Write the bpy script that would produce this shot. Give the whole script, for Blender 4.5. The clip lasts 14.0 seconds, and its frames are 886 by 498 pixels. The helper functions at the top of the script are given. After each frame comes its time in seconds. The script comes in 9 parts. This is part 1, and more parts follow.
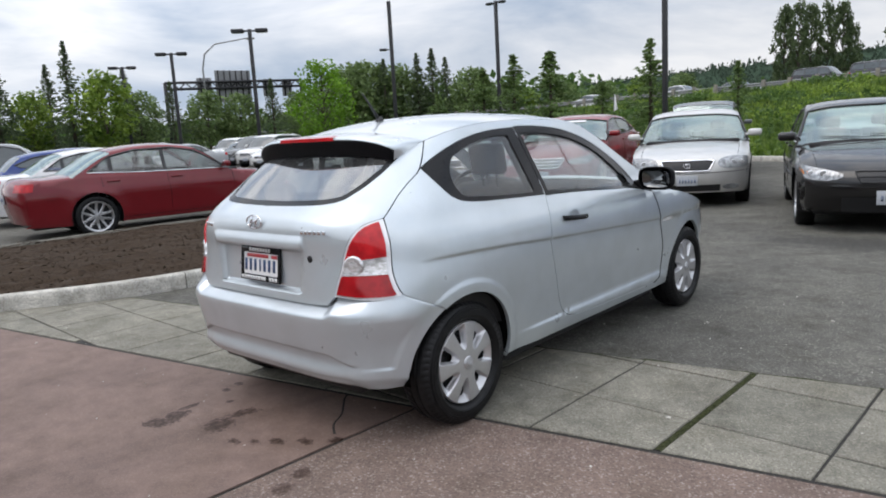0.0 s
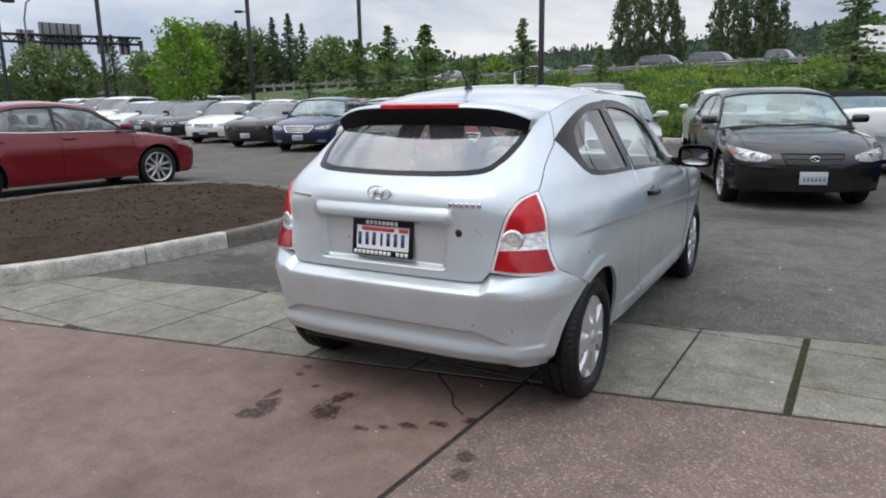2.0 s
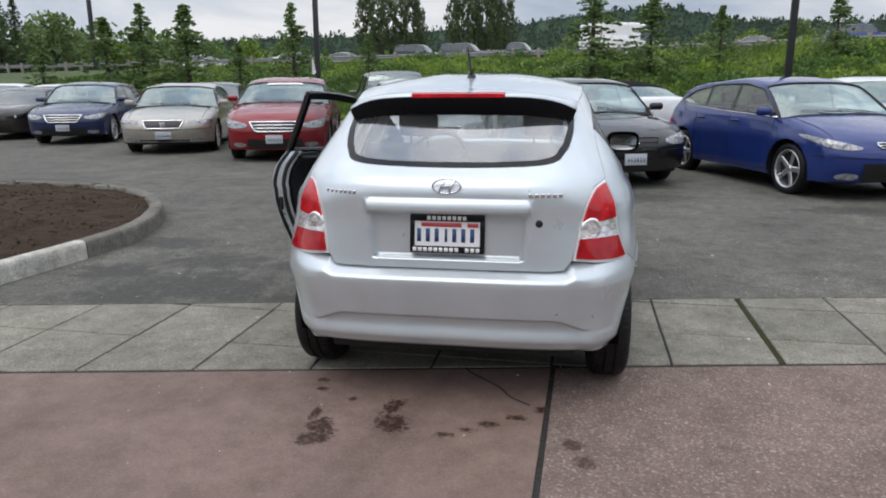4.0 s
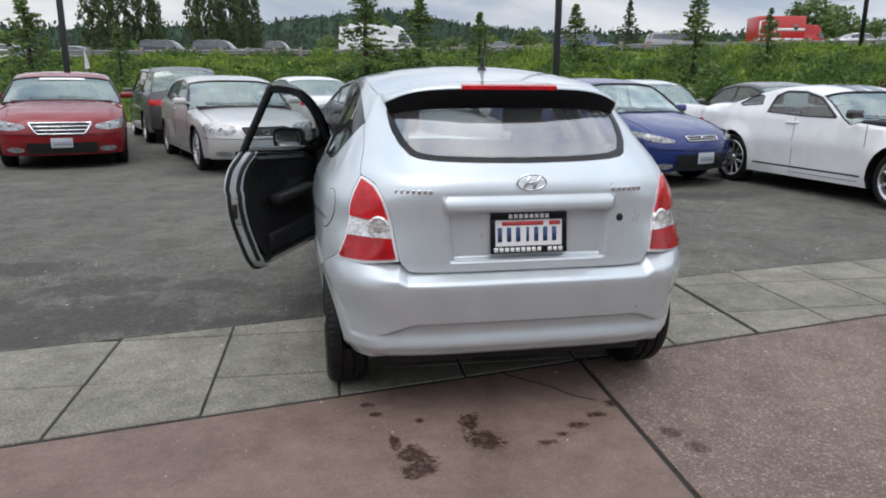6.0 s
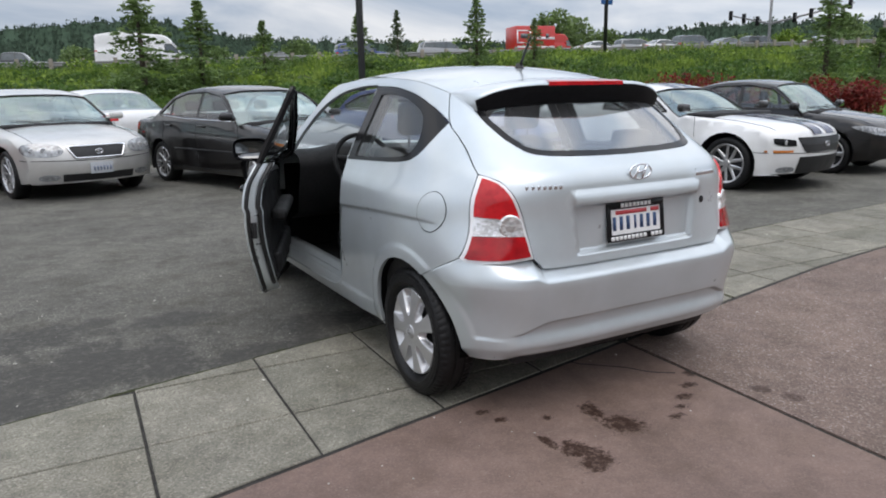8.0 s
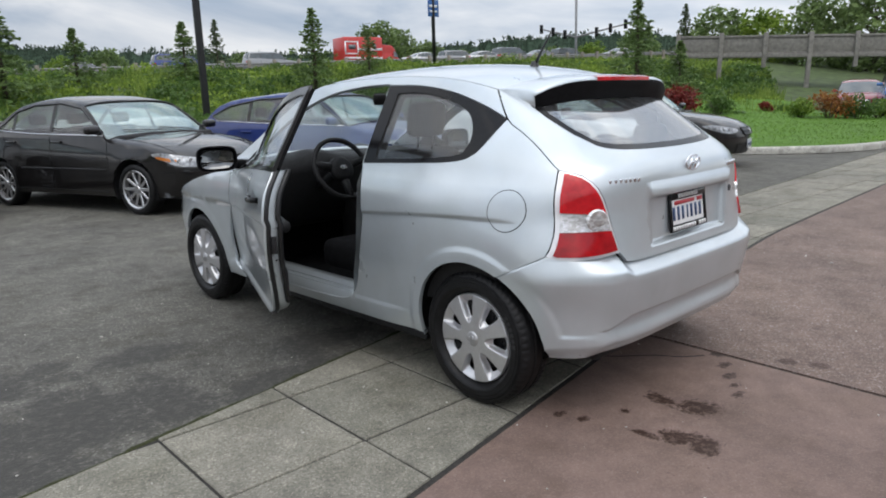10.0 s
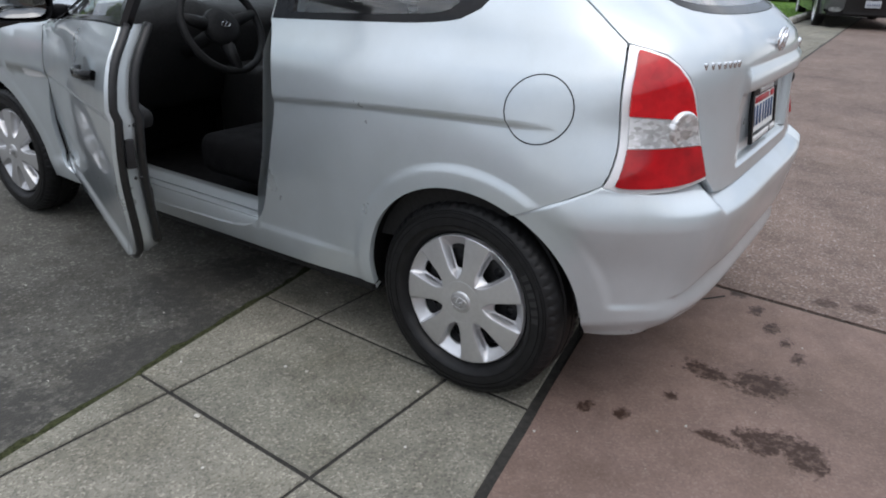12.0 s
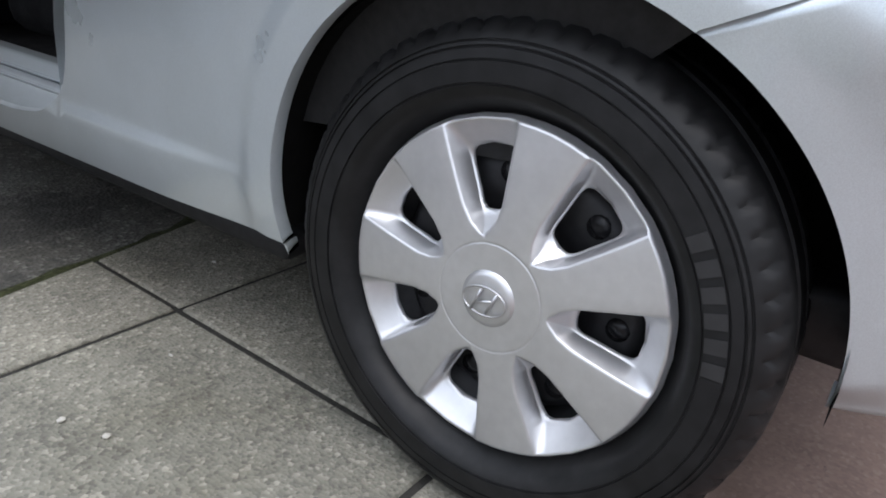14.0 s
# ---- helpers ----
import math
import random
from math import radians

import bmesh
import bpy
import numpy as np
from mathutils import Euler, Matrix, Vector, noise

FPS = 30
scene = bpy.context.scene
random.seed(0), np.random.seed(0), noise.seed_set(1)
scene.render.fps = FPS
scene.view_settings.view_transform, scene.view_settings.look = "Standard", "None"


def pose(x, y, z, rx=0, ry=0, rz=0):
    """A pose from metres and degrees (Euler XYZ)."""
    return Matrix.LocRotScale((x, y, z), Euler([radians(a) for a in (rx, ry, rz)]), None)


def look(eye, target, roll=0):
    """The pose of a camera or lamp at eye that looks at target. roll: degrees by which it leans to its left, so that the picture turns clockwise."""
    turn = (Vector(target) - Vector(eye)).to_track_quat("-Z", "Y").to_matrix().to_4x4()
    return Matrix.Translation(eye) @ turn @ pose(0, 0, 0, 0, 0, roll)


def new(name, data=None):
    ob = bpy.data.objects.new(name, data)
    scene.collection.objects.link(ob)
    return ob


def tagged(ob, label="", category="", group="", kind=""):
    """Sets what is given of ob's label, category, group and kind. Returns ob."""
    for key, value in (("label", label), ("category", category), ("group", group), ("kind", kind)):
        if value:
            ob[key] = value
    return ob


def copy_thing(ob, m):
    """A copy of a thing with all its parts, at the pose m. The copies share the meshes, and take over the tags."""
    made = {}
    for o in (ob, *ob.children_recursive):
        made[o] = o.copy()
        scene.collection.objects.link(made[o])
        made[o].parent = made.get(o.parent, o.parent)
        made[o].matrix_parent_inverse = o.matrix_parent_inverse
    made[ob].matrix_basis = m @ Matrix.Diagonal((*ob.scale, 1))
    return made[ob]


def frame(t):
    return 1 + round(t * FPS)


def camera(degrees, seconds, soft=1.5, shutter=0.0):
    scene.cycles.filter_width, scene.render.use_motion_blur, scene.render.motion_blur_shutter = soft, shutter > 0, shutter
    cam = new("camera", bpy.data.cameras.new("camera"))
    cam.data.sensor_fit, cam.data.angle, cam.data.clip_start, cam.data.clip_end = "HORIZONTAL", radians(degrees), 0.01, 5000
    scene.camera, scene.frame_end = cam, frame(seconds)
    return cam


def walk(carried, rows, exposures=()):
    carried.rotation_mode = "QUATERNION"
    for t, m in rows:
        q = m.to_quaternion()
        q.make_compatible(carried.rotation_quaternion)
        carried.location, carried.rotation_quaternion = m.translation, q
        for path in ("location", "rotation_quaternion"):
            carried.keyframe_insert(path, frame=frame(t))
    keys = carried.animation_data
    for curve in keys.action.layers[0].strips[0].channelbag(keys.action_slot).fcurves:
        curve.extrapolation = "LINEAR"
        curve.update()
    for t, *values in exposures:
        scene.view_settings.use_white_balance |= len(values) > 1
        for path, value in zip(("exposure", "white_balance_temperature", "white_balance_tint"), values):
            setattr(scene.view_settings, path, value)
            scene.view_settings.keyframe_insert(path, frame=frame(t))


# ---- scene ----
cam = camera(64.7, 14.0, 1.9)
PATH = [
    (0, (2.807, -2.375, 1.353), (1.49, -0.907, 1.021), -3.3),
    (0.5, (2.498, -2.522, 1.369), (1.252, -0.995, 1.026), -1.4),
    (1, (2.242, -2.682, 1.371), (1.117, -1.063, 1.035), -0.1),
    (1.5, (1.97, -2.835, 1.35), (0.904, -1.193, 0.943), -0.8),
    (2, (1.711, -3.024, 1.382), (0.749, -1.322, 0.96), -0.9),
    (2.5, (1.427, -3.258, 1.397), (0.727, -1.433, 0.971), -1.5),
    (2.7, (1.323, -3.319, 1.402), (0.662, -1.482, 0.966), -1.3),
    (3.75, (0.64, -3.375, 1.402), (0.25, -1.475, 0.947), -0.5),
    (4.8, (-0.102, -3.275, 1.402), (-0.169, -1.334, 0.928), 0.3),
    (5, (-0.213, -3.271, 1.385), (-0.21, -1.323, 0.932), 0.4),
    (5.5, (-0.554, -3.239, 1.376), (-0.334, -1.299, 0.944), 0.9),
    (6, (-0.852, -3.146, 1.361), (-0.483, -1.235, 0.9), 0.4),
    (6.5, (-1.16, -3.025, 1.362), (-0.644, -1.156, 0.868), -0.4),
    (7, (-1.508, -2.919, 1.345), (-0.809, -1.105, 0.873), 0.4),
    (7.5, (-1.814, -2.778, 1.324), (-0.978, -1.022, 0.859), 0.3),
    (8, (-2.1, -2.636, 1.321), (-1.146, -0.934, 0.881), -1.1),
    (8.2, (-2.232, -2.56, 1.345), (-1.214, -0.895, 0.907), -1.3),
    (9.25, (-2.665, -2.23, 1.315), (-1.433, -0.731, 0.878), -1.6),
    (10.3, (-2.82, -1.808, 1.28), (-1.442, -0.425, 0.844), -1.9),
    (10.5, (-2.794, -1.693, 1.281), (-1.443, -0.381, 0.773), -1.0),
    (11, (-2.674, -1.437, 1.225), (-1.281, -0.169, 0.723), -0.5),
    (11.5, (-2.475, -1.2, 1.178), (-0.969, -0.146, 0.527), 1.1),
    (12, (-2.269, -0.941, 1.17), (-0.781, 0.075, 0.424), 1.8),
    (12.5, (-1.971, -0.763, 1.085), (-0.41, 0.31, 0.442), 4.2),
    (13, (-1.734, -0.548, 0.998), (-0.237, 0.526, 0.217), 5.7),
    (13.5, (-1.523, -0.383, 0.763), (0.024, 0.481, -0.166), 8.1),
    (14, (-1.388, -0.31, 0.625), (0.168, 0.67, -0.163), 6.5),
]
EXPOSURE = [(0.0, 0.13, 6650, 12), (2.5, 0.10, 6650, 12), (5.0, 0.05, 6680, 12), (7.5, 0.09, 6680, 12), (10.5, 0.09, 6650, 11), (12.5, 0.06, 6500, 12), (13.5, 0.28, 6420, 12), (14.0, 0.74, 6450, 13)]
walk(cam, [(t, look(eye, target, roll)) for t, eye, target, roll in PATH], EXPOSURE)

# ---- light: an overcast afternoon ----
world = bpy.data.worlds.new("overcast_sky")
scene.world = world
world.use_nodes = True
wn, wl = world.node_tree.nodes, world.node_tree.links
wn.clear()
w_out, w_bg = wn.new("ShaderNodeOutputWorld"), wn.new("ShaderNodeBackground")
w_sky = wn.new("ShaderNodeTexSky")
w_sky.sky_type, w_sky.sun_disc = "NISHITA", False
SUN_EL, SUN_AZ = radians(63), radians(205)
w_sky.sun_elevation, w_sky.sun_rotation = SUN_EL, SUN_AZ
w_sky.air_density, w_sky.dust_density = 1.0, 3.0
w_tc, w_map = wn.new("ShaderNodeTexCoord"), wn.new("ShaderNodeMapping")
w_map.inputs["Scale"].default_value = (1.0, 1.0, 3.2)
w_noise, w_ramp = wn.new("ShaderNodeTexNoise"), wn.new("ShaderNodeValToRGB")
w_noise.inputs["Scale"].default_value, w_noise.inputs["Detail"].default_value = 2.6, 7.0
w_noise.inputs["Roughness"].default_value, w_noise.inputs["Distortion"].default_value = 0.55, 0.4
w_ramp.color_ramp.elements[0].position, w_ramp.color_ramp.elements[1].position = 0.36, 0.62
w_ramp.color_ramp.elements[0].color, w_ramp.color_ramp.elements[1].color = (4.7, 5.8, 7.4, 1), (10.6, 11.0, 11.5, 1)
w_mix = wn.new("ShaderNodeMix")
w_mix.data_type = "RGBA"
w_mix.inputs["Factor"].default_value = 0.86
wl.new(w_tc.outputs["Generated"], w_map.inputs["Vector"])
wl.new(w_map.outputs["Vector"], w_noise.inputs["Vector"])
wl.new(w_noise.outputs["Fac"], w_ramp.inputs["Fac"])
wl.new(w_sky.outputs["Color"], w_mix.inputs["A"])
wl.new(w_ramp.outputs["Color"], w_mix.inputs["B"])
# an overcast sky is brighter towards the zenith
w_sep, w_up = wn.new("ShaderNodeSeparateXYZ"), wn.new("ShaderNodeMapRange")
w_up.inputs["From Min"].default_value, w_up.inputs["From Max"].default_value = 0.12, 0.95
w_up.inputs["To Min"].default_value, w_up.inputs["To Max"].default_value = 0.098, 0.207
w_up.clamp = True
wl.new(w_tc.outputs["Generated"], w_sep.inputs["Vector"])
wl.new(w_sep.outputs["Z"], w_up.inputs["Value"])
wl.new(w_mix.outputs["Result"], w_bg.inputs["Color"])
# and duller in the north, away from the hidden sun
w_north, w_dim = wn.new("ShaderNodeMapRange"), wn.new("ShaderNodeMath")
w_north.inputs["From Min"].default_value, w_north.inputs["From Max"].default_value = 0.45, 0.98
w_north.inputs["To Min"].default_value, w_north.inputs["To Max"].default_value = 1.0, 0.82
w_north.clamp = True
w_dim.operation = "MULTIPLY"
wl.new(w_sep.outputs["Y"], w_north.inputs["Value"])
wl.new(w_up.outputs["Result"], w_dim.inputs[0])
wl.new(w_north.outputs["Result"], w_dim.inputs[1])
wl.new(w_dim.outputs["Value"], w_bg.inputs["Strength"])
wl.new(w_bg.outputs["Background"], w_out.inputs["Surface"])
sun_data = bpy.data.lights.new("sun", "SUN")
sun_data.energy, sun_data.angle, sun_data.color = 0.6, radians(40), (1.0, 0.96, 0.9)
sun = new("sun", sun_data)
sun.matrix_world = look((0, 0, 30), (-30 * math.sin(SUN_AZ) / math.tan(SUN_EL), -30 * math.cos(SUN_AZ) / math.tan(SUN_EL), 0))


# ---- materials ----
def nodes_of(name):
    m = bpy.data.materials.new(name)
    m.use_nodes = True
    return m, m.node_tree.nodes, m.node_tree.links, m.node_tree.nodes["Principled BSDF"]


def noise_tex(n, l, scale, detail=4.0, rough=0.55, coord="Object", stretch=None):
    tc, t = n.new("ShaderNodeTexCoord"), n.new("ShaderNodeTexNoise")
    t.inputs["Scale"].default_value, t.inputs["Detail"].default_value, t.inputs["Roughness"].default_value = scale, detail, rough
    if stretch:
        mp = n.new("ShaderNodeMapping")
        mp.inputs["Scale"].default_value = stretch
        l.new(tc.outputs[coord], mp.inputs["Vector"])
        l.new(mp.outputs["Vector"], t.inputs["Vector"])
    else:
        l.new(tc.outputs[coord], t.inputs["Vector"])
    return t


def ramp(n, l, source, stops):
    r = n.new("ShaderNodeValToRGB")
    while len(r.color_ramp.elements) < len(stops):
        r.color_ramp.elements.new(0.5)
    for e, (p, c) in zip(r.color_ramp.elements, stops):
        e.position, e.color = p, (*c, 1)
    l.new(source, r.inputs["Fac"])
    return r


def mixed(n, l, a, b, fac, mode="MIX"):
    m = n.new("ShaderNodeMix")
    m.data_type, m.blend_type = "RGBA", mode
    for key, v in (("Factor", fac), ("A", a), ("B", b)):
        if isinstance(v, bpy.types.NodeSocket):
            l.new(v, m.inputs[key])
        else:
            m.inputs[key].default_value = v if key == "Factor" else (*v, 1)
    return m.outputs["Result"]


def bump(n, l, p, source, strength=0.3, distance=0.01):
    b = n.new("ShaderNodeBump")
    b.inputs["Strength"].default_value, b.inputs["Distance"].default_value = strength, distance
    l.new(source, b.inputs["Height"])
    l.new(b.outputs["Normal"], p.inputs["Normal"])
    return b


def plain(name, colour, rough=0.5, metal=0.0, vary=0.08, scale=30.0, bumpy=0.0, coat=0.0, shine=0.5):
    """A surface with slight variation at two scales."""
    m, n, l, p = nodes_of(name)
    t, t2 = noise_tex(n, l, scale), noise_tex(n, l, scale / 9, 3)
    lo, hi = [max(0, c * (1 - vary)) for c in colour], [min(1, c * (1 + vary)) for c in colour]
    a = ramp(n, l, t.outputs["Fac"], [(0.3, lo), (0.7, hi)])
    b = ramp(n, l, t2.outputs["Fac"], [(0.3, (0.92, 0.92, 0.92)), (0.7, (1, 1, 1))])
    l.new(mixed(n, l, a.outputs["Color"], b.outputs["Color"], 1.0, "MULTIPLY"), p.inputs["Base Color"])
    r = ramp(n, l, t2.outputs["Fac"], [(0.3, (rough * 0.85,) * 3), (0.7, (min(1, rough * 1.15),) * 3)])
    l.new(r.outputs["Color"], p.inputs["Roughness"])
    p.inputs["Metallic"].default_value, p.inputs["Specular IOR Level"].default_value = metal, shine
    if coat:
        p.inputs["Coat Weight"].default_value, p.inputs["Coat Roughness"].default_value = coat, 0.06
    if bumpy:
        bump(n, l, p, t.outputs["Fac"], bumpy, 0.004)
    return m


def car_paint(name, colour=None, metal=0.6, rough=0.34):
    """Clear-coated paint; without a colour it takes each body's own object colour."""
    m, n, l, p = nodes_of(name)
    flake, dirt = noise_tex(n, l, 900, 2), noise_tex(n, l, 5, 5)
    if colour:
        base = n.new("ShaderNodeRGB")
        base.outputs[0].default_value = (*colour, 1)
        src = base.outputs[0]
    else:
        src = n.new("ShaderNodeObjectInfo").outputs["Color"]
    f = ramp(n, l, flake.outputs["Fac"], [(0.35, (0.88, 0.88, 0.88)), (0.65, (1, 1, 1))])
    c = mixed(n, l, src, f.outputs["Color"], 1.0, "MULTIPLY")
    d = ramp(n, l, dirt.outputs["Fac"], [(0.35, (0.93, 0.93, 0.92)), (0.6, (1, 1, 1))])
    l.new(mixed(n, l, c, d.outputs["Color"], 1.0, "MULTIPLY"), p.inputs["Base Color"])
    r = ramp(n, l, dirt.outputs["Fac"], [(0.3, (rough * 1.2,) * 3), (0.7, (rough * 0.9,) * 3)])
    l.new(r.outputs["Color"], p.inputs["Roughness"])
    p.inputs["Metallic"].default_value = metal
    p.inputs["Coat Weight"].default_value, p.inputs["Coat Roughness"].default_value = 1.0, 0.05
    p.inputs["Specular IOR Level"].default_value = 0.5 if colour else 0.15
    return m


def window_glass(name, tint, gloss=1.0, dust=0.10, sheen=(1, 1, 1)):
    """A thin pane: clear with a tint, mirror-like at its gloss."""
    m, n, l, p = nodes_of(name)
    n.remove(p)
    out = n["Material Output"]
    clear, shine, mix, fres = n.new("ShaderNodeBsdfTransparent"), n.new("ShaderNodeBsdfGlossy"), n.new("ShaderNodeMixShader"), n.new("ShaderNodeLayerWeight")
    clear.inputs["Color"].default_value = (*tint, 1)
    shine.inputs["Roughness"].default_value, shine.inputs["Color"].default_value = 0.02, (*sheen, 1)
    fres.inputs["Blend"].default_value = 0.5
    steep, mul = n.new("ShaderNodeMath"), n.new("ShaderNodeMath")
    steep.operation, steep.inputs[1].default_value = "POWER", 4.0
    mul.operation, mul.inputs[1].default_value, mul.inputs[2].default_value, mul.use_clamp = "MULTIPLY_ADD", 0.75, 0.075 * gloss, True
    l.new(fres.outputs["Facing"], steep.inputs[0])
    l.new(steep.outputs[0], mul.inputs[0])
    l.new(mul.outputs[0], mix.inputs["Fac"])
    l.new(clear.outputs[0], mix.inputs[1])
    l.new(shine.outputs[0], mix.inputs[2])
    film, soil = n.new("ShaderNodeBsdfDiffuse"), n.new("ShaderNodeMixShader")
    film.inputs["Color"].default_value = (0.62, 0.63, 0.64, 1)
    patch = noise_tex(n, l, 6, 4)
    d = ramp(n, l, patch.outputs["Fac"], [(0.3, (dust * 0.7,) * 3), (0.7, (dust * 1.25,) * 3)])
    l.new(d.outputs["Color"], soil.inputs["Fac"])
    l.new(mix.outputs[0], soil.inputs[1])
    l.new(film.outputs[0], soil.inputs[2])
    l.new(soil.outputs[0], out.inputs["Surface"])
    return m


def blobs(n, l, spots):
    """A mask of ragged spots (x, y, radius x, radius y), 0 to 1."""
    tc = n.new("ShaderNodeTexCoord")
    warp, fine = noise_tex(n, l, 7, 5, 0.6), noise_tex(n, l, 48, 6, 0.7)
    total = None
    for x, y, rx, ry in spots:
        mp, ln, mr = n.new("ShaderNodeMapping"), n.new("ShaderNodeVectorMath"), n.new("ShaderNodeMapRange")
        mp.vector_type = "TEXTURE"
        mp.inputs["Location"].default_value, mp.inputs["Scale"].default_value = (x, y, 0), (rx, ry, 1)
        ln.operation = "LENGTH"
        l.new(tc.outputs["Object"], mp.inputs["Vector"])
        l.new(mp.outputs["Vector"], ln.inputs[0])
        mr.inputs["From Min"].default_value, mr.inputs["From Max"].default_value = 1.35, 0.0
        l.new(ln.outputs["Value"], mr.inputs["Value"])
        if total is None:
            total = mr.outputs["Result"]
        else:
            mx = n.new("ShaderNodeMath")
            mx.operation = "MAXIMUM"
            l.new(total, mx.inputs[0])
            l.new(mr.outputs["Result"], mx.inputs[1])
            total = mx.outputs[0]
    a = n.new("ShaderNodeMath")
    a.operation = "MULTIPLY_ADD"
    l.new(warp.outputs["Fac"], a.inputs[0])
    a.inputs[1].default_value = 1.5
    l.new(total, a.inputs[2])
    b = n.new("ShaderNodeMath")
    b.operation = "MULTIPLY_ADD"
    l.new(fine.outputs["Fac"], b.inputs[0])
    b.inputs[1].default_value = 1.5
    l.new(a.outputs[0], b.inputs[2])
    out = n.new("ShaderNodeMapRange")
    out.inputs["From Min"].default_value, out.inputs["From Max"].default_value = 1.86, 2.1
    l.new(b.outputs[0], out.inputs["Value"])
    return out.outputs["Result"]


def concrete(name, base, speck, grain, spots=(), stain=(0.05, 0.035, 0.03), relief=0.5, rough=0.85, low=0.72, mottle=0.0):
    """Exposed-aggregate paving: pebbles, soft blotches and stains."""
    m, n, l, p = nodes_of(name)
    tc = n.new("ShaderNodeTexCoord")
    vor = n.new("ShaderNodeTexVoronoi")
    vor.inputs["Scale"].default_value = grain
    l.new(tc.outputs["Object"], vor.inputs["Vector"])
    peb = n.new("ShaderNodeSeparateColor")
    l.new(vor.outputs["Color"], peb.inputs["Color"])
    pebble = ramp(n, l, peb.outputs["Red"], [(0.0, [c * low for c in base]), (0.45, base), (0.85, [c * 1.08 for c in base]), (0.97, speck)])
    big, mid = noise_tex(n, l, 0.9, 6, 0.6), noise_tex(n, l, 9, 5, 0.6)
    b = ramp(n, l, big.outputs["Fac"], [(0.3, (0.74, 0.74, 0.75)), (0.65, (1.06, 1.06, 1.05))])
    c = ramp(n, l, mid.outputs["Fac"], [(0.3, (0.86 - mottle,) * 3), (0.62, (1.06 + mottle * 0.2,) * 3)])
    col = mixed(n, l, pebble.outputs["Color"], b.outputs["Color"], 1.0, "MULTIPLY")
    col = mixed(n, l, col, c.outputs["Color"], 1.0, "MULTIPLY")
    cloud = noise_tex(n, l, 2.7, 8, 0.68)
    tint = ramp(n, l, cloud.outputs["Fac"], [(0.34, (0.78 - mottle, 0.77 - mottle, 0.73 - mottle)), (0.52, (1.0, 1.0, 0.99)), (0.68, (1.10, 1.09, 1.07))])
    col = mixed(n, l, col, tint.outputs["Color"], 1.0, "MULTIPLY")
    rnd = n.new("ShaderNodeObjectInfo")
    piece = ramp(n, l, rnd.outputs["Random"], [(0.0, (0.88, 0.89, 0.88)), (1.0, (1.08, 1.07, 1.06))])
    col = mixed(n, l, col, piece.outputs["Color"], 1.0, "MULTIPLY")
    p.inputs["Roughness"].default_value, p.inputs["Specular IOR Level"].default_value = rough, 0.25
    if spots:
        mask = blobs(n, l, spots)
        ragged = noise_tex(n, l, 30, 5, 0.7)
        part_of = ramp(n, l, ragged.outputs["Fac"], [(0.36, (0.45,) * 3), (0.52, (1.0,) * 3)])
        depth = n.new("ShaderNodeMath")
        depth.operation = "MULTIPLY"
        l.new(mask, depth.inputs[0])
        l.new(part_of.outputs["Color"], depth.inputs[1])
        col = mixed(n, l, col, stain, depth.outputs[0])
        rr = ramp(n, l, mask, [(0.0, (rough,) * 3), (1.0, (rough * 0.88,) * 3)])
        l.new(rr.outputs["Color"], p.inputs["Roughness"])
    l.new(col, p.inputs["Base Color"])
    bump(n, l, p, vor.outputs["Distance"], relief, 0.004)
    return m


def leaves(name, dark, light, gloss=0.5, patchy=0.0):
    m, n, l, p = nodes_of(name)
    geo, t = n.new("ShaderNodeNewGeometry"), noise_tex(n, l, 0.6, 3, 0.5, "Object")
    a = ramp(n, l, geo.outputs["Random Per Island"], [(0.0, dark), (1.0, light)])
    b = ramp(n, l, t.outputs["Fac"], [(0.3, (0.62 - patchy * 0.5, 0.66 - patchy * 0.4, 0.6 - patchy * 0.4)), (0.68, (1.15 + patchy, 1.15 + patchy * 0.6, 1.05))])
    l.new(mixed(n, l, a.outputs["Color"], b.outputs["Color"], 1.0, "MULTIPLY"), p.inputs["Base Color"])
    p.inputs["Roughness"].default_value = gloss
    p.inputs["Specular IOR Level"].default_value = 0.25
    thin, both = n.new("ShaderNodeBsdfTranslucent"), n.new("ShaderNodeMixShader")
    l.new(p.inputs["Base Color"].links[0].from_socket, thin.inputs["Color"])
    both.inputs["Fac"].default_value = 0.4
    l.new(p.outputs[0], both.inputs[1])
    l.new(thin.outputs[0], both.inputs[2])
    l.new(both.outputs[0], n["Material Output"].inputs["Surface"])
    return m


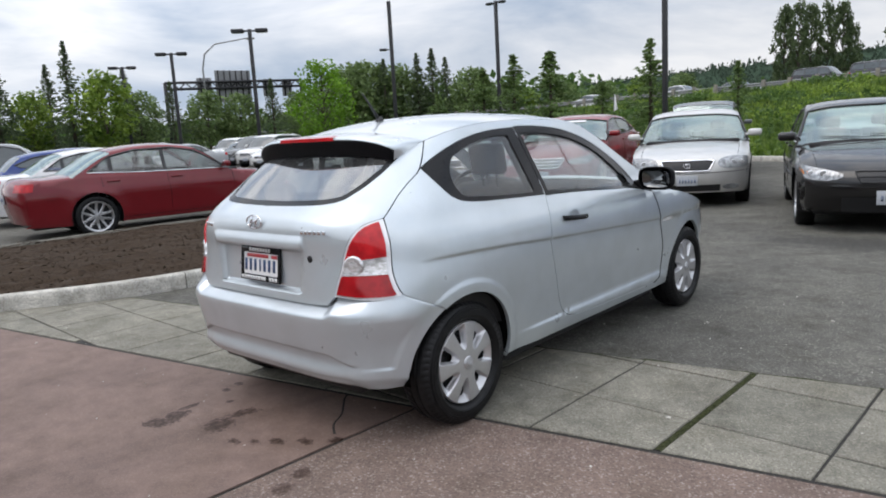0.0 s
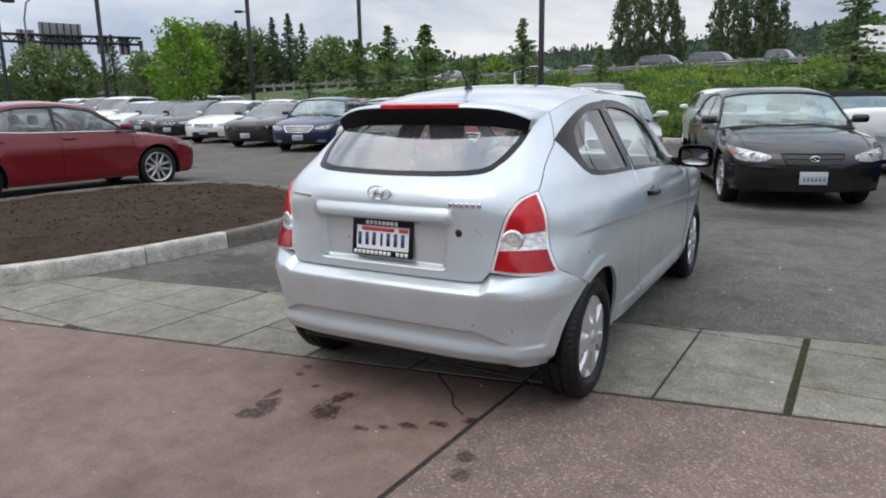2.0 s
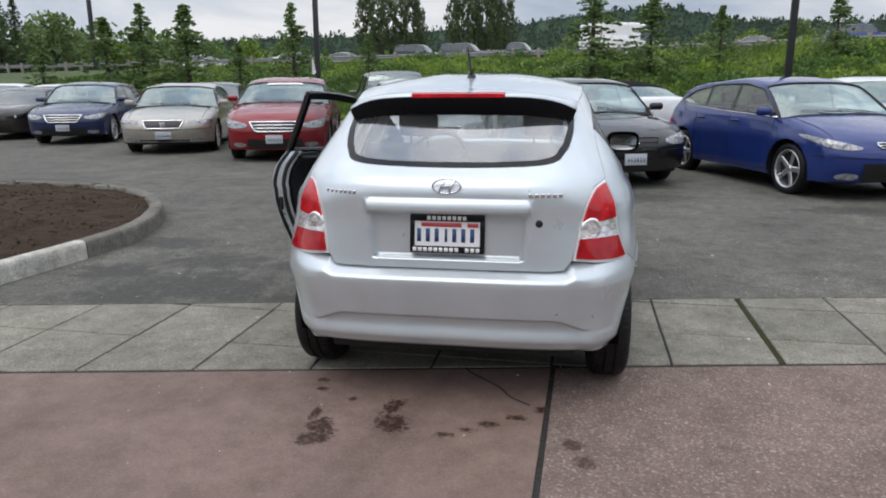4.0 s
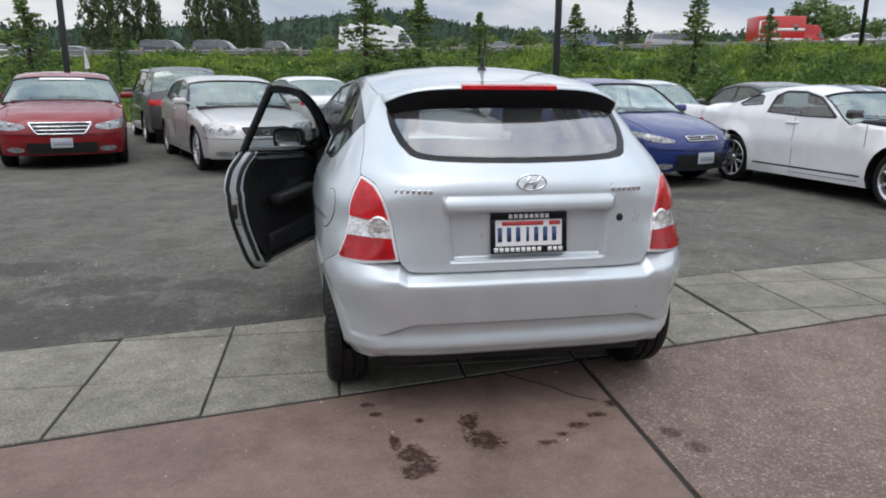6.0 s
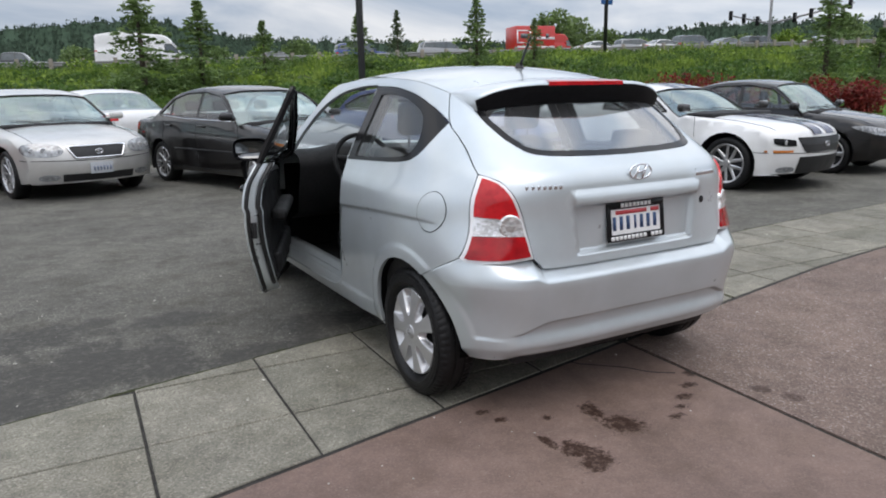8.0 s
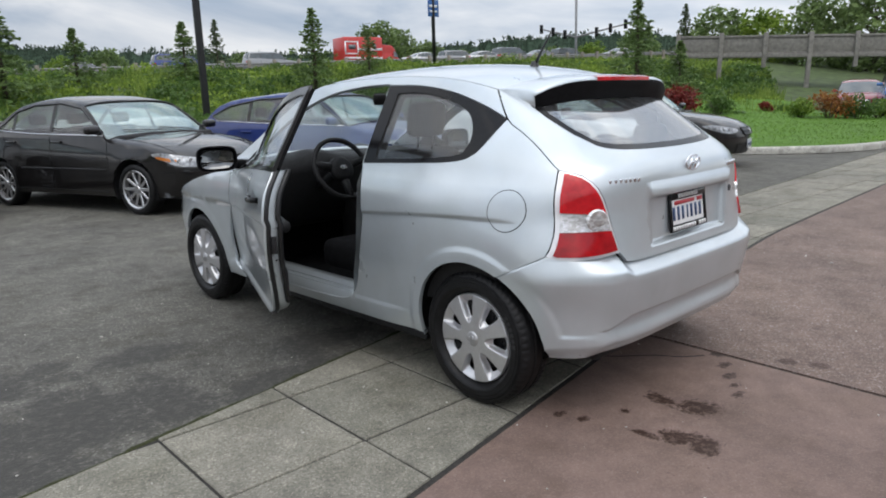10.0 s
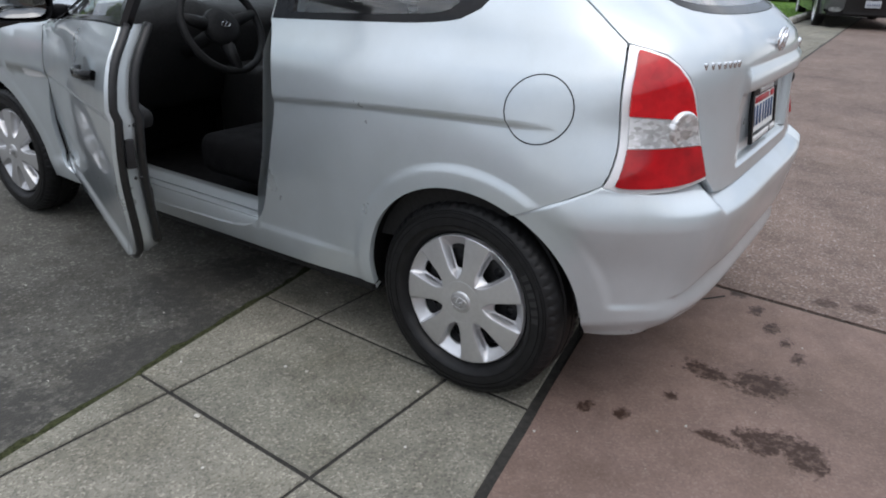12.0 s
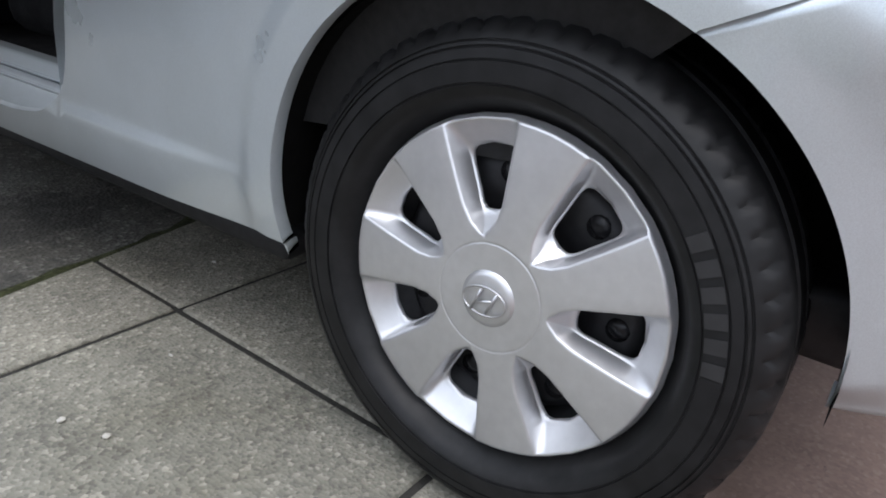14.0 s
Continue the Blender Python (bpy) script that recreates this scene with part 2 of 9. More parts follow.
def lens(name, dark, light, cells, metal=0.0):
    """A moulded lamp lens; pale and dark tones paint in its faceted reflector's glints."""
    m, n, l, p = nodes_of(name)
    tc, vor = n.new("ShaderNodeTexCoord"), n.new("ShaderNodeTexVoronoi")
    mp = n.new("ShaderNodeMapping")
    mp.inputs["Scale"].default_value = (1.0, 1.0, 1.7)
    l.new(tc.outputs["Object"], mp.inputs["Vector"])
    vor.inputs["Scale"].default_value = cells
    l.new(mp.outputs["Vector"], vor.inputs["Vector"])
    sep = n.new("ShaderNodeSeparateColor")
    l.new(vor.outputs["Color"], sep.inputs["Color"])
    soft = noise_tex(n, l, 16, 3)
    a = ramp(n, l, sep.outputs["Red"], [(0.1, dark), (0.9, light)])
    b = ramp(n, l, soft.outputs["Fac"], [(0.35, dark), (0.62, light)])
    l.new(mixed(n, l, a.outputs["Color"], b.outputs["Color"], 0.35 if metal else 0.72), p.inputs["Base Color"])
    p.inputs["Roughness"].default_value, p.inputs["Metallic"].default_value = 0.22, metal
    p.inputs["Coat Weight"].default_value, p.inputs["Coat Roughness"].default_value = (1.0 if metal else 0.7), 0.02
    p.inputs["Specular IOR Level"].default_value = 0.5 if metal else 0.2
    fine = noise_tex(n, l, 300, 2)
    bump(n, l, p, sep.outputs["Green"] if metal else fine.outputs["Fac"], 0.5 if metal else 0.06, 0.004)
    return m


STAINS = [(-0.235, -0.56, 0.06, 0.11), (-0.215, -0.73, 0.095, 0.12), (-0.52, -0.78, 0.07, 0.08), (-0.485, -0.89, 0.095, 0.085), (-0.56, -0.70, 0.03, 0.09), (0.41, -0.50, 0.035, 0.045), (0.30, -0.60, 0.055, 0.035), (0.20, -0.67, 0.06, 0.035), (0.10, -0.735, 0.06, 0.03), (0.03, -0.785, 0.055, 0.03), (-0.65, -0.34, 0.045, 0.03), (-0.61, -0.44, 0.05, 0.028), (0.54, -0.80, 0.05, 0.06), (0.585, -0.93, 0.06, 0.06), (-0.44, -0.52, 0.03, 0.03)]
# Oil patches; the first two also paint the hatchback's shade onto the asphalt.
OIL_AND_SHADE = [(-1.20, 0.88, 0.55, 0.22), (-0.75, 1.20, 0.45, 0.25), (-2.05, 1.15, 0.80, 0.50), (-1.72, 0.92, 0.38, 0.22), (-2.45, 0.85, 0.55, 0.40), (-2.3, 1.80, 0.6, 0.32), (-1.55, 1.75, 0.35, 0.2), (-2.9, 1.4, 0.5, 0.3), (-3.0, 2.4, 0.7, 0.3), (1.2, 5.6, 1.2, 0.5), (4.0, 4.9, 1.2, 0.4), (-2.2, 8.2, 1.2, 0.8), (6.4, 3.3, 1.3, 0.5), (-5.0, 9.6, 1.2, 0.8)]
M_SILVER = car_paint("silver_paint", (0.580, 0.632, 0.662), 0.48, 0.30)
M_METAL = car_paint("metallic_paint", None, 0.5, 0.36)
M_STRIPE = plain("stripe_blue", (0.010, 0.014, 0.060), 0.2, 0, 0.1, 20, 0, 0.6)
M_PAINT = car_paint("body_paint", None, 0.12, 0.42)
M_BLACK = plain("black_plastic", (0.012, 0.012, 0.013), 0.42, 0, 0.3, 60)
M_GLOSSBLACK = plain("gloss_black", (0.010, 0.010, 0.011), 0.14, 0, 0.2, 60, 0, 0, 0.2)
M_TRIM = plain("dark_trim", (0.012, 0.012, 0.013), 0.62, 0, 0.35, 90, 0.25, 0, 0.3)
M_CLOTH = plain("seat_cloth", (0.008, 0.008, 0.009), 0.92, 0, 0.4, 160, 0.4, 0, 0.1)
M_CARPET = plain("carpet", (0.008, 0.008, 0.009), 0.97, 0, 0.5, 200, 0.5, 0, 0.1)
M_RUBBER = plain("tyre_rubber", (0.011, 0.011, 0.0115), 0.45, 0, 0.35, 40, 0.1, 0, 0.22)
M_GREYRUBBER = plain("scuffed_rubber", (0.016, 0.016, 0.017), 0.5, 0, 0.3, 40, 0.15)
M_HUBCAP = plain("hubcap_silver", (0.60, 0.60, 0.61), 0.36, 0.75, 0.04, 70, 0.0)
M_RIM = plain("alloy_rim", (0.55, 0.55, 0.56), 0.3, 0.85, 0.05, 60)
M_STEEL = plain("dark_steel", (0.020, 0.020, 0.022), 0.55, 0.4, 0.3, 60)
M_RIMWHITE = plain("lamp_rim", (0.80, 0.80, 0.81), 0.22, 0.3, 0.03, 40, 0, 0.6)
M_LINER = plain("arch_liner", (0.003, 0.003, 0.003), 0.9, 0, 0.4, 40, 0.3, 0, 0.1)
M_CHROME = plain("chrome", (0.80, 0.80, 0.82), 0.14, 1.0, 0.03, 40)
M_GALV = plain("galvanised_steel", (0.22, 0.225, 0.23), 0.65, 0.2, 0.2, 12)
M_POLE = plain("dark_bronze_pole", (0.018, 0.018, 0.020), 0.5, 0.1, 0.2, 8)
M_RED = lens("red_lens", (0.34, 0.002, 0.006), (0.58, 0.009, 0.014), 26)
M_REDLOW = lens("deep_red_lens", (0.25, 0.001, 0.004), (0.42, 0.004, 0.008), 30)
M_CLEAR = lens("clear_lens", (0.42, 0.41, 0.40), (0.97, 0.97, 0.98), 70, 0.6)
M_AMBER = plain("amber_lens", (0.55, 0.17, 0.02), 0.2, 0, 0.1, 50, 0.0, 1.0)
M_LAMP = plain("headlamp_lens", (0.66, 0.67, 0.68), 0.1, 0.45, 0.2, 30, 0.3, 1.0)
M_HEADLAMP = plain("parked_headlamp", (0.30, 0.31, 0.32), 0.16, 0.35, 0.6, 26, 0.4, 0.6, 0.4)
M_MIRROR = plain("mirror_glass", (0.17, 0.175, 0.18), 0.03, 1.0, 0.04, 20)
M_PLATE = plain("plate_white", (0.42, 0.44, 0.47), 0.5, 0, 0.08, 40)
M_SPOILBLACK = plain("spoiler_black", (0.006, 0.006, 0.007), 0.5, 0, 0.3, 60, 0, 0, 0.10)
M_WHITE = plain("white_paint", (0.76, 0.76, 0.76), 0.4, 0, 0.04, 20)
M_BLUE_INK = plain("blue_ink", (0.02, 0.06, 0.16), 0.5, 0, 0.1, 60)
M_RED_INK = plain("red_ink", (0.55, 0.06, 0.07), 0.5, 0, 0.1, 60)
M_REDVEH = plain("red_enamel", (0.50, 0.02, 0.015), 0.35, 0, 0.1, 4, 0, 0.6)
M_GLASS = window_glass("car_glass", (0.78, 0.82, 0.81), 1.0, 0.022)
M_SCREEN = window_glass("screen_glass", (0.62, 0.72, 0.69), 3.0, 0.02, (0.84, 0.97, 0.95))
M_REARGLASS = window_glass("rear_glass", (0.70, 0.73, 0.73), 3.1, 0.035)
M_FARGLASS = plain("far_glass", (0.075, 0.088, 0.092), 0.08, 0, 0.25, 2, 0, 0.6, 0.5)
M_ASPHALT = concrete("asphalt", (0.114, 0.110, 0.098), (0.22, 0.212, 0.192), 120, OIL_AND_SHADE, (0.050, 0.048, 0.043), 0.5, 0.9, 0.72, 0.06)
M_PINK = concrete("pink_concrete", (0.182, 0.126, 0.108), (0.215, 0.158, 0.138), 170, STAINS, (0.034, 0.017, 0.011), 0.08, 0.7, 0.9)
M_PINKROUGH = concrete("pink_aggregate", (0.198, 0.142, 0.122), (0.33, 0.275, 0.255), 130, STAINS, (0.060, 0.038, 0.030), 0.5, 0.8)
M_SLAB = concrete("grey_aggregate_slab", (0.218, 0.207, 0.174), (0.34, 0.32, 0.27), 170, (), (0, 0, 0), 0.45, 0.85, 0.66, 0.06)
M_JOINT = plain("joint_dirt", (0.022, 0.020, 0.017), 0.95, 0, 0.5, 60, 0.6)
M_MOSS = plain("joint_moss", (0.040, 0.044, 0.020), 0.95, 0, 0.6, 90, 0.9, 0, 0.1)
M_KERB = concrete("kerb_concrete", (0.54, 0.52, 0.48), (0.64, 0.62, 0.58), 90, (), (0, 0, 0), 0.35, 0.85, 0.75, 0.16)
M_MULCH = plain("bark_mulch", (0.044, 0.030, 0.020), 0.95, 0, 0.6, 60, 0.7, 0, 0.1)
M_BARK = plain("bark", (0.075, 0.058, 0.045), 0.9, 0, 0.4, 20, 0.7)
M_GRASS = leaves("grass_blades", (0.080, 0.165, 0.022), (0.17, 0.29, 0.040))
M_TURF = plain("turf", (0.085, 0.165, 0.030), 0.9, 0, 0.4, 6, 0.8, 0, 0.1)
M_BRUSH = leaves("bank_brush", (0.095, 0.170, 0.028), (0.24, 0.35, 0.075), 0.5, 0.35)
M_HAY = leaves("tall_grass", (0.085, 0.155, 0.030), (0.22, 0.30, 0.085), 0.6, 0.3)
M_BRUSHDARK = leaves("dark_brush", (0.050, 0.100, 0.026), (0.12, 0.20, 0.052))
M_FIR = leaves("fir_needles", (0.105, 0.165, 0.060), (0.22, 0.31, 0.115))
M_TALL = leaves("cottonwood_leaves", (0.075, 0.105, 0.058), (0.135, 0.18, 0.085))
M_LEAF = leaves("tree_leaves", (0.11, 0.16, 0.065), (0.21, 0.29, 0.11))
M_CONIFER = leaves("mature_conifer", (0.080, 0.112, 0.066), (0.145, 0.19, 0.100))
# Distance haze is put into this narrow, bluish colour range.
M_HILLTREES = leaves("hill_trees", (0.050, 0.074, 0.058), (0.070, 0.100, 0.074), 0.9)
M_FRESH = leaves("fresh_leaves", (0.085, 0.19, 0.015), (0.20, 0.36, 0.035))
M_REDLEAF = leaves("barberry_leaves", (0.12, 0.016, 0.018), (0.30, 0.045, 0.040))
M_ORANGELEAF = leaves("orange_leaves", (0.20, 0.060, 0.030), (0.34, 0.17, 0.050), 0.5, 0.4)
M_BLOSSOM = leaves("pale_blossom", (0.30, 0.33, 0.20), (0.52, 0.53, 0.38))
M_HILL = plain("wooded_hill", (0.042, 0.064, 0.044), 0.95, 0, 0.35, 0.10, 0.0, 0, 0.0)
M_EARTH = plain("bank_earth", (0.050, 0.075, 0.020), 0.95, 0, 0.5, 1.5, 0.6)
M_POST = plain("weathered_post", (0.24, 0.22, 0.19), 0.9, 0, 0.25, 6, 0.4)
M_SHOULDER = plain("gravel_shoulder", (0.20, 0.165, 0.085), 0.95, 0, 0.35, 2.5, 0.6)
M_BAR = plain("plate_bars", (0.17, 0.20, 0.27), 0.6)
M_KERBDARK = concrete("dark_kerb_concrete", (0.165, 0.155, 0.135), (0.23, 0.22, 0.20), 90, (), (0, 0, 0), 0.35, 0.85, 0.75, 0.14)
M_ROAD = plain("road_surface", (0.10, 0.10, 0.10), 0.9, 0, 0.2, 3, 0.3)


# ---- building helpers ----
from mathutils.geometry import delaunay_2d_cdt


def link_mesh(name, bm, material, parent=None, label="", smooth=True, normals=None):
    me = bpy.data.meshes.new(name)
    if normals is None:
        bmesh.ops.recalc_face_normals(bm, faces=bm.faces)
    bm.to_mesh(me)
    bm.free()
    for m in (material if isinstance(material, (list, tuple)) else [material]):
        me.materials.append(m)
    if smooth:
        me.shade_smooth()
    if normals is not None:
        me.normals_split_custom_set_from_vertices(normals)
    ob = new(name, me)
    if parent:
        ob.parent = parent
    return tagged(ob, label)


def part(name, bm, material, parent, label="", smooth=True, normals=None):
    """One bmesh as one part under its thing or under a part of it."""
    return link_mesh(name, bm, material, parent, label, smooth, normals)


def thing(name, label, category, m=None, group="", kind=""):
    ob = new(name)
    ob.empty_display_size = 0.2
    if m is not None:
        ob.matrix_basis = m
    return tagged(ob, label, category, group, kind)


def add_box(bm, x0, x1, y0, y1, z0, z1, bevel=0.0, m=None, seg=2):
    """A box, with rounded edges."""
    ret = bmesh.ops.create_cube(bm, size=1)
    vs = ret["verts"]
    for v in vs:
        v.co = Vector(((x0 + x1) / 2 + v.co.x * (x1 - x0), (y0 + y1) / 2 + v.co.y * (y1 - y0), (z0 + z1) / 2 + v.co.z * (z1 - z0)))
    if bevel:
        es = list({e for v in vs for e in v.link_edges})
        out = bmesh.ops.bevel(bm, geom=es, offset=bevel, segments=seg, affect="EDGES", profile=0.5)
        vs = list(set(out["verts"]) | {v for v in vs if v.is_valid})
    if m is not None:
        for v in vs:
            v.co = m @ v.co
    return vs


def add_tube(bm, pts, radii, sides=8, cap=True):
    """A round bar along points."""
    rings, last = [], None
    for i, p in enumerate(pts):
        p = Vector(p)
        d = (Vector(pts[min(i + 1, len(pts) - 1)]) - Vector(pts[max(i - 1, 0)])).normalized()
        a = d.orthogonal().normalized() if last is None else (last - d * last.dot(d)).normalized()
        last = a
        b = d.cross(a)
        r = radii[i] if isinstance(radii, (list, tuple)) else radii
        rings.append([bm.verts.new(p + (a * math.cos(t) + b * math.sin(t)) * r) for t in (2 * math.pi * k / sides for k in range(sides))])
    for q, s in zip(rings, rings[1:]):
        for k in range(sides):
            bm.faces.new((q[k], q[(k + 1) % sides], s[(k + 1) % sides], s[k]))
    if cap:
        bm.faces.new(rings[0][::-1])
        bm.faces.new(rings[-1])


def add_grid(bm, rows):
    """Quads between rows of points."""
    vv = [[bm.verts.new(p) for p in r] for r in rows]
    for a, b in zip(vv, vv[1:]):
        for k in range(len(a) - 1):
            bm.faces.new((a[k], a[k + 1], b[k + 1], b[k]))
    return vv


def add_lathe(bm, profile, steps, axis="x", centre=(0, 0, 0), wave=None):
    """Turns (radius, offset along the axis) round an axis."""
    rings = []
    for j in range(steps):
        t = 2 * math.pi * j / steps
        ring = []
        for k, (r, o) in enumerate(profile):
            rr = r + (wave(t, k, r, o) if wave else 0)
            c, s = rr * math.cos(t), rr * math.sin(t)
            p = (o, c, s) if axis == "x" else (c, s, o) if axis == "z" else (c, o, s)
            ring.append(bm.verts.new((p[0] + centre[0], p[1] + centre[1], p[2] + centre[2])))
        rings.append(ring)
    for j in range(steps):
        a, b = rings[j], rings[(j + 1) % steps]
        for k in range(len(profile) - 1):
            bm.faces.new((a[k], b[k], b[k + 1], a[k + 1]))


def table(rows, v):
    """A smooth curve through (place, value) rows."""
    n = len(rows)
    if v <= rows[0][0]:
        return rows[0][1]
    if v >= rows[-1][0]:
        return rows[-1][1]
    i = next(k for k in range(n - 1) if v <= rows[k + 1][0])

    def slope(j):
        a, b = max(j - 1, 0), min(j + 1, n - 1)
        return (rows[b][1] - rows[a][1]) / (rows[b][0] - rows[a][0])
    (x0, y0), (x1, y1) = rows[i], rows[i + 1]
    h = x1 - x0
    s = (v - x0) / h
    return (2 * s**3 - 3 * s * s + 1) * y0 + (s**3 - 2 * s * s + s) * h * slope(i) + (3 * s * s - 2 * s**3) * y1 + (s**3 - s * s) * h * slope(i + 1)


def straight(rows, v):
    if v <= rows[0][0]:
        return rows[0][1]
    for (a, p), (b, q) in zip(rows, rows[1:]):
        if v <= b:
            return p + (q - p) * (v - a) / (b - a)
    return rows[-1][1]


def ease(a, b, v):
    s = min(1.0, max(0.0, (v - a) / (b - a)))
    return s * s * (3 - 2 * s)


def curve(pts, step=0.03):
    """Points along a smooth curve through pts, both ends kept."""
    out = []
    for i in range(len(pts) - 1):
        p0, p1, p2, p3 = (Vector(pts[max(0, min(len(pts) - 1, k))]) for k in (i - 1, i, i + 1, i + 2))
        n = max(1, int((p2 - p1).length / step))
        for k in range(n):
            s = k / n
            out.append(tuple(0.5 * (2 * p1 + (p2 - p0) * s + (2 * p0 - 5 * p1 + 4 * p2 - p3) * s * s + (3 * p1 - p0 - 3 * p2 + p3) * s**3)))
    out.append(tuple(pts[-1]))
    return out


def ring(*segments):
    """Joins open runs of points into one closed outline."""
    out = []
    for seg in segments:
        for p in seg:
            if not out or math.dist(p, out[-1]) > 0.002:
                out.append(tuple(p))
    if math.dist(out[0], out[-1]) < 0.002:
        out.pop()
    return out


def arc2(cy, cz, r, a0, a1, n=24):
    return [(cy + r * math.cos(radians(a0 + (a1 - a0) * k / n)), cz + r * math.sin(radians(a0 + (a1 - a0) * k / n))) for k in range(n + 1)]


def inside(p, poly):
    x, y, hit = p[0], p[1], False
    for (x0, y0), (x1, y1) in zip(poly, poly[1:] + poly[:1]):
        if (y0 > y) != (y1 > y) and x < (x1 - x0) * (y - y0) / (y1 - y0) + x0:
            hit = not hit
    return hit


def area2(poly):
    return sum(a[0] * b[1] - b[0] * a[1] for a, b in zip(poly, poly[1:] + poly[:1])) / 2


def inset(poly, d):
    """The outline moved inwards by d (outwards: minus)."""
    s = 1 if area2(poly) > 0 else -1
    out = []
    for k, p in enumerate(poly):
        a, b = Vector(p) - Vector(poly[k - 1]), Vector(poly[(k + 1) % len(poly)]) - Vector(p)
        na, nb = Vector((-a.y, a.x)).normalized() * s, Vector((-b.y, b.x)).normalized() * s
        m = na + nb
        m = m / max(0.5, m.length_squared / 2) if m.length > 1e-6 else na
        out.append(tuple(Vector(p) + m * d))
    return out


def dense(poly, step, closed=True):
    out = []
    for a, b in zip(poly, poly[1:] + (poly[:1] if closed else [])):
        n = max(1, int(math.dist(a, b) / step + 0.5))
        out += [(a[0] + (b[0] - a[0]) * k / n, a[1] + (b[1] - a[1]) * k / n) for k in range(n)]
    return out if closed else out + [poly[-1]]


def cut_sheet(outline, holes, step, creases=()):
    """Triangles that fill an outline, less its holes; creases are kept as edges."""
    loops = [dense(outline, step)] + [dense(h, step) for h in holes]
    pts, edges = [], []
    for lp in loops:
        base = len(pts)
        pts += lp
        edges += [(base + k, base + (k + 1) % len(lp)) for k in range(len(lp))]
    for cr in creases:
        run = [q for q in dense(cr, step, False) if inside(q, loops[0]) and not any(inside(q, h) for h in loops[1:])]
        base = len(pts)
        pts += run
        edges += [(base + k, base + k + 1) for k in range(len(run) - 1) if math.dist(run[k], run[k + 1]) < 2 * step]
    taken = np.array(pts)
    us, vs = [p[0] for p in loops[0]], [p[1] for p in loops[0]]
    v, odd = min(vs) + step / 2, False
    while v < max(vs):
        u = min(us) + (step / 2 if odd else 0)
        while u < max(us):
            if np.min((taken[:, 0] - u) ** 2 + (taken[:, 1] - v) ** 2) > (0.55 * step) ** 2 and inside((u, v), loops[0]) and not any(inside((u, v), h) for h in loops[1:]):
                pts.append((u, v))
            u += step
        v, odd = v + step * 0.87, not odd
    co, ed, faces, *_ = delaunay_2d_cdt([Vector(p) for p in pts], edges, [], 0, 1e-5)
    keep = []
    for f in faces:
        c = sum((co[k] for k in f), Vector((0, 0))) / len(f)
        if inside(c, loops[0]) and not any(inside(c, h) for h in loops[1:]):
            keep.append(tuple(f))
    return co, keep


def panel(name, surface, outline, material, parent, holes=(), step=0.04, gap=0.0025, rim=0.014, offset=0.0, creases=(), label="", flip=False):
    """A sheet cut to an outline in (u, v) and laid on a curved surface, with folded-in edges."""
    co, keep = cut_sheet(inset(outline, gap), [inset(h, -gap) for h in holes], step, creases)
    h = 0.004

    def normal(u, v):
        n = (Vector(surface(u + h, v)) - Vector(surface(u - h, v))).cross(Vector(surface(u, v + h)) - Vector(surface(u, v - h))).normalized()
        return -n if flip else n
    norms = [normal(*c) for c in co]
    verts = [Vector(surface(*c)) + n * offset for c, n in zip(co, norms)]
    if flip:
        keep = [f[::-1] for f in keep]
    count = {}
    for f in keep:
        for a, b in zip(f, f[1:] + f[:1]):
            count[(a, b)] = 1
    border = [(a, b) for a, b in count if (b, a) not in count]
    if rim:
        again = {}
        for a, b in border:
            d = (verts[b] - verts[a]).normalized()
            for k in (a, b):
                if k not in again:
                    again[k] = (len(verts), len(verts) + 1)
                    side = d.cross(norms[k])
                    verts += [verts[k].copy(), verts[k] - norms[k] * rim]
                    norms += [(side + norms[k] * 0.4).normalized(), side]
            (a0, a1), (b0, b1) = again[a], again[b]
            keep.append((b0, a0, a1, b1))
    me = bpy.data.meshes.new(name)
    me.from_pydata([tuple(v) for v in verts], [], keep)
    me.materials.append(material)
    me.shade_smooth()
    me.normals_split_custom_set_from_vertices([tuple(n) for n in norms])
    ob = new(name, me)
    ob.parent = parent
    return tagged(ob, label)


# ---- ground: lot, paving band, apron, mulch island ----
def band_bend(x):
    """The band of slabs runs straight past the hatchback, then bends to run almost along x."""
    s = max(0.0, min(1.0, (x - 2.2) / 2.0))
    return min(x, 2.2) + 2.0 * s - 0.76 * s * s + 0.24 * max(0.0, x - 4.2) if x > 2.2 else x


def edge_pink(x):
    return 0.175 * (band_bend(x) + 0.5) - 0.180


def edge_lot(x):
    return 0.175 * (band_bend(x) + 0.5) + 0.945


def lot_edge(x):
    """Where the asphalt ends at the foot of the bank."""
    return 17.2 - 0.42 * x


def highway_y(x):
    return 57.0 - 0.2 * x


def highway_z(x):
    x = max(-80.0, min(80.0, x))
    return 2.95 + (0.007 if x < 0 else 0.025) * x


def bank_height(x, y):
    s = (y - lot_edge(x) - 1.5) / max(4.0, highway_y(x) - 7.5 - lot_edge(x) - 1.5)
    return highway_z(x) * ease(0.0, 1.0, s)


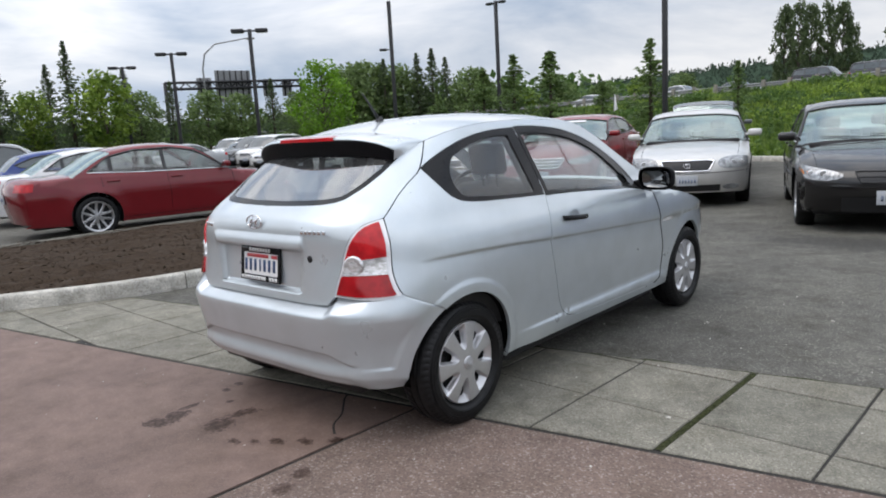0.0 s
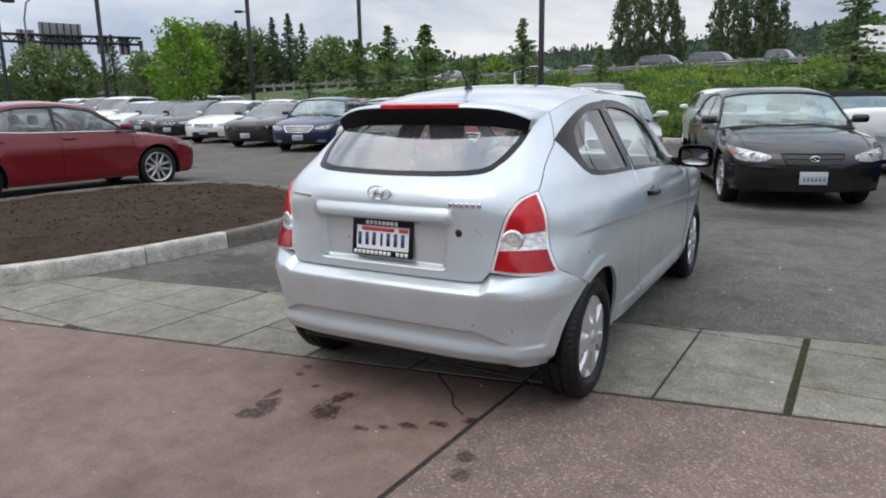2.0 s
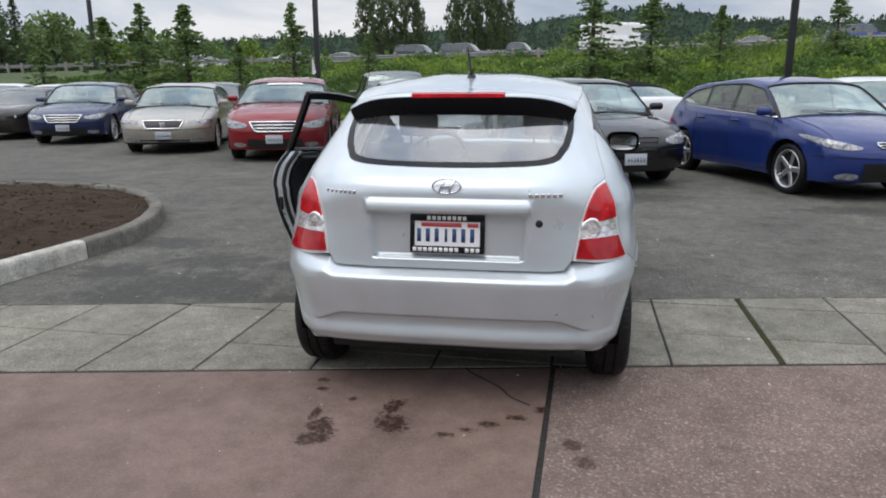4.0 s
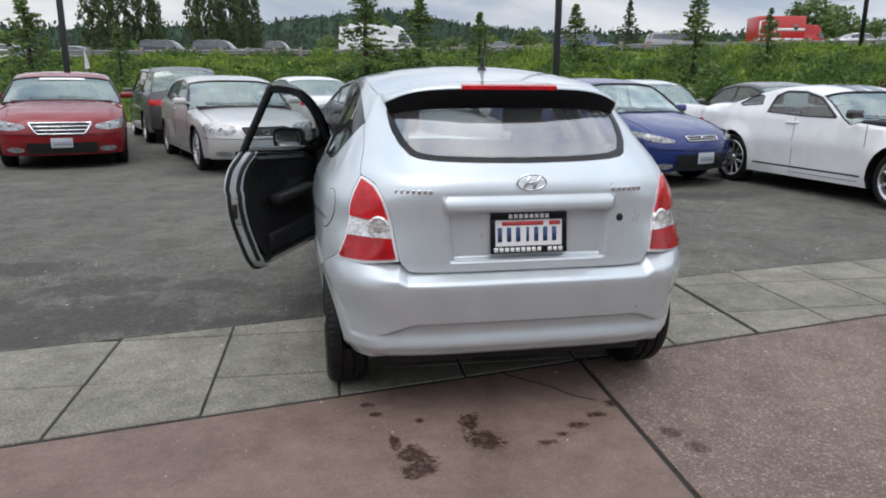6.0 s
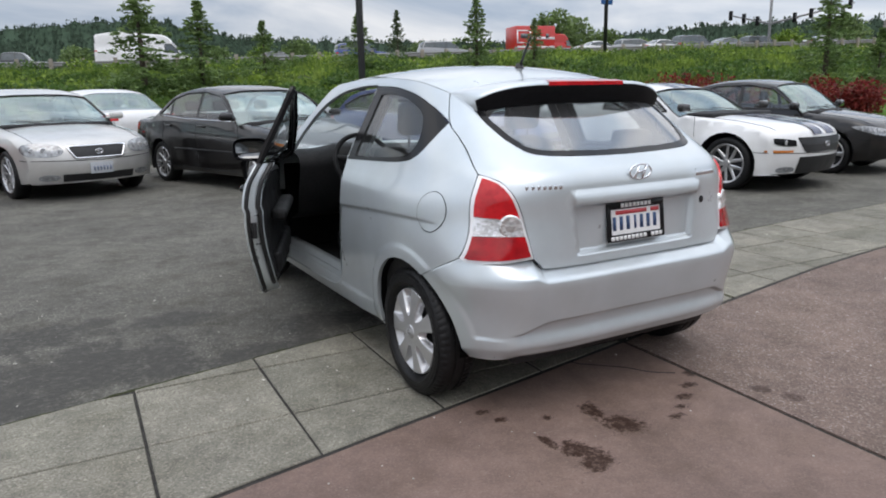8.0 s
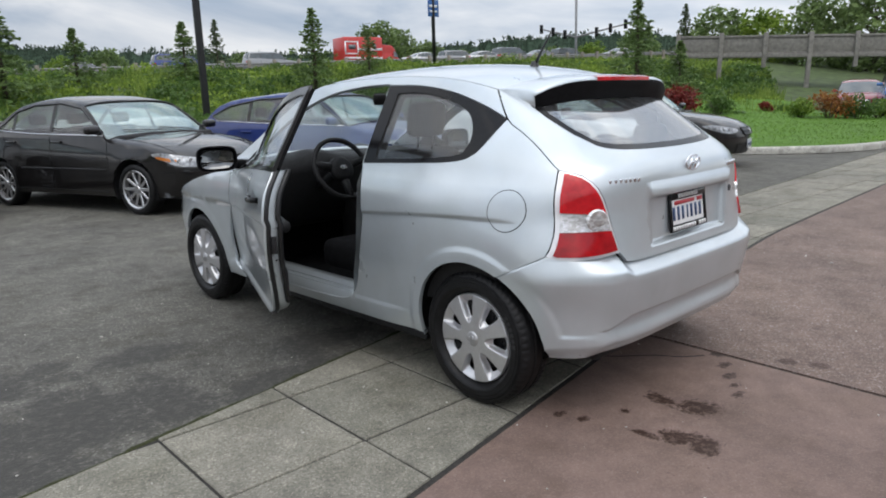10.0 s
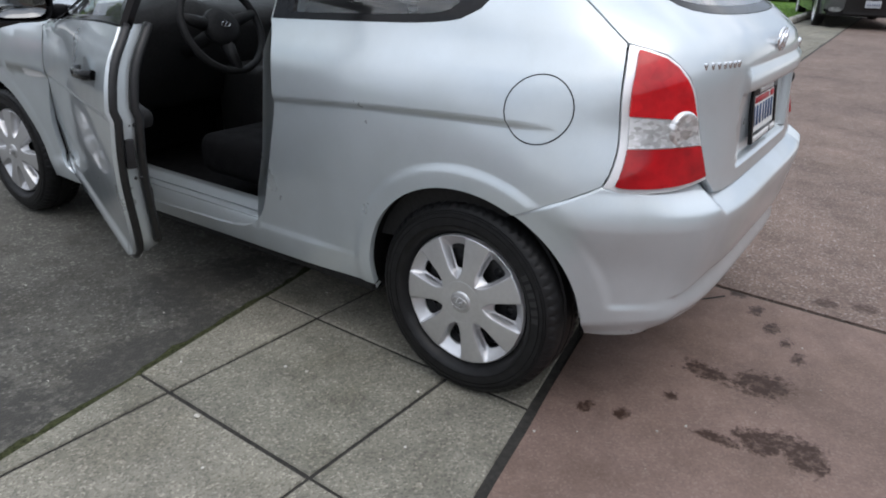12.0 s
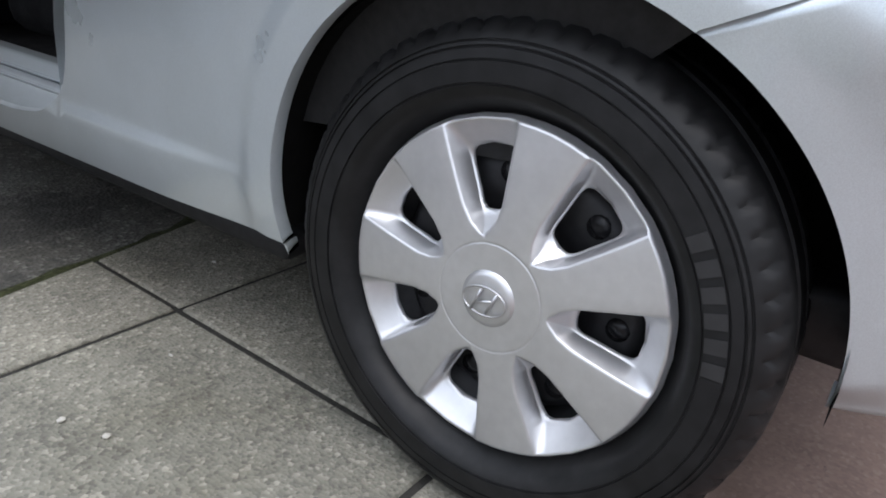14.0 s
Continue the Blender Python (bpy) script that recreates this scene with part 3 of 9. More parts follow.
def build_ground():
    bm = bmesh.new()
    xs = [-900, -500, -300, -200, -140, -100, -80, -65, -52, -42, -34, -27, -21, -16, -12, -9, -6, -4, -2, 0, 2, 4, 6, 9, 12, 16, 21, 27, 34, 42, 52, 65, 80, 100, 140, 200, 300, 500, 900]
    ks = [-900, -300, -120, -60, -30, -15, -6, -0.2]
    rows = []
    for x in xs:
        e, h = lot_edge(x), highway_y(x)
        e = max(-60.0, min(100.0, e))
        h = max(e + 30, min(150.0, h))
        col = [(x, e + k, -0.010) for k in ks] + [(x, e, -0.010)]
        for s in (0.06, 0.14, 0.24, 0.36, 0.48, 0.6, 0.72, 0.84, 0.93, 1.0):
            y = e + 1.5 + (h - 7.5 - e - 1.5) * s
            col.append((x, y, max(-0.01, highway_z(x) * ease(0, 1, s))))
        col += [(x, h + 14, highway_z(x)), (x, h + 40, 1.5), (x, h + 120, 0.5), (x, 1600, 0.0)]
        rows.append(col)
    add_grid(bm, rows)
    for f in bm.faces:
        c = f.calc_center_median()
        f.material_index = 0 if c.y < lot_edge(c.x) - 0.01 else 1
    ob = link_mesh("ground", bm, [M_ASPHALT, M_EARTH], None, "worn grey asphalt lot rising into a grassy bank", False)
    tagged(ob, "", "ground", "", "structure")


def build_paving():
    """The band of square slabs between apron and asphalt, each slab its own piece, and the pink apron."""
    ang = radians(-1.7)
    ux, uy = Vector((math.cos(ang), math.sin(ang))), Vector((-math.sin(ang), math.cos(ang)))
    origin = Vector((-1.325, 0.075))
    across = [-0.577 * k for k in range(14, 0, -1)] + [0.0, 0.58, 1.178, 1.778, 2.377, 2.937, 3.50] + [3.50 + 0.573 * k for k in range(1, 40)]
    along = [0.578 * k for k in range(-12, 14)]
    band = thing("paving_band", "band of square grey exposed-aggregate slabs", "pavement", None, "", "structure")
    bed = bmesh.new()
    add_grid(bed, [[(x, edge_pink(x) - 0.03, -0.0055), (x, edge_lot(x), -0.0055)] for x in (-30, -10, 0, 2, 2.4, 2.8, 3.2, 3.6, 4, 4.4, 5, 8, 14, 30)])
    part("joint_bed", bed, M_JOINT, band, "dark dirt in the joints")

    def clip(poly, side):
        out = []
        for a, b in zip(poly, poly[1:] + poly[:1]):
            da, db = side(a), side(b)
            if da >= 0:
                out.append(a)
            if (da >= 0) != (db >= 0):
                s = da / (da - db)
                out.append((a[0] + (b[0] - a[0]) * s, a[1] + (b[1] - a[1]) * s))
        return out
    for i in range(len(across) - 1):
        for j in range(len(along) - 1):
            g = 0.0068
            corners = [origin + ux * across[i + a] + uy * along[j + b] for a, b in ((0, 0), (1, 0), (1, 1), (0, 1))]
            if across[i] == 2.937:
                corners[0], corners[3] = corners[0] + ux * 0.012, corners[3] + ux * 0.012
            if across[i + 1] == 2.937:
                corners[1], corners[2] = corners[1] - ux * 0.012, corners[2] - ux * 0.012
            poly = inset([tuple(c) for c in corners], g + random.uniform(-0.0015, 0.0015))
            poly = clip(poly, lambda p: p[1] - edge_pink(p[0]) - 0.013)
            poly = clip(poly, lambda p: edge_lot(p[0]) - 0.006 - p[1]) if len(poly) > 2 else []
            if len(poly) < 3 or abs(area2(poly)) < 0.004:
                continue
            bm = bmesh.new()
            lift = random.uniform(-0.001, 0.002)
            top = inset(poly, 0.003)
            lower, mid, up = ([bm.verts.new((p[0], p[1], z)) for p in q] for q, z in ((poly, -0.03), (poly, lift - 0.004), (top, lift)))
            for a, b in ((lower, mid), (mid, up)):
                for k in range(len(a)):
                    bm.faces.new((a[k], a[(k + 1) % len(a)], b[(k + 1) % len(a)], b[k]))
            bm.faces.new(up)
            part("slab", bm, M_SLAB, band, "", False)
    moss = bmesh.new()
    line = origin + ux * 2.937
    rows = []
    for k in range(120):
        p = line + uy * (0.10 + 1.35 * k / 119)
        if edge_pink(p.x) + 0.02 < p.y < edge_lot(p.x) - 0.02:
            rows.append([(p.x + dx + random.uniform(-0.003, 0.003), p.y, -0.006 + hz * random.uniform(0.2, 1.0)) for dx, hz in ((-0.017, 0.0), (-0.011, 0.007), (-0.004, 0.010), (0.004, 0.010), (0.011, 0.007), (0.017, 0.0))])
    add_grid(moss, rows)
    part("joint_moss", moss, M_MOSS, band, "moss and grit in the wide joint", False)
    dirt = bmesh.new()
    rows = []
    for k in range(500):
        x = -7.0 + 22.0 * k / 499
        n = noise.noise((x * 4, 2, 0)) + 0.6 * noise.noise((x * 17, 5, 0))
        y = edge_lot(x)
        w = 0.018 + 0.035 * max(0.0, n + 0.35)
        rows.append([(x, y - 0.005, -0.004), (x, y + w * 0.5, -0.0065 + 0.003 * random.random()), (x, y + w, -0.0095)])
    add_grid(dirt, rows)
    part("edge_dirt", dirt, M_MOSS, band, "dark moss and grit along the slab edge", False)
    grit = bmesh.new()
    for k in range(420):
        x, y = random.uniform(-5, 4), random.uniform(-4, 3.2)
        r = random.uniform(0.0015, 0.0055) if k % 12 else random.uniform(0.006, 0.011)
        z = 0.002 if y < edge_lot(x) else -0.009
        bmesh.ops.create_icosphere(grit, subdivisions=1, radius=r, matrix=Matrix.Translation((x, y, z + r * 0.3)) @ Matrix.Diagonal((random.uniform(0.7, 1.4), random.uniform(0.7, 1.4), 0.6, 1)))
    tagged(link_mesh("grit", grit, M_KERB, None, "loose pale grit and small stones", False), "", "grit", "", "stuff")
    apron = thing("apron", "weathered pink coloured concrete apron with dark stains", "pavement", None, "", "structure")
    for side, mat in ((-1, M_PINK), (1, M_PINKROUGH)):
        bm = bmesh.new()

        def joint(y):
            return 0.455 + 0.045 * (y + 0.1)
        rows = []
        for k in range(61):
            s = k / 60
            if side < 0:
                pick = lambda y, s=s: joint(y) - 0.013 - (1 - s) ** 2 * 32
            else:
                pick = lambda y, s=s: joint(y) + 0.013 + s * s * 32
            x = pick(0)
            top = edge_pink(x) - 0.016 + 0.005 * noise.noise((x * 9, 0, 3))
            rows.append([(pick(y), y, 0.001) for y in (-14, -6, -3, -2, -1.4, -1, -0.8)] + [(pick(top), top - 0.006, 0.001), (pick(top), top, -0.03)])
        if side < 0:
            rows.append([(p[0] + 0.001, p[1], -0.03) for p in rows[-1]])
        else:
            rows.insert(0, [(p[0] - 0.001, p[1], -0.03) for p in rows[0]])
        add_grid(bm, rows)
        part("concrete_field", bm, mat, apron, "", False)
    bed = bmesh.new()
    add_grid(bed, [[(0.2, -14, -0.0065), (0.7, -14, -0.0065)], [(0.2, 0.02, -0.0065), (0.7, 0.02, -0.0065)]])
    part("joint_bed", bed, M_JOINT, apron, "dark dirt in the joint")
    crack = bmesh.new()
    pts = [(0.36, -0.47), (0.27, -0.40), (0.21, -0.30), (0.12, -0.21), (0.05, -0.14), (0.02, -0.09)]
    add_grid(crack, [[(x - 0.004, y - 0.004, 0.0025), (x + 0.004, y + 0.004, 0.0025)] for x, y in curve(pts, 0.03)])
    part("crack", crack, M_JOINT, apron, "thin dark crack")


ISLAND = [(-8.3, -9.0), (-8.25, -3.0), (-8.2, 0.5), (-8.15, 2.3), (-8.0, 3.7), (-7.5, 4.6), (-6.7, 5.02), (-5.7, 4.95), (-4.75, 4.62), (-4.05, 3.98), (-3.62, 3.3), (-3.38, 2.6), (-3.36, 2.0), (-3.46, 1.2), (-3.66, 0.35), (-4.08, -0.4), (-4.75, -1.4), (-5.7, -2.9), (-6.6, -5.0), (-7.0, -9.0)]


def build_island():
    outer = curve(ISLAND, 0.25)
    inner = inset(outer, 0.15)
    island = thing("mulch_bed", "planting bed of dark bark mulch inside a kerb", "planting bed", None, "", "structure")
    n = len(outer)
    cuts = [0]
    run = 0.0
    for k in range(n - 1):
        run += math.dist(outer[k], outer[k + 1])
        if run > (0.62 if len(cuts) % 3 == 0 else 1.55):
            cuts.append(k + 1)
            run = 0.0
    cuts.append(n - 1)
    for a, b in zip(cuts, cuts[1:]):
        if b - a < 1:
            continue
        bm = bmesh.new()
        rows = []
        idx = list(range(a, b + 1))
        for q, k in enumerate(idx):
            o, i = Vector(outer[k]), Vector(inner[k])
            if q in (0, len(idx) - 1):
                t = Vector(outer[idx[1] if q == 0 else idx[-2]]) - o
                sh = t.normalized() * 0.006
                o, i = o + sh, i + sh
            w = i - o
            wob = 0.004 * noise.noise((o.x * 3, o.y * 3, 0))
            rows.append([(*(o + w * s), z + (wob if z > 0 else 0)) for s, z in ((0.0, -0.03), (0.02, 0.09), (0.05, 0.128), (0.12, 0.140), (0.35, 0.144), (0.75, 0.142), (0.93, 0.132), (1.0, 0.09), (1.0, -0.03))])
        add_grid(bm, rows)
        for e in (rows[0], rows[-1]):
            bm.faces.new([bm.verts.new(p) for p in e])
        # Stones past the bend and along the back take the darker concrete.
        darker = outer[(a + b) // 2][1] > 2.4 or outer[(a + b) // 2][0] < -6.9
        part("kerb_stone", bm, M_KERBDARK if darker else M_KERB, island, "dark concrete kerb" if darker else "pale concrete kerb")
    bm = bmesh.new()
    poly = [p for p in inset(outer, 0.13)]
    grid = [p for p in dense(poly, 0.25)]
    pts, edges = list(grid), [(k, (k + 1) % len(grid)) for k in range(len(grid))]
    y = -9.0
    while y < 5:
        x = -8.2
        while x < -3.3:
            q = (x + random.uniform(-0.05, 0.05), y + random.uniform(-0.05, 0.05))
            if inside(q, inset(poly, 0.08)):
                pts.append(q)
            x += 0.16
        y += 0.16
    co, _, faces, *_ = delaunay_2d_cdt([Vector(p) for p in pts], edges, [], 0, 1e-5)
    vs = [bm.verts.new((c.x, c.y, 0.10 + 0.10 * ease(0, 1.2, min(math.dist(c, p) for p in grid[::3])) + 0.035 * noise.noise((c.x * 3, c.y * 3, 5)) + random.uniform(-0.014, 0.014))) for c in co]
    for f in faces:
        c = sum((co[k] for k in f), Vector((0, 0))) / 3
        if inside(c, grid):
            bm.faces.new([vs[k] for k in f])
    part("mulch", bm, M_MULCH, island, "dark brown shredded bark mulch", False)
    chips = bmesh.new()
    for k in range(16000):
        x, y = random.uniform(-8.1, -3.4), random.uniform(-4, 5)
        if not inside((x, y), poly):
            continue
        z = 0.13 + 0.10 * ease(0, 1.2, min(math.dist((x, y), p) for p in grid[::6])) + 0.035 * noise.noise((x * 3, y * 3, 5))
        r, t, tilt = random.uniform(0.008, 0.022), random.uniform(0, 6.28), random.uniform(-0.4, 0.4)
        a = Vector((math.cos(t), math.sin(t), tilt)) * r
        b = Vector((-math.sin(t), math.cos(t), random.uniform(-0.6, 0.6))) * r * 0.35
        c = Vector((x, y, z - 0.024))
        chips.faces.new([chips.verts.new(c + q) for q in (a + b, b - a, -a - b, a - b)])
    tagged(part("mulch_chips", chips, M_MULCH, island, "loose bark chips", False), "", "", "", "stuff")


build_ground()
build_paving()
build_island()


def build_unseen_wall():
    """An unseen wall, added to close the place behind the walk and brighten reflections."""
    bm = bmesh.new()
    add_box(bm, -34, 30, -19.4, -19.0, -0.05, 6.2, 0.02)
    add_box(bm, -34.2, 30.2, -19.6, -17.6, 5.4, 5.8, 0.03)
    tagged(link_mesh("wall_south", bm, plain("pale_render", (0.52, 0.52, 0.50), 0.85, 0, 0.1, 2), None, "plain pale unseen wall added behind the walk"), "", "wall", "", "structure")


build_unseen_wall()


# ---- the silver hatchback ----
WB = [(0.18, 0.745), (0.24, 0.772), (0.32, 0.792), (0.42, 0.806), (0.55, 0.824), (0.68, 0.838), (0.80, 0.836), (0.90, 0.815), (0.98, 0.770), (1.05, 0.738), (1.2, 0.658), (1.30, 0.605), (1.36, 0.572), (1.40, 0.535), (1.43, 0.48)]
LR = [(0.18, 1.15), (0.60, 1.165), (0.68, 1.155), (0.85, 1.15), (0.95, 1.15), (1.0, 1.13), (1.05, 1.07), (1.10, 0.995), (1.2, 0.86), (1.3, 0.715), (1.36, 0.60), (1.43, 0.45)]
BELT = [(-0.4, 1.03), (0.06, 1.02), (0.74, 0.985), (1.4, 0.95), (2.13, 0.90), (2.6, 0.86)]
CREASE = [(-0.30, 0.806), (-0.10, 0.813), (0.25, 0.803), (0.68, 0.775), (1.22, 0.747), (1.97, 0.71), (2.3, 0.70)]
Y0, YF, LF = 0.6, 1.9, 1.41


def square(z):
    """How square the tail's corners are in plan at height z."""
    return 4 + 1.2 * ease(0.84, 0.58, z)


def half(y, z):
    """Half width of the hatchback at length y and height z."""
    w = table(WB, z)
    if y > 0.75 and z > 0.80:
        zb = straight(BELT, y)
        k = ease(zb - 0.03, zb + 0.05, z)
        m = ease(0.75, 1.75, y)
        w = w * (1 - m) + m * (table(WB, min(z, 0.86)) * (1 - k) + w * (1 - 0.17 * ease(1.0, 2.3, y)) * k)
    if y > YF:
        reach = LF + 0.09 * ease(0.70, 0.50, z) - 0.04 * ease(0.66, 0.80, z)
        w *= max(1e-6, 1 - ((y - YF) / reach) ** 3.2) ** (1 / 3.2)
    elif y < Y0:
        n = square(z)
        w *= max(1e-6, 1 - ((Y0 - y) / table(LR, z)) ** n) ** (1 / n)
    for yc in (0, 2.5):
        lip = math.hypot(y - yc, z - 0.295) - 0.328
        w += (0.0075 if yc == 0 else 0.004) * (1 - ease(0.036, 0.072, lip)) * ease(-0.10, -0.02, lip) * ease(0.9, 0.7, z)
    w += 0.011 * ease(0.340, 0.318, z) * ease(0.34, 0.60, y) * ease(2.25, 2.05, y)
    d = table(CREASE, y) - z
    if 0 < d < 0.2:
        w -= 0.011 * ease(0.0, 0.009, d) * (1 - d / 0.2) * ease(-0.28, 0.0, y)
    return w


def rear(x, z):
    """Length at which the tail stands at half width x and height z."""
    n = square(z)
    return Y0 - table(LR, z) * max(1e-4, 1 - min(abs(x) / table(WB, z), 0.9995) ** n) ** (1 / n)


def right_side(y, z):
    return (half(y, z), y, z)


def left_side(y, z):
    return (-half(y, z), y, z)


def tail(x, z):
    return (x, rear(x, z), z)


def on_tail(pts):
    return [(half(y, z), z) for y, z in pts]


HATCH_SEAM = curve([(0.066, 1.314), (-0.045, 1.193), (-0.127, 1.143), (-0.225, 1.082), (-0.334, 1.003)])
LAMP_EDGE = curve([(-0.334, 1.003), (-0.346, 0.94), (-0.358, 0.842), (-0.367, 0.765), (-0.362, 0.71), (-0.352, 0.684)], 0.02)
BUMP_SEAM = curve([(-0.352, 0.684), (-0.264, 0.637), (-0.158, 0.586)])
DOOR_REAR = curve([(0.735, 0.992), (0.69, 0.90), (0.672, 0.76), (0.70, 0.62), (0.752, 0.47), (0.80, 0.37), (0.87, 0.312), (0.97, 0.292)], 0.025)
DOOR_LOW = curve([(0.97, 0.292), (1.25, 0.284), (1.7, 0.276), (1.96, 0.274)], 0.05)
DOOR_FRONT = curve([(1.96, 0.274), (2.035, 0.30), (2.055, 0.40), (2.045, 0.52), (1.975, 0.71), (1.93, 0.826), (1.885, 0.895)], 0.03)
FRAME_TOP = curve([(1.885, 0.895), (1.93, 0.945), (1.736, 1.105), (1.48, 1.235), (1.21, 1.318), (0.95, 1.352), (0.73, 1.358)], 0.03)
FRAME_REAR = curve([(0.73, 1.358), (0.735, 1.17), (0.735, 0.992)], 0.04)
BELT_LINE = curve([(1.885, 0.895), (1.7, 0.935), (1.37, 0.960), (0.995, 0.983), (0.735, 0.992)], 0.05)
DOOR_GLASS = ring(curve([(0.774, 1.013), (0.770, 1.318)]), curve([(0.770, 1.318), (0.95, 1.312), (1.2, 1.278), (1.45, 1.195), (1.64, 1.09), (1.78, 0.985)]), curve([(1.78, 0.985), (1.77, 0.95)]), curve([(1.77, 0.95), (1.4, 0.975), (0.774, 1.013)]))
QUARTER = ring(curve([(0.732, 0.995), (0.732, 1.18), (0.727, 1.352)]), curve([(0.727, 1.352), (0.495, 1.343), (0.28, 1.31), (0.09, 1.252), (-0.046, 1.193)]), curve([(-0.046, 1.193), (-0.01, 1.12), (0.03, 1.06), (0.075, 1.035), (0.2, 1.018), (0.45, 1.006), (0.732, 0.995)]))
QUARTER_GLASS = ring(curve([(0.655, 1.018), (0.645, 1.312)]), curve([(0.645, 1.312), (0.5, 1.312), (0.335, 1.288), (0.17, 1.235), (0.10, 1.165), (0.085, 1.10), (0.10, 1.068), (0.16, 1.045), (0.4, 1.028), (0.655, 1.018)]))
ARCH_Z, ARCH_R = 0.295, 0.328
ROOF_EDGE = curve([(1.30, 1.372), (1.09, 1.386), (0.73, 1.393), (0.4, 1.377), (0.2, 1.348), (0.066, 1.314)], 0.05)
PILLAR = curve([(2.30, 0.905), (1.95, 1.085), (1.62, 1.26), (1.42, 1.345), (1.30, 1.372)], 0.05)
HOOD_EDGE = curve([(3.20, 0.50), (3.13, 0.585), (3.01, 0.662), (2.85, 0.722), (2.65, 0.778), (2.376, 0.842), (2.12, 0.893), (2.16, 0.915), (2.30, 0.905)], 0.05)


def side_outline():
    a0 = math.degrees(math.asin((0.225 - ARCH_Z) / ARCH_R))
    seam = math.degrees(math.atan2(0.586 - ARCH_Z, -0.158))
    return ring([(0.32, 0.240), (0.6, 0.236), (1.3, 0.232), (2.0, 0.230), (2.5 - ARCH_R * 0.977, 0.235)], arc2(2.5, ARCH_Z, ARCH_R, 180 - a0, a0), [(2.82, 0.225), (3.0, 0.235), (3.15, 0.26)],
                curve([(3.15, 0.26), (3.25, 0.40), (3.245, 0.45), (3.20, 0.50)]), HOOD_EDGE, PILLAR, ROOF_EDGE, HATCH_SEAM, LAMP_EDGE, BUMP_SEAM, arc2(0, ARCH_Z, ARCH_R, seam, a0, 30))


SPOKE = radians(129.2)


def build_wheel(name):
    """A tyre on a black steel wheel behind a seven-spoke plastic hubcap; the outer face looks along +x."""
    wheel = new(name)
    bm = bmesh.new()
    prof = [(0.176, -0.075), (0.20, -0.088), (0.235, -0.093), (0.262, -0.088), (0.280, -0.076), (0.288, -0.064), (0.2895, -0.052), (0.29, -0.05), (0.29, -0.030), (0.29, -0.026), (0.29, -0.02), (0.29, -0.016), (0.2905, 0.0), (0.29, 0.016), (0.29, 0.02), (0.29, 0.026), (0.29, 0.030), (0.29, 0.05),
            (0.2895, 0.052), (0.288, 0.064), (0.284, 0.071), (0.280, 0.0765), (0.272, 0.083), (0.2665, 0.0862), (0.2660, 0.0845), (0.2640, 0.0845), (0.2635, 0.0880), (0.2610, 0.0890), (0.2605, 0.0868), (0.2585, 0.0868), (0.258, 0.0900), (0.2485, 0.0915), (0.2480, 0.0895), (0.2465, 0.0895), (0.246, 0.0920), (0.226, 0.093), (0.2255, 0.0905), (0.2235, 0.0905), (0.223, 0.0920), (0.216, 0.089), (0.210, 0.083), (0.205, 0.074), (0.200, 0.064), (0.192, 0.056), (0.18, 0.052)]

    def tread(t, k, r, o):
        if 9 <= k <= 10 or 14 <= k <= 15:
            return -0.007
        if (k <= 7 and k >= 4) or (19 <= k <= 22):
            s = (t * 62 / (2 * math.pi) + (0.4 if o > 0 else 0) + (abs(o) - 0.05) * 14) % 1.0
            return -0.0055 if s < 0.20 and r > 0.272 else 0
        return 0
    add_lathe(bm, prof, 310, "x", (0, 0, 0), tread)
    bmesh.ops.recalc_face_normals(bm, faces=bm.faces)
    tyre = part("tyre", bm, M_RUBBER, wheel, "black rubber tyre")
    tyre.data.set_sharp_from_angle(angle=radians(40))
    for k in range(6):
        bm = bmesh.new()
        t0 = radians(3 + k * 5.8)
        rows = [[(0.0938 - 0.018 * (r - 0.232) ** 2, r * math.cos(t), r * math.sin(t)) for r in (0.226, 0.236, 0.246)] for t in (t0, t0 + radians(1.3), t0 + radians(2.6), t0 + radians(3.7))]
        add_grid(bm, rows)
        part("raised_bar", bm, M_GREYRUBBER, wheel, "raised sidewall bar")
    bm = bmesh.new()
    add_lathe(bm, [(0.02, 0.02), (0.06, 0.022), (0.085, 0.02), (0.10, 0.03), (0.14, 0.032), (0.155, 0.02), (0.165, -0.02), (0.172, 0.040), (0.186, 0.050), (0.195, 0.050)], 48)
    part("steel_wheel", bm, M_STEEL, wheel, "black steel wheel")
    for k in range(7):
        bm = bmesh.new()
        t = SPOKE + 2 * math.pi * (k + 0.42) / 7
        add_lathe(bm, [(0.0, 0.034), (0.013, 0.034), (0.0135, 0.028)], 12, "x", (0.0005, 0.128 * math.cos(t), 0.128 * math.sin(t)))
        part("vent_hole", bm, M_GLOSSBLACK, wheel, "dark vent hole")
    # hubcap: seven broad flat spokes with deep pockets between them
    bm = bmesh.new()
    pitch, radius = 2 * math.pi / 7, 0.207
    pocket = [(0.073, 0.0), (0.078, 0.006), (0.09, 0.0165), (0.11, 0.0255), (0.145, 0.0345), (0.18, 0.043), (radius, 0.049)]
    deep = [(0.073, 0.0), (0.082, 0.010), (0.095, 0.024), (0.12, 0.029), (0.160, 0.031), (0.172, 0.028), (0.190, 0.014), (0.201, 0.004), (0.204, 0.0), (radius, 0.0)]
    radii = [0.028, 0.05, 0.064, 0.0652, 0.0664, 0.0676, 0.0688, 0.073, 0.0755, 0.078, 0.082, 0.086, 0.090, 0.094, 0.0965, 0.098, 0.0995, 0.101, 0.104, 0.108, 0.113, 0.12, 0.13, 0.14, 0.15, 0.158, 0.163, 0.166, 0.1685, 0.170, 0.172, 0.176, 0.182, 0.188, 0.194, 0.199, 0.2015, 0.2035, 0.205, 0.2062, radius]

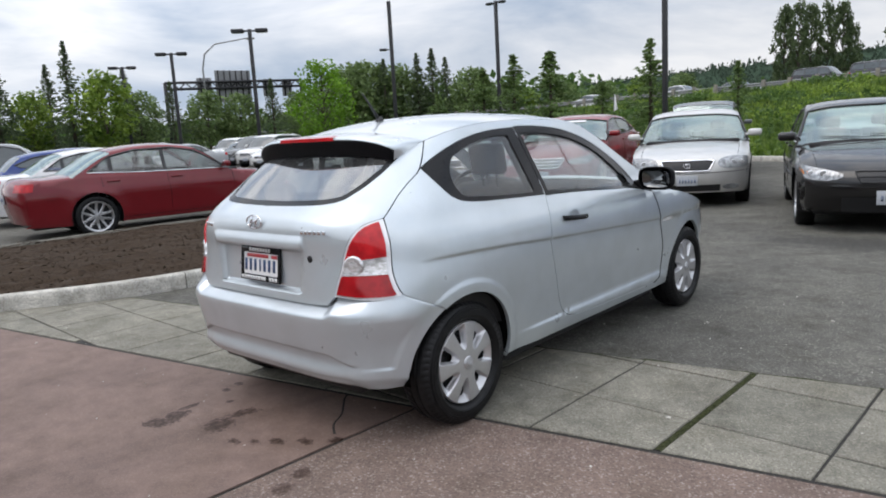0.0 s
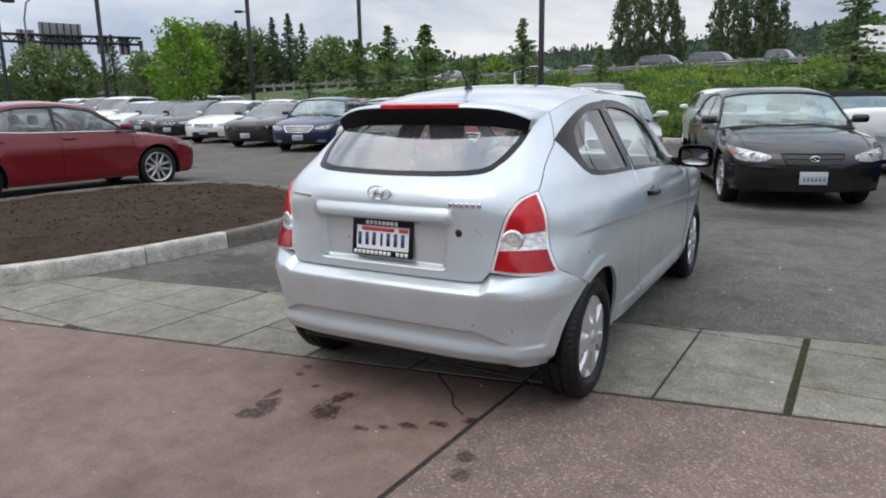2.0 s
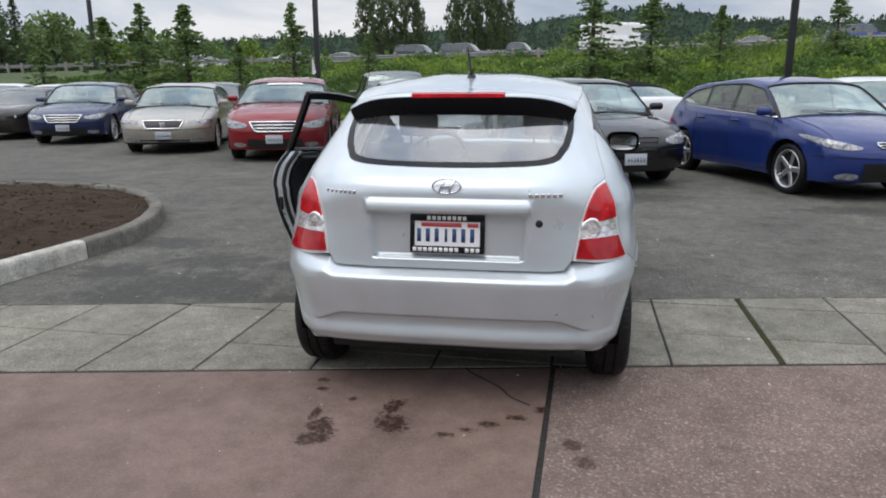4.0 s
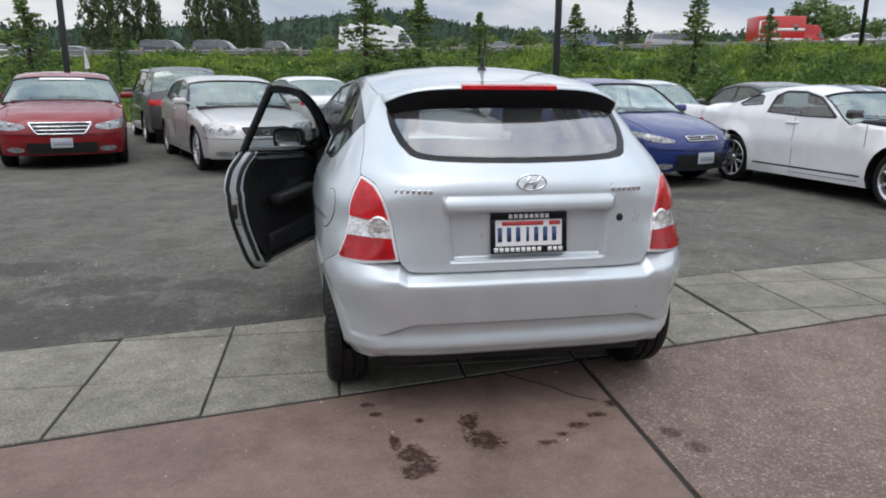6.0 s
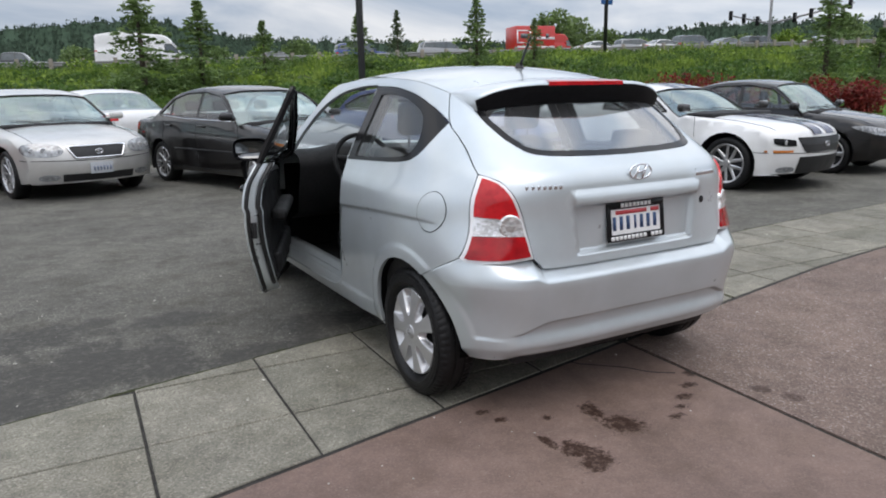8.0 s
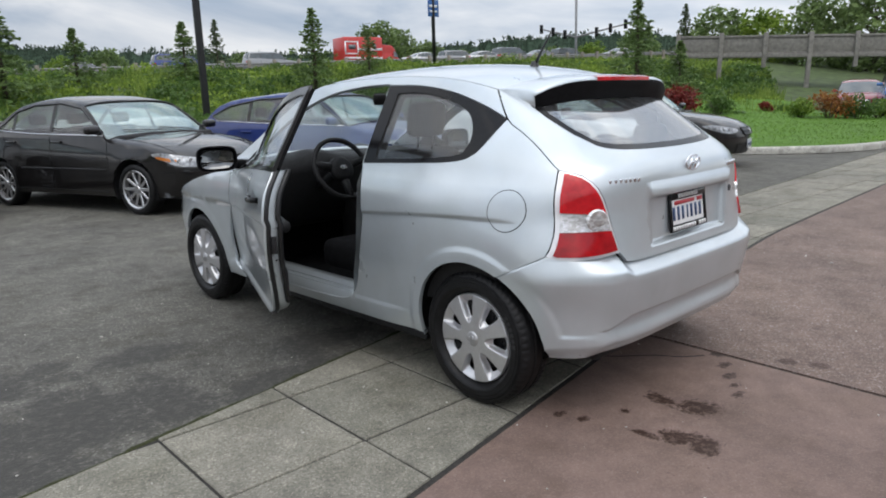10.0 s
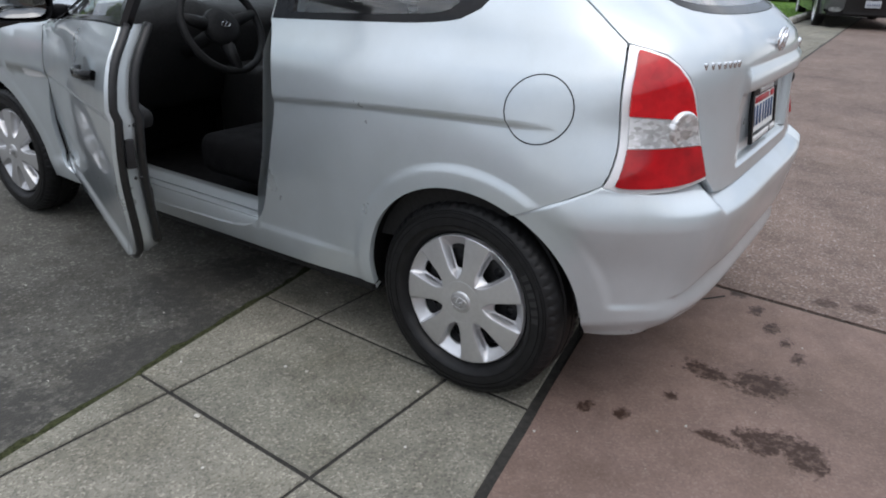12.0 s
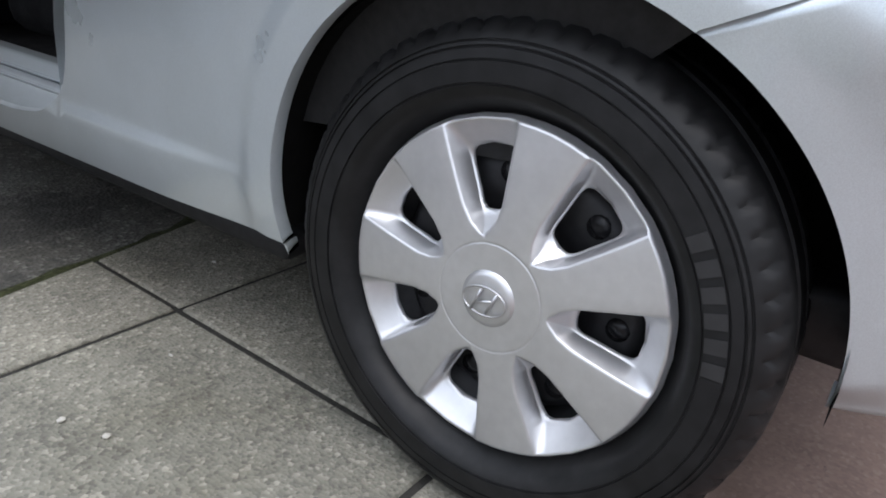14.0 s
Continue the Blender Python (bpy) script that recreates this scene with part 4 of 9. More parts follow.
    def hole_half(r):
        q = (r - 0.134) / 0.0372
        return (0.0255 + 0.24 * (r - 0.134)) * max(0.0, 1 - abs(q) ** 5) ** (1 / 3.6) if abs(q) < 1 else 0.0
    grid_rows, holed = [], []
    for r in radii:
        crown = 0.0895 - 0.010 * (r / radius) ** 2 - 0.012 * ease(0.2015, radius, r) - (0.0012 if abs(r - 0.0664) < 0.0007 else 0)
        p, d, h = straight(pocket, r) if r > 0.073 else 0.0, straight(deep, r) if r > 0.073 else 0.0, hole_half(r)
        wall = min(0.005, p * 0.45)
        h = min(h, max(0.0, p - wall - 0.0015))
        s_mid = pitch / 2 * r
        cols = [(0.0, crown), (s_mid * 0.45 - p * 0.45, crown), (s_mid - p - min(0.003, (s_mid - p) * 0.2), crown), (s_mid - p, crown - min(0.0005, d * 0.1)), (s_mid - p + min(0.0012, p * 0.1), crown - min(0.0018, d * 0.3)),
                (s_mid - p + wall, crown - d * 0.93), (s_mid - p + wall + 0.2 * (p - wall - h), crown - d), (s_mid - h, crown - d)]
        grid_rows.append([(x, c / r, r) for c, x in cols])
        holed.append(h)
    n_r = len(radii)
    for k in range(7):
        base = SPOKE + pitch * k
        for side in (1, -1):
            vs = [[bm.verts.new((x, r * math.cos(base + side * a), r * math.sin(base + side * a))) for x, a, r in row] for row in grid_rows]
            for i in range(n_r - 1):
                for j in range(7):
                    q = (vs[i][j], vs[i][j + 1], vs[i + 1][j + 1], vs[i + 1][j])
                    bm.faces.new(q if side > 0 else q[::-1])
            # edge of the hole, turned inwards
            for i in range(n_r - 1):
                if holed[i] > 0 or holed[i + 1] > 0:
                    p, q = vs[i][7], vs[i + 1][7]
                    f = (p, bm.verts.new(p.co + Vector((-0.006, 0, 0))), bm.verts.new(q.co + Vector((-0.006, 0, 0))), q)
                    bm.faces.new(f if side > 0 else f[::-1])
    add_lathe(bm, [(0.0, 0.0945), (0.014, 0.0942), (0.028, 0.0932), (0.0335, 0.0910), (0.0350, 0.0880)], 40)
    for v in bm.verts:
        v.co.y *= 0.94
        v.co.z *= 0.94
        v.co.x -= 0.004
    bmesh.ops.remove_doubles(bm, verts=bm.verts, dist=2e-4)
    cap = part("hubcap", bm, M_HUBCAP, wheel, "silver seven-spoke plastic hubcap")
    bm = bmesh.new()
    for s in (-1, 1):
        add_tube(bm, [(0.0948, s * 0.0095 + 0.005 * q, 0.013 * q) for q in (-1, 0, 1)], 0.0018, 6)
    add_tube(bm, [(0.0948, -0.010, -0.003), (0.095, 0, 0), (0.0948, 0.010, 0.003)], 0.0016, 6)
    add_tube(bm, [(0.0940, 0.026 * math.cos(t), 0.0165 * math.sin(t)) for t in (2 * math.pi * q / 28 for q in range(29))], 0.0013, 6, False)
    part("emblem", bm, M_RIM, cap, "embossed oval emblem")
    return wheel


def seat(parent, x, y, bench=False):
    w = 0.60 if bench else 0.25
    s = part("seat", bmesh.new(), M_CLOTH, parent, "black cloth seat")
    bm = bmesh.new()
    add_box(bm, x - w, x + w, y - 0.05, y + 0.46, 0.36, 0.52, 0.05, None, 3)
    tilt = Matrix.Translation((x, y - 0.03, 0.45)) @ Matrix.Rotation(radians(14), 4, "X")
    add_box(bm, -w * 0.96, w * 0.96, -0.08, 0.06, 0.0, 0.60 if not bench else 0.52, 0.05, tilt, 3)
    bm.to_mesh(s.data)
    bm.free()
    s.data.materials.append(M_CLOTH) if not s.data.materials else None
    s.data.shade_smooth()
    for hx in ((x,) if not bench else (x - 0.33, x + 0.33)):
        bm = bmesh.new()
        m = Matrix.Translation((hx, y - (0.20 if not bench else 0.17), 1.10 if not bench else 1.03)) @ Matrix.Rotation(radians(10), 4, "X")
        add_box(bm, -0.115, 0.115, -0.035, 0.045, -0.005 if not bench else 0.0, 0.17 if not bench else 0.10, 0.035, m, 3)
        add_tube(bm, [m @ Vector((q, 0, -0.12)) for q in (-0.05,)] + [m @ Vector((-0.05, 0, 0.02))], 0.006, 6)
        add_tube(bm, [m @ Vector((0.05, 0, -0.12)), m @ Vector((0.05, 0, 0.02))], 0.006, 6)
        part("headrest", bm, M_CLOTH, s, "black headrest")


def square_up(x, z):
    """Stretch that turns a circle into a rounded square."""
    r = math.hypot(x, z)
    return r / max(1e-9, (abs(x) ** 4 + abs(z) ** 4) ** 0.25) if r > 1e-9 else 1.0


def mirror_part(parent, sx):
    bm = bmesh.new()
    add_lathe(bm, [(0.0, -0.055), (0.45, -0.052), (0.8, -0.035), (0.97, -0.005), (1.0, 0.03), (0.97, 0.048), (0.92, 0.05), (0.90, 0.044)], 28, "y")
    for v in bm.verts:
        k = square_up(v.co.x, v.co.z)
        v.co.x, v.co.z = v.co.x * k, v.co.z * k
        v.co = Vector((sx * (0.902 + v.co.x * 0.112), 1.80 - v.co.y, 0.988 + v.co.z * 0.073))
    add_box(bm, min(sx * 0.74, sx * 0.82), max(sx * 0.74, sx * 0.82), 1.78, 1.86, 0.925, 0.975, 0.012)
    mir = part("mirror_housing", bm, M_SPOILBLACK, parent, "black door mirror housing")
    bm = bmesh.new()
    add_lathe(bm, [(0.0, 0), (0.92, 0), (0.93, 0.004)], 28, "y")
    for v in bm.verts:
        k = square_up(v.co.x, v.co.z)
        v.co.x, v.co.z = v.co.x * k, v.co.z * k
        v.co = Vector((sx * (0.904 + v.co.x * 0.098), 1.762 - v.co.y - v.co.z * 0.0125 - v.co.x * 0.006, 0.988 + v.co.z * 0.061))
    part("mirror_glass", bm, M_MIRROR, mir, "mirror glass")
    bm = bmesh.new()
    tri = [(1.70, 0.94), (1.88, 0.905), (1.84, 0.99), (1.76, 1.03)]
    rows = [[(sx * (half(y, z) + o), y, z) for y, z in tri] for o in (0.004,)]
    bm.faces.new([bm.verts.new(p) for p in rows[0]])
    part("mirror_base", bm, M_BLACK, mir, "black triangular mirror base")


def build_door(parent, sx, angle):
    """A long front door; angle: degrees open."""
    surf = right_side if sx > 0 else left_side
    flip = sx < 0
    door = new("door")
    door.parent = parent
    tagged(door, "silver driver's door standing open" if angle else "closed silver passenger door")
    pivot = Matrix.Translation((sx * 0.835, 1.99, 0))
    door.matrix_basis = pivot @ Matrix.Rotation(radians(sx * angle), 4, "Z") @ pivot.inverted()
    skin = ring(DOOR_REAR, DOOR_LOW, DOOR_FRONT, BELT_LINE)
    folds = [[(y, table(CREASE, y) + dz) for y in np.linspace(0.66, 2.06, 48)] for dz in (0.022, 0.008, 0.0, -0.0045, -0.009, -0.018, -0.035)]
    panel("door_skin", surf, skin, M_SILVER, door, (), 0.04, 0.0035, 0.03, 0, folds, "", flip)
    frame_ring = ring(BELT_LINE[::-1], FRAME_TOP, FRAME_REAR)
    panel("window_frame", surf, frame_ring, M_GLOSSBLACK, door, (DOOR_GLASS,), 0.03, 0.002, 0.03, -0.002, (), "black window frame", flip)
    pane = panel("window_pane", surf, inset(DOOR_GLASS, -0.01), M_GLASS, door, (), 0.05, 0, 0, -0.010, (), "", flip)
    pane.visible_shadow = False
    panel("inner_frame", surf, frame_ring, M_BLACK, door, (inset(DOOR_GLASS, 0.004),), 0.03, 0.004, 0, -0.018, (), "black inner window frame", flip)
    bm = bmesh.new()
    add_grid(bm, [[(sx * (half(y, z) - o), y, z) for o in (0.002, 0.010, 0.018)] for y, z in ring(FRAME_TOP, FRAME_REAR)])
    part("frame_edge", bm, M_BLACK, door, "black edge of the window frame")
    # inner trim, edge faces and pull
    trim = ring(curve([(0.80, 0.985), (0.76, 0.76), (0.80, 0.55), (0.87, 0.40), (0.95, 0.35)]), [(1.9, 0.335)], curve([(1.9, 0.335), (1.96, 0.5), (1.92, 0.72), (1.84, 0.90)]), [(1.6, 0.955)])
    panel("inner_panel", surf, trim, M_TRIM, door, (), 0.06, 0, 0.03, 0.085, (), "black moulded inner door panel", not flip)
    bm = bmesh.new()
    rows = [[(sx * (half(y, z) - o), y + dy, z) for o, dy in ((0.006, 0.004), (0.03, 0.012), (0.055, 0.02), (0.088, 0.05))] for y, z in DOOR_REAR]
    add_grid(bm, rows)
    add_grid(bm, [[(sx * (half(y, z) - o), y, z + dz) for o, dz in ((0.006, 0.003), (0.05, 0.012), (0.09, 0.06))] for y, z in DOOR_LOW])
    part("door_edge", bm, M_SILVER, door, "painted inner door edge")
    # Blackened front edge and strip paint in the shade of the hinge gap.
    bm = bmesh.new()
    add_grid(bm, [[(sx * (half(y, z) - o), y - dy, z) for o, dy in ((0.006, 0.003), (0.05, 0.012), (0.09, 0.08))] for y, z in DOOR_FRONT])
    add_tube(bm, [(sx * (half(y, z) - 0.006), y + 0.004, z) for y, z in DOOR_FRONT], 0.008, 6)
    part("front_seal", bm, M_BLACK, door, "black strip painting the dark gap at the hinge edge")
    bm = bmesh.new()
    seal = [(sx * (half(y, z) - 0.075), y + 0.022, z) for y, z in DOOR_REAR if z > 0.37]
    add_tube(bm, seal, 0.012, 6)
    part("door_seal", bm, M_BLACK, door, "black rubber seal")
    bm = bmesh.new()
    add_tube(bm, [(sx * (half(y, z) - 0.020), y + 0.005, z) for y, z in DOOR_REAR], 0.0115, 6)
    part("edge_seal", bm, M_BLACK, door, "black seal along the door edge")
    for hy, hz in ((0.683, 0.745), (0.690, 0.60)):
        for o in (0.048, 0.062):
            bm = bmesh.new()
            bmesh.ops.create_uvsphere(bm, u_segments=8, v_segments=6, radius=0.005, matrix=Matrix.Translation((sx * (half(hy, hz) - o), hy + 0.012, hz)))
            part("screw", bm, M_STEEL, door, "dark screw")
    bm = bmesh.new()
    add_box(bm, min(sx * 0.775, sx * 0.80), max(sx * 0.775, sx * 0.80), 0.688, 0.70, 0.63, 0.71, 0.003)
    part("latch", bm, M_STEEL, door, "dark latch plate")
    bm = bmesh.new()
    add_box(bm, min(sx * 0.65, sx * 0.735), max(sx * 0.65, sx * 0.735), 1.0, 1.62, 0.66, 0.72, 0.025, None, 3)
    add_box(bm, min(sx * 0.69, sx * 0.735), max(sx * 0.69, sx * 0.735), 0.95, 1.75, 0.385, 0.50, 0.02, None, 3)
    part("armrest", bm, M_TRIM, door, "black armrest and door pocket")
    # outer handle
    bm = bmesh.new()
    rows = []
    for k in range(13):
        s = k / 12
        y, bow = 0.80 + 0.235 * s, math.sin(math.pi * min(1, max(0, s))) ** 0.4
        c = Vector((sx * (half(y, 0.855) + 0.004 + 0.030 * bow), y, 0.862 - 0.016 * s))
        rows.append([c + Vector((sx * 0.008 * math.cos(a), 0, 0.014 * math.sin(a))) for a in (2 * math.pi * q / 10 for q in range(11))])
    add_grid(bm, rows)
    part("handle", bm, M_GLOSSBLACK, door, "black pull handle")
    bm = bmesh.new()
    add_grid(bm, [[(sx * (half(0.915, 0.855) + 0.0015 - 0.0 * q), 0.915 + 0.055 * q * math.cos(a), 0.855 + 0.042 * q * math.sin(a)) for a in (2 * math.pi * k / 20 for k in range(21))] for q in (0.05, 0.6, 1.0)])
    part("handle_cup", bm, M_SILVER, door, "recessed handle cup")
    mirror_part(door, sx)
    return door


def build_tail_lamp(parent, sx):
    lamp = new("tail_lamp")
    lamp.parent = parent
    tagged(lamp, "red and clear tail lamp")
    outer = on_tail(LAMP_EDGE)
    low = curve([(outer[-1][0], outer[-1][1]), (0.735, 0.671), (0.64, 0.671), (0.518, 0.684)], 0.02)
    inn = curve([(0.518, 0.684), (0.533, 0.77), (0.547, 0.85), (0.572, 0.93), (0.602, 0.98), (outer[0][0], outer[0][1])], 0.02)
    whole = ring(outer, low, inn)
    surf = (lambda x, z: tail(x, z)) if sx > 0 else (lambda x, z: (-x, rear(x, z), z))
    flip = sx < 0
    panel("lamp_housing", surf, whole, M_RIMWHITE, lamp, (), 0.03, 0.002, 0.02, 0.0, (), "bright lamp rim", flip)
    body = inset(whole, 0.0115)

    def cut(poly, keep):
        out = []
        for a, b in zip(poly, poly[1:] + poly[:1]):
            da, db = keep(a), keep(b)
            if da >= 0:
                out.append(a)
            if (da >= 0) != (db >= 0):
                s = da / (da - db)
                out.append((a[0] + (b[0] - a[0]) * s, a[1] + (b[1] - a[1]) * s))
        return out

    def split(p):
        return 0.848 - 0.02 * (0.72 - p[0]) / 0.2

    def split2(p):
        return 0.772
    panel("red_lens", surf, ring(cut(body, lambda p: p[1] - split(p))), M_RED, lamp, (), 0.03, 0.001, 0.012, 0.009, (), "red upper lens", flip)
    panel("clear_lens", surf, ring(cut(cut(body, lambda p: split(p) - p[1]), lambda p: p[1] - split2(p))), M_CLEAR, lamp, (), 0.02, 0.001, 0.012, 0.008, (), "clear ribbed middle lens", flip)
    panel("red_lens", surf, ring(cut(body, lambda p: split2(p) - p[1])), M_REDLOW, lamp, (), 0.03, 0.001, 0.012, 0.009, (), "red lower lens", flip)
    bm = bmesh.new()
    c = Vector(surf(0.590, 0.812))
    n = Vector((sx * 0.42, -0.9, 0.05)).normalized()
    q = n.to_track_quat("Z", "Y").to_matrix().to_4x4()
    add_lathe(bm, [(0.0, 0.012), (0.018, 0.013), (0.030, 0.009), (0.036, 0.013), (0.043, 0.011), (0.047, 0.003), (0.047, -0.01)], 28, "z")
    for v in bm.verts:
        v.co = Matrix.Translation(c) @ q @ v.co
    part("reversing_lens", bm, M_CLEAR, lamp, "round clear reversing lens")


def build_hatchback():
    car = thing("hatchback", "silver three-door hatchback with its driver's door open", "car")
    outline = side_outline()
    opening = ring(DOOR_REAR, DOOR_LOW, DOOR_FRONT, FRAME_TOP, FRAME_REAR)
    folds = [[(y, table(CREASE, y) + dz) for y in np.linspace(-0.28, 0.665, 36)] for dz in (0.022, 0.008, 0.0, -0.0045, -0.009, -0.018, -0.035)] + [[(y, z) for y in np.linspace(0.335, 0.80, 18)] for z in (0.350, 0.340, 0.333, 0.325, 0.318, 0.308)]
    folds += [arc2(yc, ARCH_Z, ARCH_R + d, 4, 176, 50) for yc in (0.0, 2.5) for d in (0.022, 0.038, 0.047, 0.055, 0.063, 0.072, 0.086)]
    for sx, surf in ((1, right_side), (-1, left_side)):
        flip = sx < 0
        panel("body_side", surf, outline, M_SILVER, car, (opening, QUARTER), 0.035, 0.0015, 0.02, 0, folds, "", flip)
        panel("quarter_window_frame", surf, QUARTER, M_GLOSSBLACK, car, (QUARTER_GLASS,), 0.03, 0.001, 0.02, -0.002, (), "black quarter window surround", flip)
        panel("quarter_window", surf, inset(QUARTER_GLASS, -0.008), M_GLASS, car, (), 0.05, 0, 0, -0.008, (), "", flip).visible_shadow = False
        # inner trim behind the side
        trim = ring([(0.02, 0.42), (0.33, 0.40), (0.62, 0.33)], curve([(0.62, 0.33), (0.72, 0.5), (0.69, 0.8), (0.75, 0.99)]), [(0.745, 1.355), (0.3, 1.31), (0.0, 1.18), (-0.25, 1.0), (-0.28, 0.7)])
        panel("inner_side_trim", surf, trim, M_TRIM, car, (inset(QUARTER_GLASS, 0.0),), 0.06, 0, 0, 0.05, (), "dark inner side trim", not flip)
        # sill, step and inner wheel housings
        bm = bmesh.new()
        add_grid(bm, [[(sx * (half(y, 0.30) - o), y, z) for o, z in ((0.012, 0.285), (0.02, 0.325), (0.05, 0.335), (0.075, 0.328), (0.11, 0.345), (0.16, 0.345), (0.19, 0.26))] for y in (0.72, 0.85, 1.2, 1.6, 2.0, 2.1)])
        part("door_sill", bm, M_SILVER, car, "painted door sill")
        for o, z in ((0.034, 0.332), (0.078, 0.3335)):
            bm = bmesh.new()
            add_tube(bm, [(sx * (half(y, 0.30) - o), y, z) for y in np.linspace(0.80, 2.0, 14)], 0.003, 5)
            part("sill_ridge", bm, M_SILVER, car, "painted ridge along the sill")
        bm = bmesh.new()
        add_grid(bm, [[(sx * (half(0.75, z) - o), 0.745 + 0.10 * ease(0.7, 0.33, z) + dy, z) for o, dy in ((0.012, -0.01), (0.04, 0.0), (0.07, 0.012), (0.12, 0.0))] for z in (0.30, 0.36, 0.45, 0.6, 0.75, 0.9, 1.0, 1.15, 1.3)])
        part("door_pillar", bm, M_SILVER, car, "painted door pillar")
        for yc in (0.0, 2.5):
            bm = bmesh.new()
            add_grid(bm, [[(sx * x, yc + (ARCH_R + 0.004) * math.cos(a), ARCH_Z + (ARCH_R + 0.004) * math.sin(a)) for x in (min(0.80, half(yc + ARCH_R * math.cos(a), max(0.2, ARCH_Z + ARCH_R * math.sin(a))) - 0.014), 0.74, 0.60, 0.50)] for a in (radians(-6 + 192 * k / 30) for k in range(31))])
            rows = [[(sx * 0.50, yc + (ARCH_R + 0.004) * s * math.cos(a), ARCH_Z + (ARCH_R + 0.004) * s * math.sin(a)) for s in (0.02, 1)] for a in (radians(-6 + 192 * k / 30) for k in range(31))]
            add_grid(bm, rows)
            part("wheel_housing", bm, M_LINER, car, "black wheel housing")
            wheel = build_wheel("wheel") if (yc == 0 and sx == 1) else copy_thing(build_hatchback.wheel, Matrix())
            if yc == 0 and sx == 1:
                build_hatchback.wheel = wheel
            wheel.parent = car
            wheel.matrix_basis = Matrix.Translation((sx * 0.710, yc, 0.288)) @ (Matrix() if sx > 0 else Matrix.Rotation(math.pi, 4, "Z")) @ (Matrix() if yc == 0 else Matrix.Rotation(radians(17), 4, "X"))
            tagged(wheel, "wheel with black tyre and silver hubcap")
        build_door(car, sx, 21 if sx < 0 else 0)
        build_tail_lamp(car, sx)
        # side marker repeater
        bm = bmesh.new()
        add_grid(bm, [[(sx * (half(y, z) + 0.006), y, z) for z in (0.676 + 0.012 * s, 0.692, 0.708)] for s, y in ((0.9, 2.00), (0.3, 2.05), (0, 2.12), (0.6, 2.17))])
        part("side_repeater", bm, M_RIMWHITE, car, "clear side repeater")
        bm = bmesh.new()
        add_grid(bm, [[(sx * (half(y, z) + 0.004), y, z) for z in (0.55, 0.6, 0.66)] for y in (2.9, 3.0, 3.1, 3.2)])
        part("headlamp", bm, M_LAMP, car, "clear headlamp")
    # fuel flap on the left side
    flap = [( -0.183 + 0.079 * math.cos(radians(a)), 0.847 + 0.079 * math.sin(radians(a))) for a in range(0, 360, 8)]
    panel("fuel_flap", left_side, flap, M_SILVER, car, (), 0.03, 0.001, 0.003, 0.0022, [f for f in folds[:7]], "round fuel flap", True)
    bm = bmesh.new()
    loop = [Vector(left_side(-0.183 + 0.0805 * math.cos(radians(a)), 0.847 + 0.0805 * math.sin(radians(a)))) for a in range(0, 361, 8)]
    add_tube(bm, loop, 0.0016, 5, False)
    part("flap_gap", bm, M_GLOSSBLACK, car, "dark gap round the flap")
    # roof
    bm = bmesh.new()
    norm_rows = []
    for y, z in ROOF_EDGE[:]:
        w = half(y, z)
        crown = 0.060
        back = 0.05 * ease(0.35, 0.06, y)
        norm_rows.append([(w * s, y - back * (1 - s * s), z + crown * (1 - abs(s) ** 2.3)) for s in np.linspace(-1, 1, 21)])
    add_grid(bm, norm_rows)
    part("roof", bm, M_SILVER, car)
    # bonnet and windscreen
    bm = bmesh.new()
    add_grid(bm, [[(half(y, z) * s, y + 0.03 * (1 - s * s), z + 0.055 * (1 - abs(s) ** 2.5)) for s in np.linspace(-0.995, 0.995, 17)] for y, z in HOOD_EDGE if y > 2.10])
    part("bonnet", bm, M_SILVER, car)
    bm = bmesh.new()
    add_grid(bm, [[(half(y, z) * s * 0.985, y + (0.20 - 0.12 * ease(2.3, 1.3, y)) * (1 - s * s), z + 0.035 * (1 - s * s) + 0.02 * ease(1.6, 1.3, y) * (1 - s * s)) for s in np.linspace(-1, 1, 17)] for y, z in PILLAR])
    part("windscreen", bm, M_GLASS, car).visible_shadow = False
    bm = bmesh.new()
    nose = [(3.15, 0.26), (3.20, 0.32), (3.245, 0.39), (3.25, 0.42), (3.24, 0.455), (3.22, 0.48), (3.20, 0.50)]
    add_grid(bm, [[(half(y, z) * s, y + (0.03 + 0.05 * ease(0.50, 0.42, z)) * (1 - s * s), z + 0.055 * ease(0.42, 0.50, z) * (1 - abs(s) ** 2.5)) for s in np.linspace(-0.998, 0.998, 17)] for y, z in nose])
    part("front_bumper", bm, M_SILVER, car)
    # tailgate with its window
    right = on_tail(HATCH_SEAM)[::-1]
    lamp_in = curve([(0.484, 0.645), (0.518, 0.684), (0.533, 0.77), (0.547, 0.85), (0.572, 0.93), (0.602, 0.98), right[0]], 0.03)
    upper = right
    half_edge = lamp_in + upper
    bottom = curve([(-0.484, 0.645), (-0.44, 0.641), (0, 0.640), (0.44, 0.641), (0.484, 0.645)], 0.05)
    gate = ring(bottom, half_edge, [(-x, z) for x, z in half_edge[::-1]])
    glass_half = curve([(0.0, 1.055), (0.2, 1.058), (0.38, 1.066), (0.455, 1.083), (0.49, 1.125), (0.512, 1.19), (0.514, 1.24), (0.50, 1.285)], 0.03)
    glass = ring(glass_half, [(-x, z) for x, z in glass_half[::-1]])
    inner_half = curve([(0.0, 1.076), (0.2, 1.079), (0.37, 1.087), (0.437, 1.104), (0.467, 1.145), (0.487, 1.20), (0.487, 1.232), (0.450, 1.254), (0.30, 1.262), (0.0, 1.266)], 0.03)
    inner = ring(inner_half, [(-x, z) for x, z in inner_half[::-1]])
    tailgate = new("tailgate")
    tailgate.parent = car
    tagged(tailgate, "silver tailgate")

